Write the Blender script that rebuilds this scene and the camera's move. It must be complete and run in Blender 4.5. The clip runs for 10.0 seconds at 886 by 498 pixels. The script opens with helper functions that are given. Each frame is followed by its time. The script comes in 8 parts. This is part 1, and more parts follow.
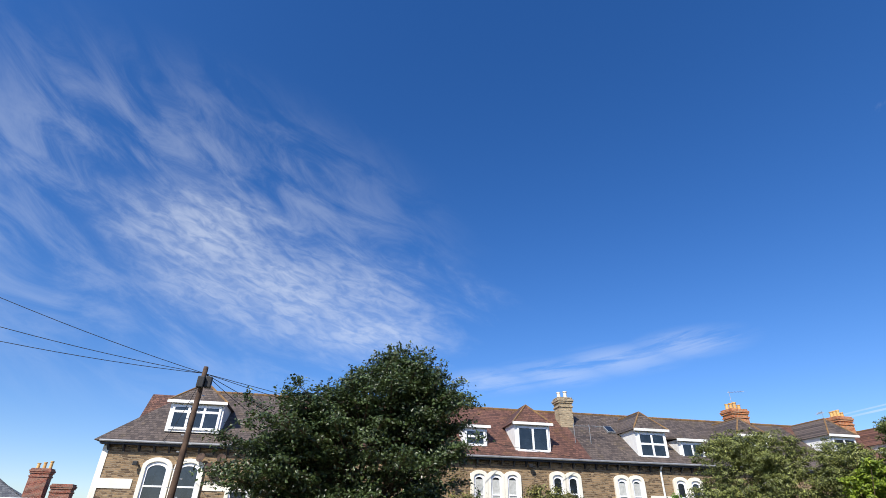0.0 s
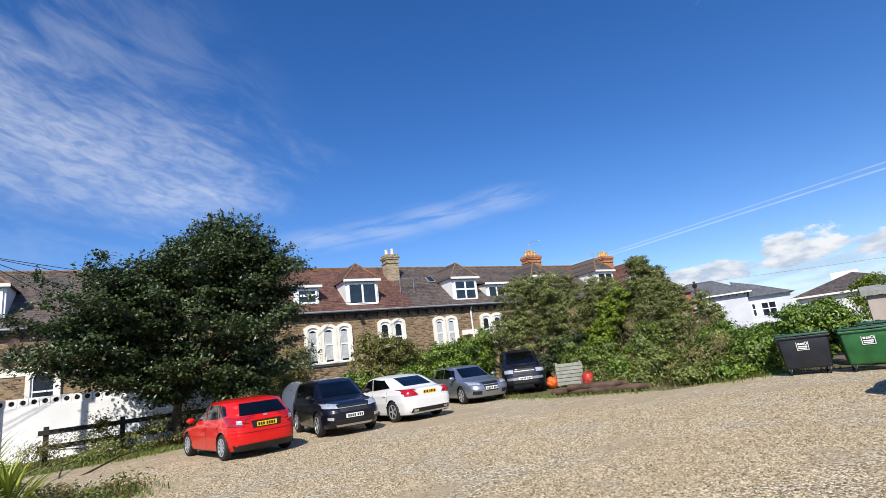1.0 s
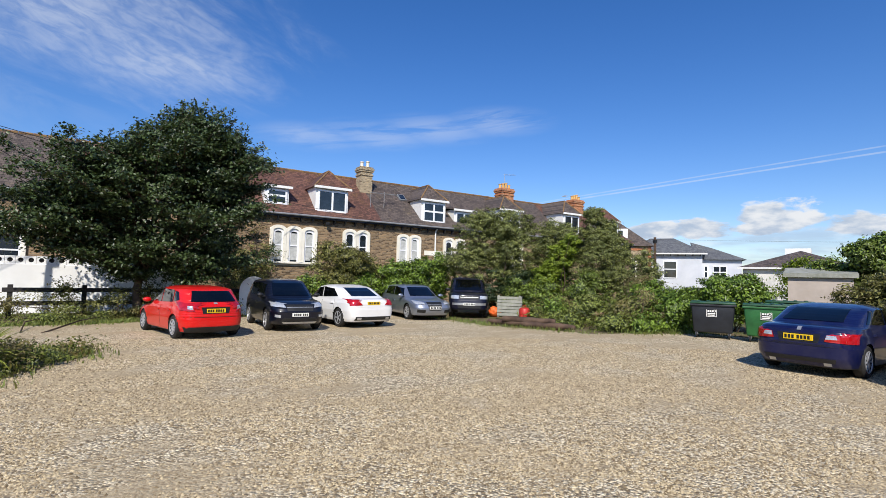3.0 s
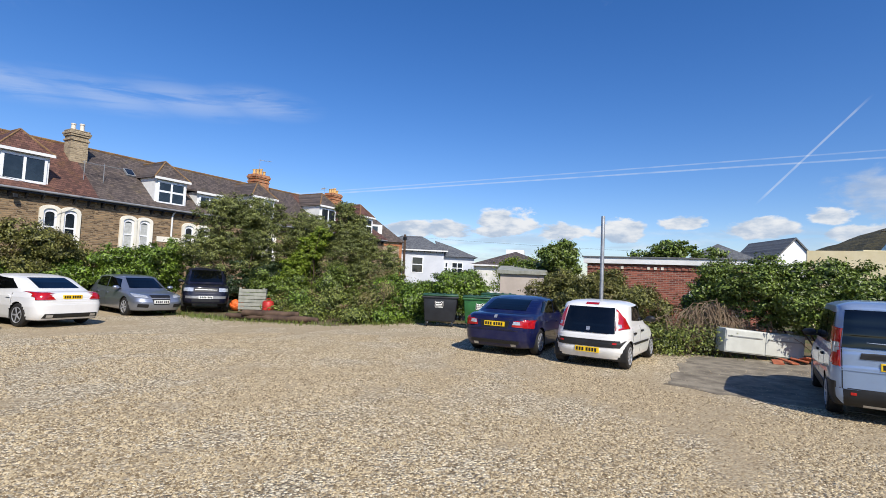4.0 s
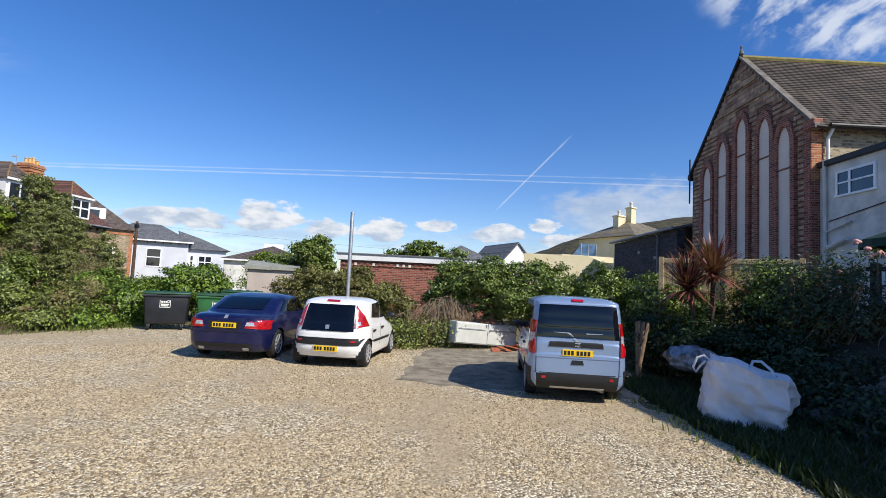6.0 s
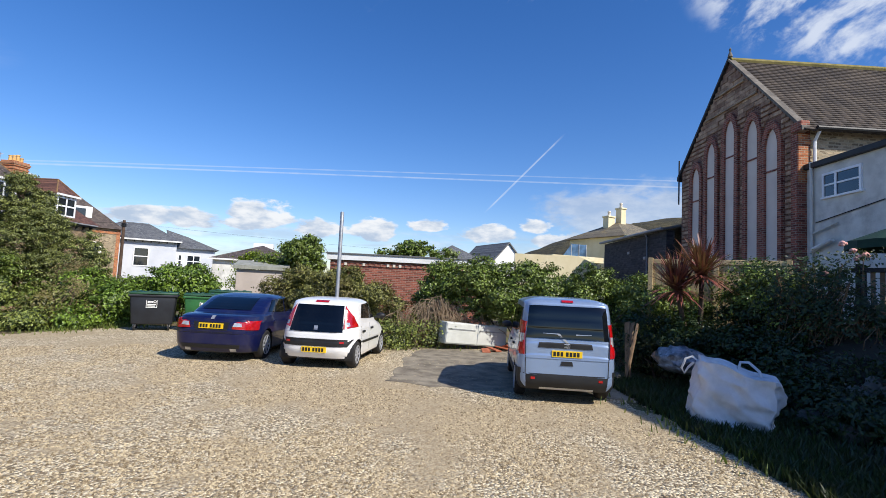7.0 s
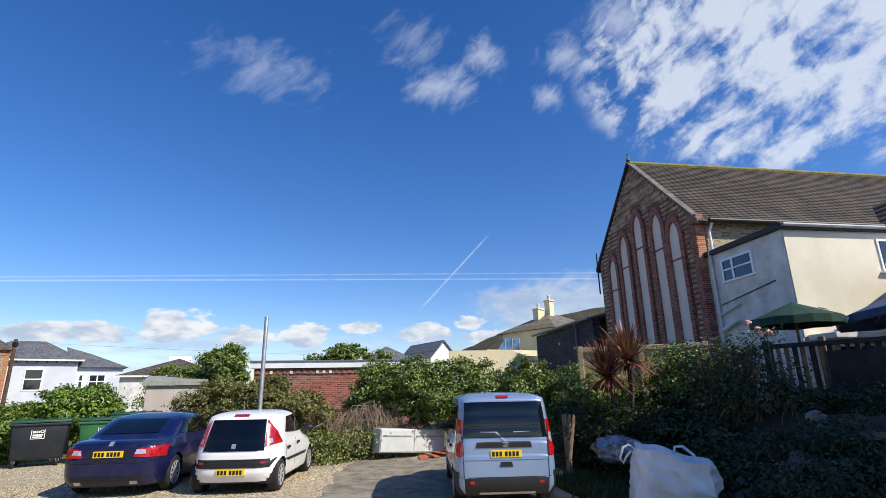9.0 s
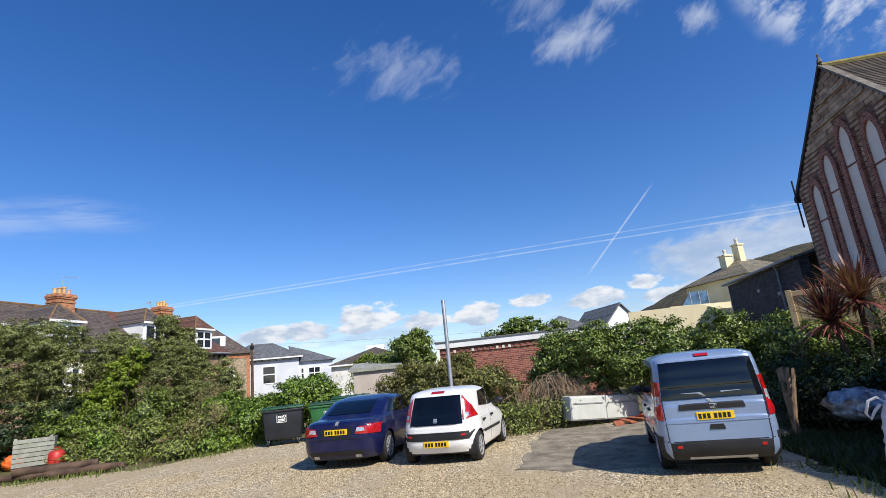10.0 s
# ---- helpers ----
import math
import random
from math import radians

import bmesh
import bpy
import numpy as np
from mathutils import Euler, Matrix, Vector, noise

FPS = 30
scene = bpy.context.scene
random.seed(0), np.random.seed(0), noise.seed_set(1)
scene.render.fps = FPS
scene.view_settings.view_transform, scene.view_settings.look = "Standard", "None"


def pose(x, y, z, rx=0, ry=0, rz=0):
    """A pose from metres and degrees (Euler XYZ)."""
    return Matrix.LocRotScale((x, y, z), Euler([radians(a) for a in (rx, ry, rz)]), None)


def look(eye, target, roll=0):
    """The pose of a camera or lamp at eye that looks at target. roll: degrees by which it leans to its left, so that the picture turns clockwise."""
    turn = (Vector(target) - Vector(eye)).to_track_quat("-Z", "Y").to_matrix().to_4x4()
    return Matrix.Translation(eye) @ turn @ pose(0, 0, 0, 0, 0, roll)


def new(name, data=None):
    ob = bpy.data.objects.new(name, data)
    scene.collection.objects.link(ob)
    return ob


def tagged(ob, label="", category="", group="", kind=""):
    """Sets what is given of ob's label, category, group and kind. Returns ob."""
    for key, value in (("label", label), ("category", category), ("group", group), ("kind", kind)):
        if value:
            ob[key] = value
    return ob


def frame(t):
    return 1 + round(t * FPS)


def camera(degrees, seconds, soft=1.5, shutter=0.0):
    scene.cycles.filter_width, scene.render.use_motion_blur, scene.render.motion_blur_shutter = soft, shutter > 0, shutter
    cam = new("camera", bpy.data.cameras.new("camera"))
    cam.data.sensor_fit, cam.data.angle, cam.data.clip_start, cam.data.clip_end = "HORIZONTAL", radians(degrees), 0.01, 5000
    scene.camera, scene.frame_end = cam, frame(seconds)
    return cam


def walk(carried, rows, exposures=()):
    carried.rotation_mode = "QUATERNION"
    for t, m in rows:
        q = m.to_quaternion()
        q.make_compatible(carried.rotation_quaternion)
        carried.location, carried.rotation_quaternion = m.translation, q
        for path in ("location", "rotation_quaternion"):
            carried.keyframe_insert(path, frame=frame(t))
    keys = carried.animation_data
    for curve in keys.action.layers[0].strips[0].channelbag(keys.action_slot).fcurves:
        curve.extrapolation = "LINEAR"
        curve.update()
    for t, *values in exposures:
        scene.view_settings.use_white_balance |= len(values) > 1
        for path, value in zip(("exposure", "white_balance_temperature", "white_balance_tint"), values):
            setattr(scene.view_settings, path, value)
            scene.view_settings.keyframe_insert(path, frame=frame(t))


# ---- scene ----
cam = camera(83.0, 10.0, soft=0.55)
PATH = [
    (0, (0.257, 0.719, 1.499), (0.735, 2.387, 2.494), 0.8),
    (0.5, (0.198, 0.549, 1.524), (1.113, 2.095, 2.404), -2.8),
    (1, (0.147, 0.368, 1.58), (1.282, 1.954, 2.024), -7.0),
    (1.5, (0.177, 0.155, 1.671), (1.291, 1.803, 1.881), -3.3),
    (2, (0.254, -0.133, 1.677), (1.34, 1.54, 1.826), -0.8),
    (2.2, (0.252, -0.297, 1.673), (1.282, 1.411, 1.818), -1.0),
    (3.3, (0.326, -1.022, 1.784), (1.738, 0.392, 1.868), 3.5),
    (3.5, (0.4, -1.105, 1.788), (1.976, 0.124, 1.879), 4.2),
    (4, (0.642, -1.28, 1.789), (2.437, -0.406, 1.906), 2.5),
    (4.1, (0.689, -1.335, 1.784), (2.526, -0.555, 1.915), 2.4),
    (4.5, (0.886, -1.393, 1.825), (2.824, -0.926, 1.991), 1.3),
    (5, (1.143, -1.565, 1.818), (3.124, -1.348, 1.985), 1.5),
    (5.5, (1.297, -1.622, 1.811), (3.291, -1.594, 1.967), 2.3),
    (7, (1.402, -1.653, 1.836), (3.396, -1.705, 1.982), 2.8),
    (7.5, (1.458, -1.723, 1.814), (3.416, -1.976, 2.132), -0.1),
    (8, (1.47, -1.738, 1.828), (3.381, -2.1, 2.292), -0.7),
    (8.5, (1.474, -1.734, 1.816), (3.366, -2.119, 2.338), -0.1),
    (9, (1.453, -1.738, 1.811), (3.355, -2.041, 2.349), -1.1),
    (9.5, (1.436, -1.704, 1.812), (3.366, -1.749, 2.334), -3.6),
    (10, (1.501, -1.669, 1.802), (3.417, -1.343, 2.275), -5.8),
]
walk(cam, [(t, look(eye, target, roll)) for t, eye, target, roll in PATH], [(0.0, 0.2), (0.6, 0.18), (1.5, 0.03), (3.5, 0.0), (5.5, 0.04), (7.2, 0.12), (9.2, 0.1), (10.0, 0.1)])

# ---- world, sun, exposure ----
SUN_DIR = Vector((-0.66, -0.75, 0.88)).normalized()
world = bpy.data.worlds.new("world")
scene.world = world
world.use_nodes = True
scene.view_settings.exposure = 0.0


def direction(az, el):
    a, e = radians(az), radians(el)
    return Vector((math.cos(a) * math.cos(e), math.sin(a) * math.cos(e), math.sin(e)))


class Nodes:
    """A thin layer over a node tree."""

    def __init__(self, tree):
        self.tree = tree
        tree.nodes.clear()

    def add(self, kind, ins=None, operation=None, use_clamp=None, interpolation_type=None, data_type=None, blend_type=None, feature=None, offset=None):
        n = self.tree.nodes.new(kind)
        if operation:
            n.operation = operation
        if use_clamp:
            n.use_clamp = use_clamp
        if interpolation_type:
            n.interpolation_type = interpolation_type
        if data_type:
            n.data_type = data_type
        if blend_type:
            n.blend_type = blend_type
        if feature:
            n.feature = feature
        if offset is not None:
            n.offset = offset
        for name, val in (ins or {}).items():
            self.put(n.inputs[name], val)
        return n

    def put(self, socket, val):
        if isinstance(val, bpy.types.NodeSocket):
            self.tree.links.new(val, socket)
        else:
            socket.default_value = val

    def math(self, op, a, b=0.0, c=0.0, clamp=False):
        n = self.add("ShaderNodeMath", operation=op, use_clamp=clamp)
        for s, v in zip(n.inputs, (a, b, c)):
            self.put(s, v)
        return n.outputs[0]

    def vmath(self, op, a, b=(0, 0, 0)):
        n = self.add("ShaderNodeVectorMath", operation=op)
        self.put(n.inputs[0], a)
        self.put(n.inputs[1], b)
        return n.outputs["Value"] if op in ("DOT_PRODUCT", "LENGTH") else n.outputs[0]

    def ramp(self, v, lo, hi, out_lo=0.0, out_hi=1.0):
        n = self.add("ShaderNodeMapRange", interpolation_type="SMOOTHSTEP")
        for s, x in zip(("Value", "From Min", "From Max", "To Min", "To Max"), (v, lo, hi, out_lo, out_hi)):
            self.put(n.inputs[s], x)
        return n.outputs[0]

    def mix(self, f, a, b, blend="MIX"):
        n = self.add("ShaderNodeMix", data_type="RGBA", blend_type=blend)
        self.put(n.inputs[0], f)
        self.put(n.inputs[6], a)
        self.put(n.inputs[7], b)
        return n.outputs[2]

    def noise(self, vec, scale, detail=4.0, rough=0.55, distort=0.0):
        return self.add("ShaderNodeTexNoise", ins={"Vector": vec, "Scale": scale, "Detail": detail, "Roughness": rough, "Distortion": distort}).outputs[0]


def rgb(h):
    """A linear colour from three sRGB values of 0 to 255."""
    return tuple(((v / 255) / 12.92 if v / 255 < 0.04045 else ((v / 255 + 0.055) / 1.055) ** 2.4) for v in h) + (1.0,)


def build_sky():
    n = Nodes(world.node_tree)
    sky = n.add("ShaderNodeTexSky")
    sky.sky_type, sky.sun_disc = "NISHITA", False
    sky.sun_elevation, sky.sun_rotation = math.asin(SUN_DIR.z), math.atan2(SUN_DIR.x, SUN_DIR.y)
    sky.altitude, sky.air_density, sky.dust_density, sky.ozone_density = 0.0, 1.0, 0.4, 2.5
    d = n.add("ShaderNodeTexCoord").outputs["Generated"]
    xyz = n.add("ShaderNodeSeparateXYZ", ins={"Vector": d})
    z = xyz.outputs[2]
    az = n.math("MULTIPLY", n.math("ARCTAN2", xyz.outputs[1], xyz.outputs[0]), 180 / math.pi)
    el = n.math("MULTIPLY", n.math("ARCSINE", z), 180 / math.pi)

    def turned(u, v, rz=0.0):
        """Noise coordinates in degrees of azimuth and height, cells of u by v degrees."""
        c = n.add("ShaderNodeCombineXYZ", ins={0: az, 1: el, 2: 0.0}).outputs[0]
        return n.add("ShaderNodeMapping", ins={"Vector": n.add("ShaderNodeMapping", ins={"Vector": c, "Rotation": (0, 0, radians(rz))}).outputs[0], "Scale": (1 / u, 1 / v, 1.0)}).outputs[0]

    def puff(a0, e0, w, h, flat_base=1.0):
        """1 in the middle of an ellipse of the sky, 0 at its rim and below that outside."""
        da = n.math("DIVIDE", n.math("SUBTRACT", az, a0), w)
        de = n.math("DIVIDE", n.math("SUBTRACT", el, e0), h)
        if flat_base != 1.0:
            de = n.math("MAXIMUM", de, n.math("MULTIPLY", de, -flat_base))
        return n.math("SUBTRACT", 1.0, n.math("SQRT", n.math("ADD", n.math("MULTIPLY", da, da), n.math("MULTIPLY", de, de))))

    def union(puffs, flat_base=1.0):
        out = None
        for p in puffs:
            v = puff(*p, flat_base)
            out = v if out is None else n.math("MAXIMUM", out, v)
        return out

    # rippled cirrus over the terrace: a bright core in a wide thin veil
    ripple = n.noise(turned(2.6, 0.9, -14), 1.0, 6, 0.6, 0.5)
    fibre = n.noise(turned(11.0, 3.6, -22), 1.0, 6, 0.62, 0.7)
    core = n.ramp(n.math("ADD", union([(93, 23.5, 24, 8.5), (103, 28, 16, 7), (84, 20.0, 14, 5)]), n.math("MULTIPLY", n.math("SUBTRACT", fibre, 0.5), 1.2)), -0.1, 1.0)
    core = n.math("MULTIPLY", core, n.ramp(ripple, 0.3, 0.68, 0.38, 1.0))
    thin = n.math("MULTIPLY", n.ramp(puff(106, 27, 40, 20), 0.0, 0.6), n.ramp(fibre, 0.34, 0.72))
    tail = n.math("MULTIPLY", n.ramp(union([(68, 15.0, 8, 1.9), (61, 15.7, 9, 2.1), (54, 16.6, 9, 2.2), (47, 17.5, 8, 2.1)]), 0.0, 0.9), n.ramp(n.noise(turned(9.0, 1.2, 7), 1.0, 6, 0.6, 0.4), 0.3, 0.6))
    veil = n.math("MAXIMUM", n.math("MULTIPLY", core, 0.46), n.math("MAXIMUM", n.math("MULTIPLY", thin, 0.2), n.math("MULTIPLY", tail, 0.27)))
    # mackerel cloud over the chapel, and the torn wisps beside it
    cells = n.noise(turned(4.4, 2.9, 26), 1.0, 7, 0.6, 0.25)
    fleck = n.ramp(n.math("ADD", cells, n.math("MULTIPLY", n.math("MINIMUM", union([(-52, 29, 19, 10.5), (-40, 33, 13, 9), (-62, 26, 18, 9), (-56, 38, 20, 12)]), 0.5), 0.22)), 0.45, 0.68)
    fleck = n.math("MULTIPLY", fleck, n.ramp(union([(-52, 29, 22, 12), (-42, 33, 17, 12), (-64, 27, 20, 12), (-56, 40, 22, 13)]), 0.0, 0.25))
    shred = n.noise(turned(4.2, 1.9, 32), 1.0, 7, 0.64, 0.4)
    wisp = n.math("MULTIPLY", n.ramp(n.math("ADD", n.math("MULTIPLY", union([(12.5, 33.6, 8, 3.4), (-5.2, 38.2, 4.6, 3.0)]), 0.7), n.math("MULTIPLY", n.math("SUBTRACT", shred, 0.5), 2.2)), -0.1, 1.1), 0.29)
    wisp = n.math("MAXIMUM", wisp, n.math("MULTIPLY", n.ramp(n.math("ADD", n.math("MULTIPLY", union([(-9.5, 33.6, 5.4, 2.7), (-15, 36.5, 3.2, 2.6), (-25.2, 35.4, 3.8, 2.4), (-32, 37.5, 5.5, 3.4), (-22.8, 31.6, 2.2, 1.6)]), 0.8), n.math("MULTIPLY", n.math("SUBTRACT", shred, 0.5), 2.0)), -0.05, 1.0), 0.46))
    cloud = n.math("MAXIMUM", veil, n.math("MAXIMUM", n.math("MULTIPLY", fleck, 0.74), wisp))
    # heaped clouds low over the sea, flat below and billowed above
    billow = n.noise(turned(4.4, 2.0), 1.0, 9, 0.6, 0.2)
    heap = union([(19.2, 6.1, 5.2, 3.3), (25.2, 5.6, 4.6, 1.9), (29.6, 5.6, 4.2, 1.9), (35.5, 5.2, 5, 1.4), (12.2, 5.6, 4.6, 2.1), (6.4, 5.7, 4.6, 2.2), (0.6, 6.6, 4.2, 1.2), (-7.0, 5.9, 5.2, 1.7), (-12.0, 7.0, 3.0, 1.5), (-15.0, 5.4, 6, 1.6), (42, 7.4, 5.0, 2.0)], 1.5)
    heap = n.ramp(n.math("ADD", heap, n.math("MULTIPLY", n.math("SUBTRACT", billow, 0.5), 1.7)), 0.28, 0.5)
    bank = n.math("MULTIPLY", n.ramp(n.math("ADD", union([(-20, 8.8, 11.0, 4.2), (-27, 9.6, 8.0, 3.0)], 1.2), n.math("MULTIPLY", n.math("SUBTRACT", billow, 0.5), 1.3)), 0.12, 0.6), 0.72)
    low = n.math("MULTIPLY", n.ramp(n.noise(turned(12.0, 1.5), 1.0, 6, 0.6, 0.3), 0.42, 0.66), n.math("MULTIPLY", n.ramp(el, 0.8, 2.6), n.ramp(el, 7.0, 4.6, 0.0, 0.6)))
    heap = n.math("MAXIMUM", heap, n.math("MULTIPLY", low, n.ramp(puff(8, 4, 60, 30), 0.0, 0.4)))
    under = n.ramp(n.math("ADD", n.math("MULTIPLY", el, 0.055), n.math("MULTIPLY", n.noise(turned(3.0, 1.3), 1.0, 5), 1.0)), 0.66, 0.98)

    def trail(p, q, half, strength, a0, a1):
        """A vapour trail along the great circle through two directions."""
        nrm = p.cross(q).normalized()
        mid = (p + q).normalized()
        off = n.math("ABSOLUTE", n.vmath("DOT_PRODUCT", d, tuple(nrm)))
        wob = n.math("MULTIPLY", n.noise(d, 40.0, 4), half * 1.2)
        line = n.ramp(n.math("SUBTRACT", off, wob), half, 0.0)
        span = n.ramp(n.vmath("DOT_PRODUCT", d, tuple(mid)), math.cos(radians(a1)), math.cos(radians(a0)))
        grain = n.ramp(n.noise(d, 25.0, 5), 0.3, 0.6, 0.5, 1.0)
        return n.math("MULTIPLY", n.math("MULTIPLY", line, span), n.math("MULTIPLY", grain, strength))

    for t in TRAILS:
        cloud = n.math("ADD", cloud, trail(direction(*t[0]), direction(*t[1]), *t[2:]))
    cloud = n.math("MINIMUM", cloud, 0.92)
    blue = n.add("ShaderNodeHueSaturation", ins={"Saturation": SKY_SAT, "Value": 1.0, "Hue": 0.505, "Color": sky.outputs[0]}).outputs[0]
    blue = n.mix(1.0, blue, (0.97, 0.97, 1.13, 1), "MULTIPLY")
    col = n.mix(cloud, blue, (6.1, 6.5, 7.1, 1))
    col = n.mix(bank, col, n.mix(n.ramp(n.noise(turned(5.0, 2.2), 1.0, 6, 0.6), 0.35, 0.65), (3.2, 3.9, 5.1, 1), (5.0, 5.4, 6.0, 1)))
    col = n.mix(heap, col, n.mix(under, (3.5, 4.3, 5.5, 1), (6.5, 6.7, 7.0, 1)))
    bg = n.add("ShaderNodeBackground", ins={"Color": col, "Strength": SKY_STRENGTH})
    n.tree.links.new(bg.outputs[0], n.add("ShaderNodeOutputWorld").inputs[0])


SKY_SAT, SKY_STRENGTH = 1.32, 0.128
TRAILS = [
    ((-26.3, 12.0), (32.4, 10.1), 0.0010, 0.24, 33, 46),
    ((-26.3, 11.35), (31.8, 9.85), 0.0012, 0.32, 33, 46),
    ((-14.7, 17.2), (-6.15, 8.6), 0.0014, 0.36, 4, 6.4),
]
build_sky()
sun = new("sun", bpy.data.lights.new("sun", "SUN"))
sun.data.energy, sun.data.angle, sun.data.color = 5.0, radians(0.53), (1.0, 0.94, 0.85)
sun.matrix_world = look(SUN_DIR * 200, (0, 0, 0))


# ---- materials ----
def principled(name):
    m = bpy.data.materials.new(name)
    m.use_nodes = True
    n = Nodes(m.node_tree)
    b = n.add("ShaderNodeBsdfPrincipled")
    out = n.add("ShaderNodeOutputMaterial", ins={"Surface": b.outputs[0]})
    return m, n, b, out


def bump(n, b, height, strength, dist):
    n.put(b.inputs["Normal"], n.add("ShaderNodeBump", ins={"Strength": strength, "Distance": dist, "Height": height}).outputs[0])


def surf(name, c1, c2, scale=3.0, rough=0.7, bumps=0.3, bscale=40.0, metal=0.0, coat=0.0, dist=0.01, stain=0.12, vary=0.0):
    """A plain surface: two tones at a large scale, stains and fine relief."""
    m, n, b, _ = principled(name)
    p = n.add("ShaderNodeTexCoord").outputs["Object"]
    big = n.ramp(n.noise(p, scale, 5, 0.6), 0.3, 0.7)
    fine = n.noise(p, bscale, 4, 0.6)
    col = n.mix(big, c1, c2)
    col = n.mix(n.ramp(n.noise(p, scale * 0.37, 6, 0.7), 0.5, 0.75, 0.0, stain * 2), col, tuple(v * 0.55 for v in c1[:3]) + (1,))
    if vary:
        rnd = n.add("ShaderNodeObjectInfo").outputs["Random"]
        col = n.mix(n.math("MULTIPLY", rnd, vary), col, tuple(v * 0.5 for v in c1[:3]) + (1,))
    n.put(b.inputs["Base Color"], col)
    n.put(b.inputs["Roughness"], n.math("ADD", n.math("MULTIPLY", fine, 0.16), rough - 0.08, clamp=True))
    b.inputs["Metallic"].default_value = metal
    b.inputs["Coat Weight"].default_value = coat
    b.inputs["Coat Roughness"].default_value = 0.06
    if bumps:
        bump(n, b, fine, bumps, dist)
    return m


def masonry(name, c1, c2, mortar, bw, bh, gap=0.012, warp=0.0, relief=0.6, rough=0.85, axis="xz", offset=0.5, patch=None):
    """Coursed stone or brick: blocks of bw by bh metres with recessed joints."""
    m, n, b, _ = principled(name)
    p = n.add("ShaderNodeTexCoord").outputs["Object"]
    s = n.add("ShaderNodeSeparateXYZ", ins={"Vector": p})
    u = n.math("ADD", s.outputs[0], s.outputs[1])
    v = s.outputs[2]
    if warp:
        w = n.noise(p, 2.3, 3)
        u = n.math("ADD", u, n.math("MULTIPLY", n.math("SUBTRACT", n.noise(p, 5.0, 2), 0.5), warp * 2.5))
        v = n.math("ADD", v, n.math("MULTIPLY", n.math("SUBTRACT", w, 0.5), warp))
    uv = n.add("ShaderNodeCombineXYZ", ins={0: u, 1: v, 2: 0.0}).outputs[0]
    br = n.add("ShaderNodeTexBrick", offset=offset, ins={"Vector": uv, "Color1": (0, 0, 0, 1), "Color2": (1, 1, 1, 1), "Mortar": (0.5, 0.5, 0.5, 1), "Scale": 1.0,
               "Mortar Size": gap, "Mortar Smooth": 0.3, "Bias": 0.0, "Brick Width": bw, "Row Height": bh})
    tone = n.math("ADD", n.math("MULTIPLY", br.outputs[0], 0.7), n.math("MULTIPLY", n.noise(p, 9.0, 4), 0.45))
    col = n.mix(n.ramp(tone, 0.1, 0.95), c1, c2)
    col = n.mix(n.ramp(n.noise(p, 0.6, 5, 0.65), 0.45, 0.75, 0.0, 0.45), col, tuple(x * 0.6 for x in c1[:3]) + (1,))
    if patch:
        col = n.mix(n.ramp(n.noise(p, 1.1, 6, 0.7), 0.56, 0.66, 0.0, 0.8), col, patch)
    col = n.mix(br.outputs[1], col, mortar)
    n.put(b.inputs["Base Color"], col)
    b.inputs["Roughness"].default_value = rough
    h = n.math("ADD", n.math("MULTIPLY", n.math("SUBTRACT", 1.0, br.outputs[1]), 1.0), n.math("MULTIPLY", n.noise(p, 35.0, 4), 0.5))
    h = n.math("ADD", h, n.math("MULTIPLY", br.outputs[0], 0.4))
    bump(n, b, h, relief, 0.02)
    return m


def roofing(name, c1, c2, lichen, across=0.17, down=0.12, lich=0.5):
    """Slates or tiles: u across, v down the slope, read from the mesh's own x and z."""
    m, n, b, _ = principled(name)
    p = n.add("ShaderNodeTexCoord").outputs["Object"]
    s = n.add("ShaderNodeSeparateXYZ", ins={"Vector": p})
    uv = n.add("ShaderNodeCombineXYZ", ins={0: s.outputs[0], 1: s.outputs[2], 2: 0.0}).outputs[0]
    br = n.add("ShaderNodeTexBrick", offset=0.5, ins={"Vector": uv, "Color1": (0, 0, 0, 1), "Color2": (1, 1, 1, 1), "Mortar": (0.4, 0.4, 0.4, 1), "Scale": 1.0,
               "Mortar Size": 0.006, "Mortar Smooth": 0.2, "Brick Width": across, "Row Height": down})
    tone = n.math("ADD", n.math("MULTIPLY", br.outputs[0], 0.6), n.math("MULTIPLY", n.noise(p, 3.0, 5, 0.7), 0.6))
    col = n.mix(n.ramp(tone, 0.15, 1.0), c1, c2)
    col = n.mix(n.ramp(n.noise(p, 1.4, 7, 0.75), 0.52, 0.72, 0.0, lich), col, lichen)
    col = n.mix(n.math("MULTIPLY", br.outputs[1], 0.7), col, tuple(x * 0.3 for x in c1[:3]) + (1,))
    n.put(b.inputs["Base Color"], col)
    b.inputs["Roughness"].default_value = 0.72
    saw = n.math("FRACT", n.math("DIVIDE", s.outputs[2], down))
    h = n.math("ADD", n.math("MULTIPLY", n.math("SUBTRACT", 1.0, saw), 1.0), n.math("MULTIPLY", br.outputs[0], 0.35))
    h = n.math("SUBTRACT", h, n.math("MULTIPLY", br.outputs[1], 0.8))
    bump(n, b, h, 0.8, 0.025)
    return m


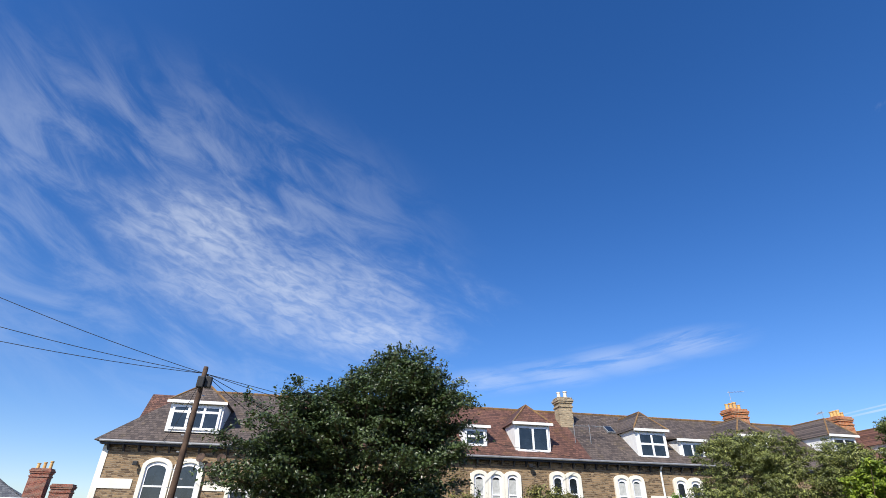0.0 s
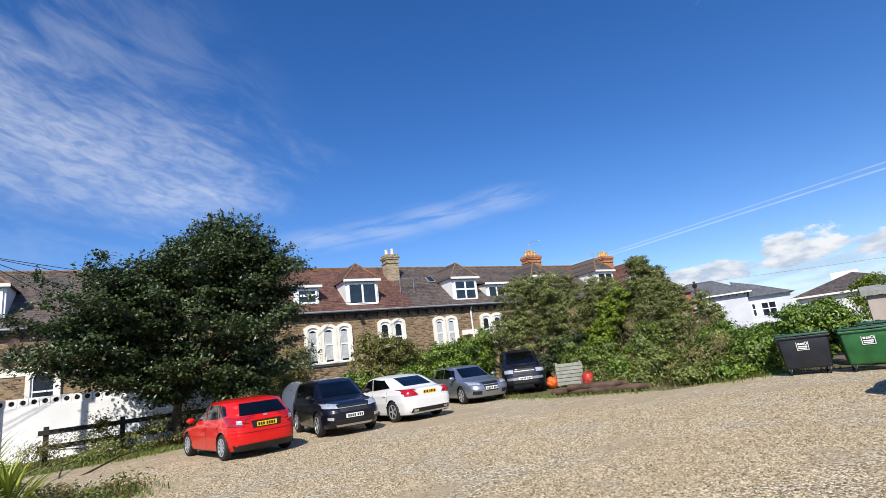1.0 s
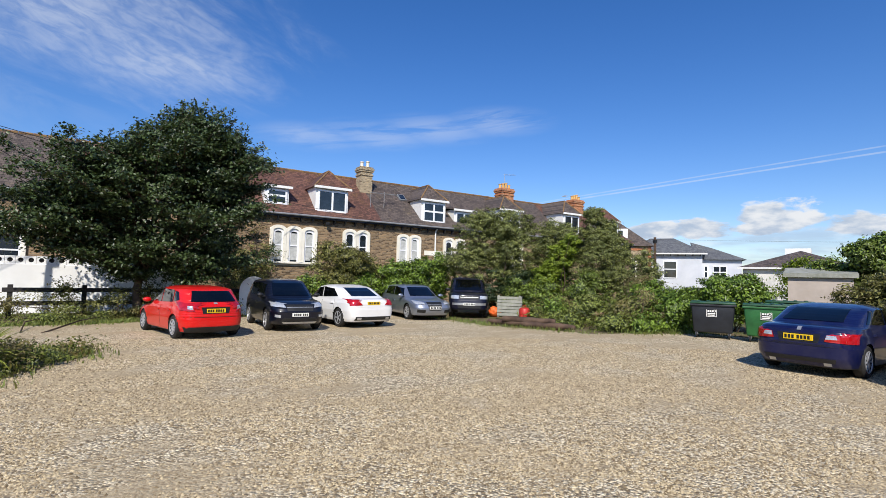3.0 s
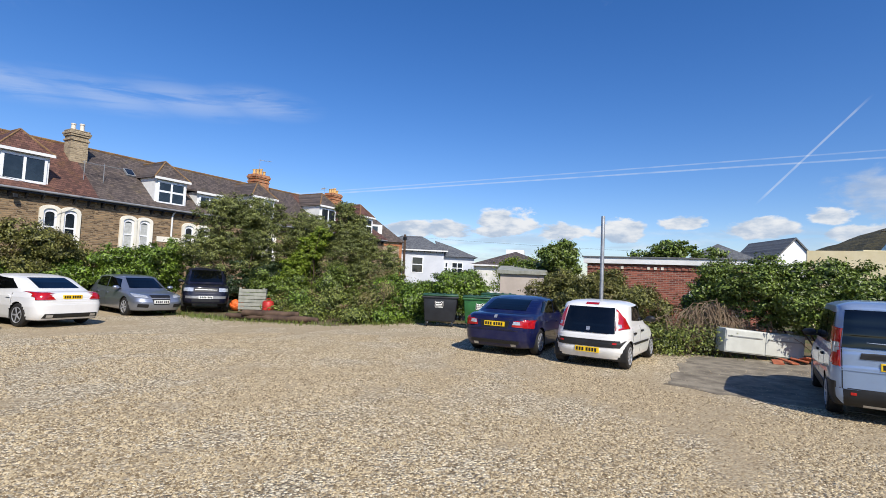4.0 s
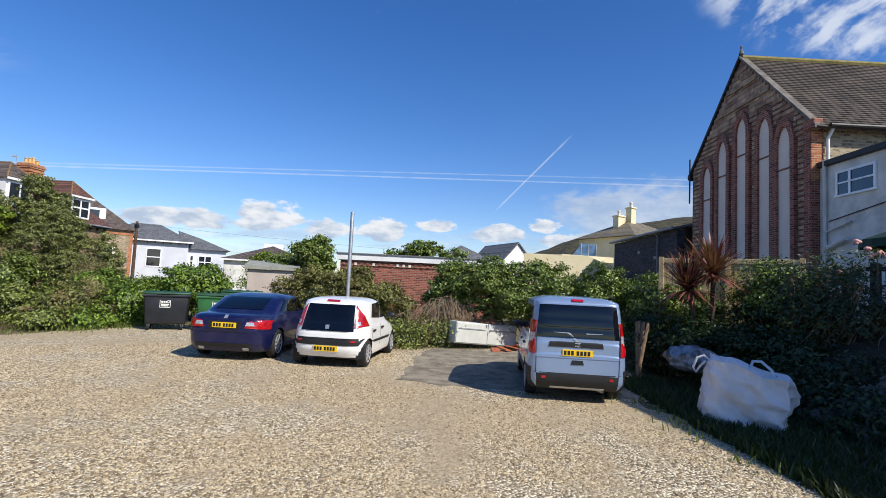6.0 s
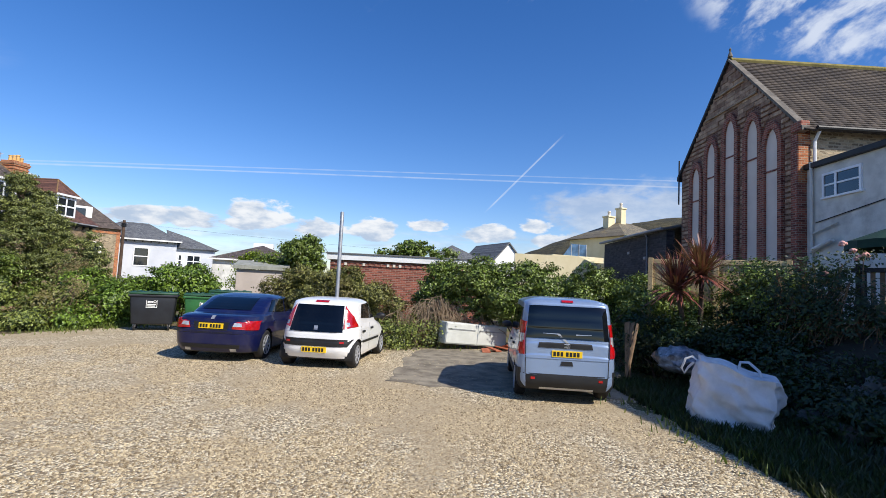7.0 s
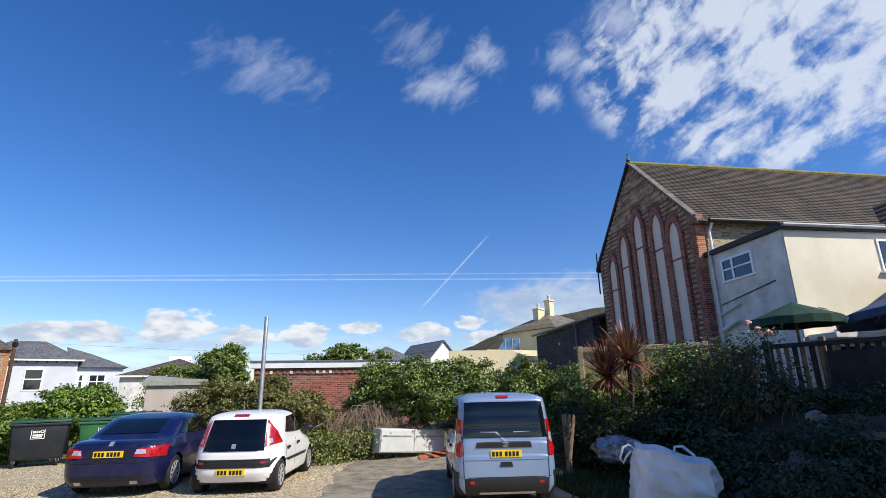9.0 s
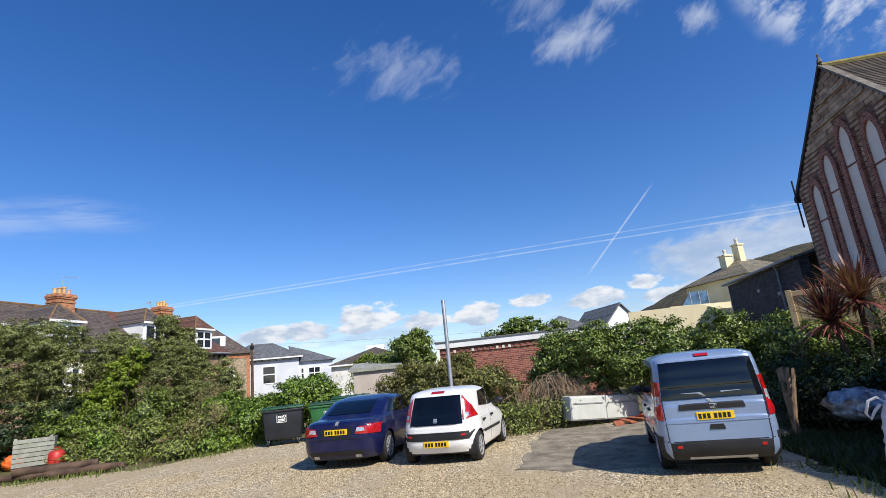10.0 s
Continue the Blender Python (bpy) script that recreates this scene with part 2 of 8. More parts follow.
def leafy(name, c1, c2, c3, gloss=0.5, through_light=0.3):
    """Leaves: each one its own tone; some light comes through."""
    m, n, b, out = principled(name)
    rnd = n.add("ShaderNodeNewGeometry").outputs["Random Per Island"]
    p = n.add("ShaderNodeTexCoord").outputs["Object"]
    col = n.mix(rnd, c1, c2)
    col = n.mix(n.ramp(n.noise(p, 0.9, 4), 0.48, 0.68, 0.0, 0.8), col, c3)
    n.put(b.inputs["Base Color"], col)
    b.inputs["Roughness"].default_value = gloss
    tr = n.add("ShaderNodeBsdfTranslucent", ins={"Color": n.mix(0.5, col, (0.16, 0.22, 0.02, 1))})
    mx = n.add("ShaderNodeMixShader", ins={0: through_light, 1: b.outputs[0], 2: tr.outputs[0]})
    n.tree.links.new(mx.outputs[0], out.inputs[0])
    return m


def paint(name, c, flake=0.0, dirt=0.08, rough=0.35):
    """Car paint under clear lacquer, a little dusty low down and in patches."""
    m, n, b, _ = principled(name)
    p = n.add("ShaderNodeTexCoord").outputs["Object"]
    dust = n.ramp(n.noise(p, 2.2, 6, 0.7), 0.42, 0.75, 0.0, dirt * 3)
    n.put(b.inputs["Base Color"], n.mix(dust, c, (0.22, 0.2, 0.17, 1)))
    b.inputs["Metallic"].default_value = flake
    n.put(b.inputs["Roughness"], n.math("ADD", rough, n.math("MULTIPLY", dust, 0.6)))
    b.inputs["Coat Weight"].default_value = 0.75
    b.inputs["Specular IOR Level"].default_value = 0.2
    n.put(b.inputs["Coat Roughness"], n.math("ADD", 0.05, n.math("MULTIPLY", dust, 0.6)))
    return m


def glassy(name, c, rough=0.05, spec=0.6):
    """Dark glazing seen from outside: a dark body under a polished face."""
    m, n, b, _ = principled(name)
    p = n.add("ShaderNodeTexCoord").outputs["Object"]
    n.put(b.inputs["Base Color"], n.mix(n.ramp(n.noise(p, 1.7, 3), 0.3, 0.7), c, tuple(v * 0.4 for v in c[:3]) + (1,)))
    n.put(b.inputs["Roughness"], n.math("ADD", rough, n.math("MULTIPLY", n.noise(p, 6.0, 4), 0.04)))
    b.inputs["IOR"].default_value = 1.5
    b.inputs["Coat Weight"].default_value = spec
    b.inputs["Coat Roughness"].default_value = 0.02
    return m


def gravel_material():
    """Packed angular stones of two sizes with dark gaps, thinner over worn tracks."""
    m, n, b, _ = principled("gravel")
    p = n.add("ShaderNodeTexCoord").outputs["Object"]
    wob = n.vmath("ADD", p, n.vmath("MULTIPLY", n.add("ShaderNodeTexNoise", ins={"Vector": p, "Scale": 9.0, "Detail": 3.0}).outputs[1], (0.06, 0.06, 0.0)))
    vo = n.add("ShaderNodeTexVoronoi", feature="F1", ins={"Vector": wob, "Scale": 34.0, "Randomness": 1.0})
    vo2 = n.add("ShaderNodeTexVoronoi", feature="F1", ins={"Vector": p, "Scale": 70.0, "Randomness": 1.0})
    tone = n.add("ShaderNodeSeparateXYZ", ins={"Vector": vo.outputs["Color"]}).outputs[0]
    tone2 = n.add("ShaderNodeSeparateXYZ", ins={"Vector": vo2.outputs["Color"]}).outputs[1]
    stone = n.mix(n.ramp(tone, 0.0, 0.9), rgb((138, 120, 90)), rgb((252, 236, 200)))
    stone = n.mix(n.ramp(tone2, 0.62, 0.9, 0.0, 0.8), stone, rgb((118, 102, 76)))
    stone = n.mix(n.ramp(vo.outputs["Distance"], 0.52, 0.85, 0.0, 0.6), stone, rgb((92, 76, 54)))
    # drifts of cleaner stone, and worn tracks and muddy hollows where it is thin
    a = n.noise(p, 0.16, 6, 0.62, 0.4)
    c = n.noise(n.add("ShaderNodeMapping", ins={"Vector": p, "Rotation": (0, 0, 0.5), "Scale": (0.5, 1.3, 1.0)}).outputs[0], 0.8, 6, 0.7)
    bare = n.ramp(n.math("ADD", n.math("MULTIPLY", a, 0.65), n.math("MULTIPLY", c, 0.5)), 0.53, 0.645, 0.0, 0.8)
    soil = n.mix(n.noise(p, 6.0, 6, 0.7), rgb((126, 107, 78)), rgb((186, 165, 128)))
    soil = n.mix(n.ramp(tone2, 0.5, 0.9, 0.0, 0.5), soil, rgb((212, 198, 166)))
    col = n.mix(bare, stone, soil)
    n.put(b.inputs["Base Color"], col)
    b.inputs["Roughness"].default_value = 0.9
    h = n.math("MULTIPLY", n.math("SUBTRACT", 1.0, vo.outputs["Distance"]), n.math("SUBTRACT", 1.0, n.math("MULTIPLY", bare, 0.8)))
    bump(n, b, n.math("ADD", h, n.math("MULTIPLY", n.noise(p, 120.0, 3), 0.3)), 1.0, 0.025)
    return m


def soil_material():
    m, n, b, _ = principled("verge_soil")
    p = n.add("ShaderNodeTexCoord").outputs["Object"]
    a = n.ramp(n.noise(p, 0.7, 7, 0.7), 0.42, 0.62)
    col = n.mix(a, n.mix(n.noise(p, 8.0, 5), rgb((86, 72, 50)), rgb((132, 114, 84))), n.mix(n.noise(p, 14.0, 5), rgb((58, 70, 28)), rgb((96, 108, 46))))
    n.put(b.inputs["Base Color"], col)
    b.inputs["Roughness"].default_value = 0.95
    bump(n, b, n.noise(p, 22.0, 6, 0.7), 0.8, 0.04)
    return m


M = {
    "gravel": gravel_material(),
    "soil": soil_material(),
    # soil of the planted bank, with its shade put into the colour
    "shaded_soil": surf("shade_darkened_soil", rgb((40, 34, 24)), rgb((62, 54, 38)), 2.0, 0.95, 0.8, 20, stain=0.3),
    "concrete": surf("concrete", rgb((112, 103, 88)), rgb((158, 148, 128)), 2.6, 0.95, 0.8, 45, dist=0.02, stain=0.45),
    "stone": masonry("terrace_stone", rgb((80, 62, 46)), rgb((170, 142, 106)), rgb((150, 134, 110)), 0.23, 0.088, 0.014, 0.17, 1.0),
    "cream": surf("cream_render", rgb((230, 224, 206)), rgb((244, 240, 226)), 1.1, 0.75, 0.25, 50, stain=0.1),
    "annex_cream": surf("weathered_cream_render", rgb((214, 204, 178)), rgb((230, 222, 198)), 0.6, 0.8, 0.3, 40, stain=0.2),
    "shed_wall": surf("grey_pink_render", rgb((176, 164, 152)), rgb((196, 184, 172)), 1.0, 0.8, 0.3, 40, stain=0.2),
    "white": surf("white_render", rgb((232, 232, 230)), rgb((246, 246, 244)), 0.8, 0.7, 0.2, 45, stain=0.06),
    "old_white": surf("weathered_white_render", rgb((202, 200, 192)), rgb((230, 228, 220)), 1.6, 0.75, 0.3, 45, stain=0.42),
    # white render toned grey-blue: the villa wall's shade is in the colour
    "villa_white": surf("shade_tinted_white_render", rgb((198, 202, 208)), rgb((212, 215, 220)), 0.8, 0.75, 0.2, 45, stain=0.05),
    "upvc": surf("white_plastic", rgb((236, 238, 240)), rgb((246, 247, 248)), 2.0, 0.35, 0.0, stain=0.04),
    "timber_white": surf("white_painted_timber", rgb((226, 226, 222)), rgb((242, 242, 238)), 2.0, 0.5, 0.1, 60, stain=0.08),
    "fascia": surf("dark_fascia_board", rgb((30, 34, 48)), rgb((46, 50, 62)), 2.0, 0.5, 0.1, 30),
    "tile_red": roofing("red_brown_roof_tile", rgb((74, 50, 42)), rgb((120, 84, 70)), rgb((150, 112, 66)), lich=0.45),
    "slate": roofing("grey_brown_slate", rgb((66, 58, 54)), rgb((106, 94, 86)), rgb((128, 112, 78)), lich=0.4),
    "slate_far": roofing("grey_slate", rgb((82, 84, 88)), rgb((118, 120, 120)), rgb((130, 122, 92)), lich=0.3),
    "lichen_ridge": surf("lichened_ridge_tile", rgb((106, 80, 60)), rgb((142, 112, 70)), 3.0, 0.85, 0.5, 20),
    "brick_red": masonry("red_brick", rgb((100, 48, 38)), rgb((164, 94, 74)), rgb((160, 142, 126)), 0.225, 0.075, 0.009, 0.0, 0.6, patch=rgb((150, 90, 70))),
    "chapel_brick": masonry("weathered_chapel_brick", rgb((82, 52, 42)), rgb((138, 94, 76)), rgb((134, 116, 100)), 0.225, 0.075, 0.009, 0.0, 0.6, patch=rgb((104, 84, 70))),
    "brick_orange": masonry("orange_brick", rgb((150, 78, 44)), rgb((204, 128, 78)), rgb((176, 158, 130)), 0.225, 0.075, 0.01, 0.0, 0.6),
    "chapel_stone": masonry("chapel_rubble", rgb((112, 90, 72)), rgb((194, 166, 136)), rgb((152, 138, 118)), 0.42, 0.13, 0.02, 0.035, 1.0),
    "chapel_side": masonry("chapel_side_rubble", rgb((104, 90, 70)), rgb((188, 168, 136)), rgb((168, 154, 128)), 0.19, 0.1, 0.02, 0.13, 0.9),
    "panel": surf("pale_window_board", rgb((220, 204, 190)), rgb((232, 218, 204)), 0.8, 0.7, 0.1, 40, stain=0.06),
    "chapel_tile": surf("brown_concrete_tile", rgb((78, 70, 62)), rgb((112, 102, 90)), 1.3, 0.8, 0.4, 30, stain=0.2, vary=0.35),
    "moss": surf("mossy_ridge", rgb((112, 104, 58)), rgb((146, 134, 78)), 4.0, 0.9, 0.5, 30),
    "dark_stone": masonry("dark_slate_wall", rgb((38, 38, 42)), rgb((72, 70, 72)), rgb((52, 52, 54)), 0.32, 0.12, 0.015, 0.04, 0.8),
    "pipe_grey": surf("grey_plastic_pipe", rgb((120, 124, 128)), rgb((150, 152, 154)), 2.0, 0.5, 0.0),
    "black": surf("black_plastic", rgb((20, 21, 23)), rgb((32, 33, 35)), 3.0, 0.55, 0.15, 80),
    "bin_black": surf("charcoal_bin_plastic", rgb((22, 25, 31)), rgb((34, 38, 45)), 2.0, 0.5, 0.15, 60, stain=0.15),
    "bin_green": surf("green_bin_plastic", rgb((30, 82, 40)), rgb((44, 104, 54)), 2.0, 0.45, 0.12, 60, stain=0.12),
    "bin_lid": surf("dark_green_bin_lid", rgb((28, 66, 44)), rgb((42, 86, 58)), 2.0, 0.5, 0.15, 60, stain=0.15),
    "pane": glassy("window_glass", rgb((42, 50, 58))),
    "curtain": surf("net_curtain", rgb((170, 172, 168)), rgb((196, 198, 194)), 6.0, 0.8, 0.2, 30),
    "balcony_glass": glassy("tinted_balcony_glass", rgb((96, 128, 160)), 0.08, 0.5),
    "car_glass": glassy("car_glass", rgb((10, 12, 14)), 0.02, 0.25),
    "rubber": surf("tyre_rubber", rgb((24, 24, 25)), rgb((42, 40, 38)), 6.0, 0.8, 0.3, 70),
    "alloy": surf("alloy_wheel", rgb((168, 170, 174)), rgb((196, 198, 202)), 6.0, 0.35, 0.0, metal=0.35),
    "chrome": surf("chrome", rgb((176, 177, 178)), rgb((200, 201, 202)), 6.0, 0.34, 0.0, metal=0.6, stain=0.05),
    "lamp_red": surf("red_lamp_lens", rgb((150, 10, 14)), rgb((186, 18, 20)), 8.0, 0.15, 0.0, coat=1.0, stain=0.0),
    "lamp_clear": surf("clear_lamp_lens", rgb((176, 182, 188)), rgb((214, 218, 222)), 14.0, 0.12, 0.0, metal=0.4, coat=1.0, stain=0.0),
    "lamp_amber": surf("amber_lamp_lens", rgb((200, 96, 20)), rgb((220, 120, 30)), 14.0, 0.15, 0.0, coat=1.0, stain=0.0),
    "plate_yellow": surf("yellow_plate", rgb((232, 190, 20)), rgb((240, 200, 36)), 5.0, 0.4, 0.0, stain=0.03),
    "plate_white": surf("white_plate", rgb((226, 226, 220)), rgb((238, 238, 232)), 5.0, 0.4, 0.0, stain=0.03),
    "ink": surf("black_ink", rgb((18, 18, 18)), rgb((28, 28, 28)), 5.0, 0.5, 0.0),
    "steel": surf("galvanised_steel", rgb((150, 154, 156)), rgb((182, 184, 184)), 5.0, 0.45, 0.1, 60, metal=0.6, stain=0.12),
    "wood_pole": surf("creosoted_pole", rgb((62, 46, 36)), rgb((96, 76, 60)), 3.0, 0.85, 0.5, 30),
    "dark_rail": surf("dark_stained_rail", rgb((34, 32, 32)), rgb((54, 50, 48)), 4.0, 0.8, 0.4, 30),
    "timber": surf("weathered_timber", rgb((112, 88, 66)), rgb((156, 130, 102)), 5.0, 0.85, 0.5, 25, vary=0.3),
    "fence_pale": surf("pale_fence_board", rgb((186, 162, 118)), rgb((214, 192, 148)), 4.0, 0.8, 0.3, 30, vary=0.3),
    "slat_grey": surf("grey_green_slats", rgb((132, 134, 122)), rgb((162, 162, 150)), 4.0, 0.8, 0.3, 30),
    "red_plastic": surf("red_plastic", rgb((170, 34, 32)), rgb((196, 58, 50)), 4.0, 0.45, 0.1, 40),
    "orange_plastic": surf("orange_plastic", rgb((214, 96, 40)), rgb((226, 116, 56)), 4.0, 0.5, 0.1, 40),
    "clay_tile": surf("clay_tile", rgb((150, 82, 56)), rgb((182, 108, 76)), 4.0, 0.85, 0.3, 40),
    "locker": surf("pale_grey_locker", rgb((190, 192, 184)), rgb((208, 210, 202)), 2.0, 0.5, 0.1, 40, stain=0.1),
    "bag": surf("white_woven_bag", rgb((206, 206, 206)), rgb((228, 228, 228)), 4.0, 0.7, 0.4, 120, stain=0.12),
    "tarp": surf("dark_plastic_sheet", rgb((40, 42, 48)), rgb((170, 174, 182)), 5.0, 0.3, 0.3, 20, coat=0.5),
    "bark": surf("bark", rgb((58, 46, 36)), rgb((96, 80, 64)), 6.0, 0.9, 0.8, 18),
    "twig": surf("dry_twigs", rgb((120, 100, 78)), rgb((166, 146, 118)), 6.0, 0.9, 0.3, 40),
    "parasol_green": surf("green_canvas", rgb((9, 48, 37)), rgb((14, 60, 46)), 4.0, 0.75, 0.2, 90),
    "parasol_blue": surf("blue_canvas", rgb((44, 62, 96)), rgb((60, 80, 118)), 4.0, 0.75, 0.2, 90),
    "wall_yellow": surf("pale_yellow_render", rgb((222, 208, 164)), rgb((234, 222, 184)), 1.0, 0.75, 0.2, 40),
    "clay": surf("yellow_clay_pot", rgb((204, 160, 96)), rgb((222, 184, 122)), 6.0, 0.8, 0.3, 30, vary=0.3),
    "clay_pale": surf("pale_clay_pot", rgb((214, 204, 186)), rgb((228, 220, 204)), 6.0, 0.8, 0.3, 30),
    "rust": surf("rusted_dish", rgb((54, 44, 40)), rgb((96, 74, 60)), 8.0, 0.8, 0.3, 30),
    "rubble": surf("rubble_stone", rgb((98, 92, 84)), rgb((148, 140, 128)), 3.0, 0.9, 0.7, 14, vary=0.5),
    "hill": surf("hillside", rgb((42, 42, 24)), rgb((84, 76, 46)), 0.05, 0.95, 0.8, 0.12, dist=8.0, stain=0.4),
    "leaf_tree": leafy("dark_tree_leaf", rgb((24, 37, 17)), rgb((80, 98, 54)), rgb((54, 66, 33)), 0.42, 0.1),
    "leaf_laurel": leafy("bright_laurel_leaf", rgb((26, 46, 10)), rgb((140, 168, 62)), rgb((86, 116, 38)), 0.4, 0.16),
    "leaf_olive": leafy("olive_shrub_leaf", rgb((36, 42, 16)), rgb((152, 152, 80)), rgb((104, 92, 50)), 0.5, 0.14),
    "leaf_pine": leafy("grey_green_pine_needles", rgb((28, 38, 14)), rgb((160, 168, 92)), rgb((84, 94, 46)), 0.45, 0.1),
    "leaf_yellow": leafy("yellow_green_leaf", rgb((78, 104, 26)), rgb((156, 174, 56)), rgb((112, 130, 38)), 0.45, 0.3),
    "leaf_bramble": leafy("bramble_leaf", rgb((30, 44, 14)), rgb((142, 154, 70)), rgb((118, 102, 60)), 0.5, 0.14),
    "leaf_hedge": leafy("hedge_leaf", rgb((24, 40, 10)), rgb((142, 164, 72)), rgb((96, 108, 46)), 0.4, 0.14),
    # leaf green darkened in its colour for plants that stand in shade
    "leaf_shade": leafy("shade_darkened_leaf", rgb((28, 44, 22)), rgb((58, 80, 40)), rgb((52, 58, 34)), 0.5, 0.2),
    "leaf_straw": leafy("straw_leaf", rgb((120, 104, 70)), rgb((176, 160, 116)), rgb((132, 120, 72)), 0.6, 0.2),
    "leaf_red": leafy("dark_red_strap_leaf", rgb((84, 40, 42)), rgb((168, 104, 90)), rgb((110, 60, 54)), 0.45, 0.2),
    "leaf_strap": leafy("strap_leaf", rgb((84, 108, 28)), rgb((188, 196, 84)), rgb((150, 150, 56)), 0.5, 0.3),
    "grass": leafy("grass_blade", rgb((82, 104, 40)), rgb((140, 150, 76)), rgb((122, 112, 64)), 0.6, 0.3),
    "rose": surf("pink_rose", rgb((222, 160, 150)), rgb((236, 186, 174)), 8.0, 0.7, 0.2, 60),
    "gull_white": surf("white_plumage", rgb((220, 220, 220)), rgb((236, 236, 236)), 8.0, 0.7, 0.0),
}


# ---- builders ----
from mathutils.bvhtree import BVHTree


def finish(bm, name, smooth=None):
    """A mesh from a bmesh; smooth: the angle past which edges stay sharp."""
    bmesh.ops.recalc_face_normals(bm, faces=bm.faces)
    me = bpy.data.meshes.new(name)
    bm.to_mesh(me)
    bm.free()
    if smooth:
        me.shade_smooth()
        me.set_sharp_from_angle(angle=radians(smooth))
    return me


def part(name, bm, material, parent, label="", smooth=None):
    """One mesh object under a thing or a part; the bmesh is in the thing's own frame."""
    me = finish(bm, name, smooth) if isinstance(bm, bmesh.types.BMesh) else bm
    if not me.materials:
        me.materials.append(material)
    ob = new(name, me)
    ob.parent = parent
    return tagged(ob, label) if label else ob


def thing(name, label, category, m=None, group="", kind=""):
    ob = new(name)
    if m is not None:
        ob.matrix_world = m
    return tagged(ob, label, category, group, kind)


def solo(name, bm, material, label, category, m=None, group="", kind="", smooth=None):
    """A thing of one mesh."""
    me = finish(bm, name, smooth) if isinstance(bm, bmesh.types.BMesh) else bm
    if not me.materials:
        me.materials.append(material)
    ob = new(name, me)
    if m is not None:
        ob.matrix_world = m
    return tagged(ob, label, category, group, kind)


def box(bm, x0, x1, y0, y1, z0, z1, bevel=0.0, m=None):
    """Adds a block, with worn edges where bevel is given."""
    mat = Matrix.Translation(((x0 + x1) / 2, (y0 + y1) / 2, (z0 + z1) / 2)) @ Matrix.Diagonal((abs(x1 - x0), abs(y1 - y0), abs(z1 - z0), 1))
    vs = bmesh.ops.create_cube(bm, size=1, matrix=(m @ mat) if m is not None else mat)["verts"]
    if bevel:
        es = list({e for v in vs for e in v.link_edges})
        bmesh.ops.bevel(bm, geom=es, offset=bevel, segments=2, affect="EDGES", profile=0.5)
    return bm


def block(x0, x1, y0, y1, z0, z1, bevel=0.0, m=None):
    return box(bmesh.new(), x0, x1, y0, y1, z0, z1, bevel, m)


def prism(bm, outline, y0, y1, axis="y"):
    """A closed outline in x and z (or y and z for axis x), carried from y0 to y1."""
    def at(p, q):
        return (p[0], q, p[1]) if axis == "y" else ((q, p[0], p[1]) if axis == "x" else (p[0], p[1], q))
    a = [bm.verts.new(at(p, y0)) for p in outline]
    b = [bm.verts.new(at(p, y1)) for p in outline]
    bm.faces.new(a)
    bm.faces.new(b[::-1])
    for i in range(len(a)):
        j = (i + 1) % len(a)
        bm.faces.new((a[j], a[i], b[i], b[j]))
    return bm


def tube(bm, pts, r0, r1=None, sides=6):
    """A tapered tube along points."""
    r1 = r0 if r1 is None else r1
    pts = [Vector(p) for p in pts]
    rings = []
    for i, p in enumerate(pts):
        d = (pts[min(i + 1, len(pts) - 1)] - pts[max(i - 1, 0)]).normalized()
        a = d.orthogonal().normalized()
        b = d.cross(a)
        r = r0 + (r1 - r0) * i / max(1, len(pts) - 1)
        rings.append([bm.verts.new(p + (a * math.cos(k * math.tau / sides) + b * math.sin(k * math.tau / sides)) * r) for k in range(sides)])
    for i in range(len(rings) - 1):
        # start each ring at the vertex nearest to the last ring's first one
        near_k = min(range(sides), key=lambda k: (rings[i + 1][k].co - rings[i][0].co).length)
        rings[i + 1] = rings[i + 1][near_k:] + rings[i + 1][:near_k]
        if (rings[i + 1][1].co - rings[i][1].co).length > (rings[i + 1][-1].co - rings[i][1].co).length:
            rings[i + 1] = [rings[i + 1][0]] + rings[i + 1][:0:-1]
        for k in range(sides):
            j = (k + 1) % sides
            bm.faces.new((rings[i][k], rings[i][j], rings[i + 1][j], rings[i + 1][k]))
    bm.faces.new(rings[0][::-1])
    bm.faces.new(rings[-1])
    return bm


def lathe(bm, prof, sides=20, m=None):
    """Turns a profile of (radius, height) about z."""
    rings = []
    for r, z in prof:
        rings.append([bm.verts.new((m or Matrix()) @ Vector((max(r, 1e-4) * math.cos(k * math.tau / sides), max(r, 1e-4) * math.sin(k * math.tau / sides), z))) for k in range(sides)])
    for a, b in zip(rings, rings[1:]):
        for k in range(sides):
            j = (k + 1) % sides
            bm.faces.new((a[k], a[j], b[j], b[k]))
    bm.faces.new(rings[0][::-1])
    bm.faces.new(rings[-1])
    return bm


def raw_mesh(name, verts, faces):
    """A mesh from numpy arrays of places and equal-sided faces."""
    me = bpy.data.meshes.new(name)
    nv, (nf, k) = len(verts), faces.shape
    me.vertices.add(nv)
    me.vertices.foreach_set("co", verts.astype(np.float32).ravel())
    me.loops.add(nf * k)
    me.loops.foreach_set("vertex_index", faces.astype(np.int32).ravel())
    me.polygons.add(nf)
    me.polygons.foreach_set("loop_start", np.arange(0, nf * k, k, dtype=np.int32))
    me.update(calc_edges=True)
    return me


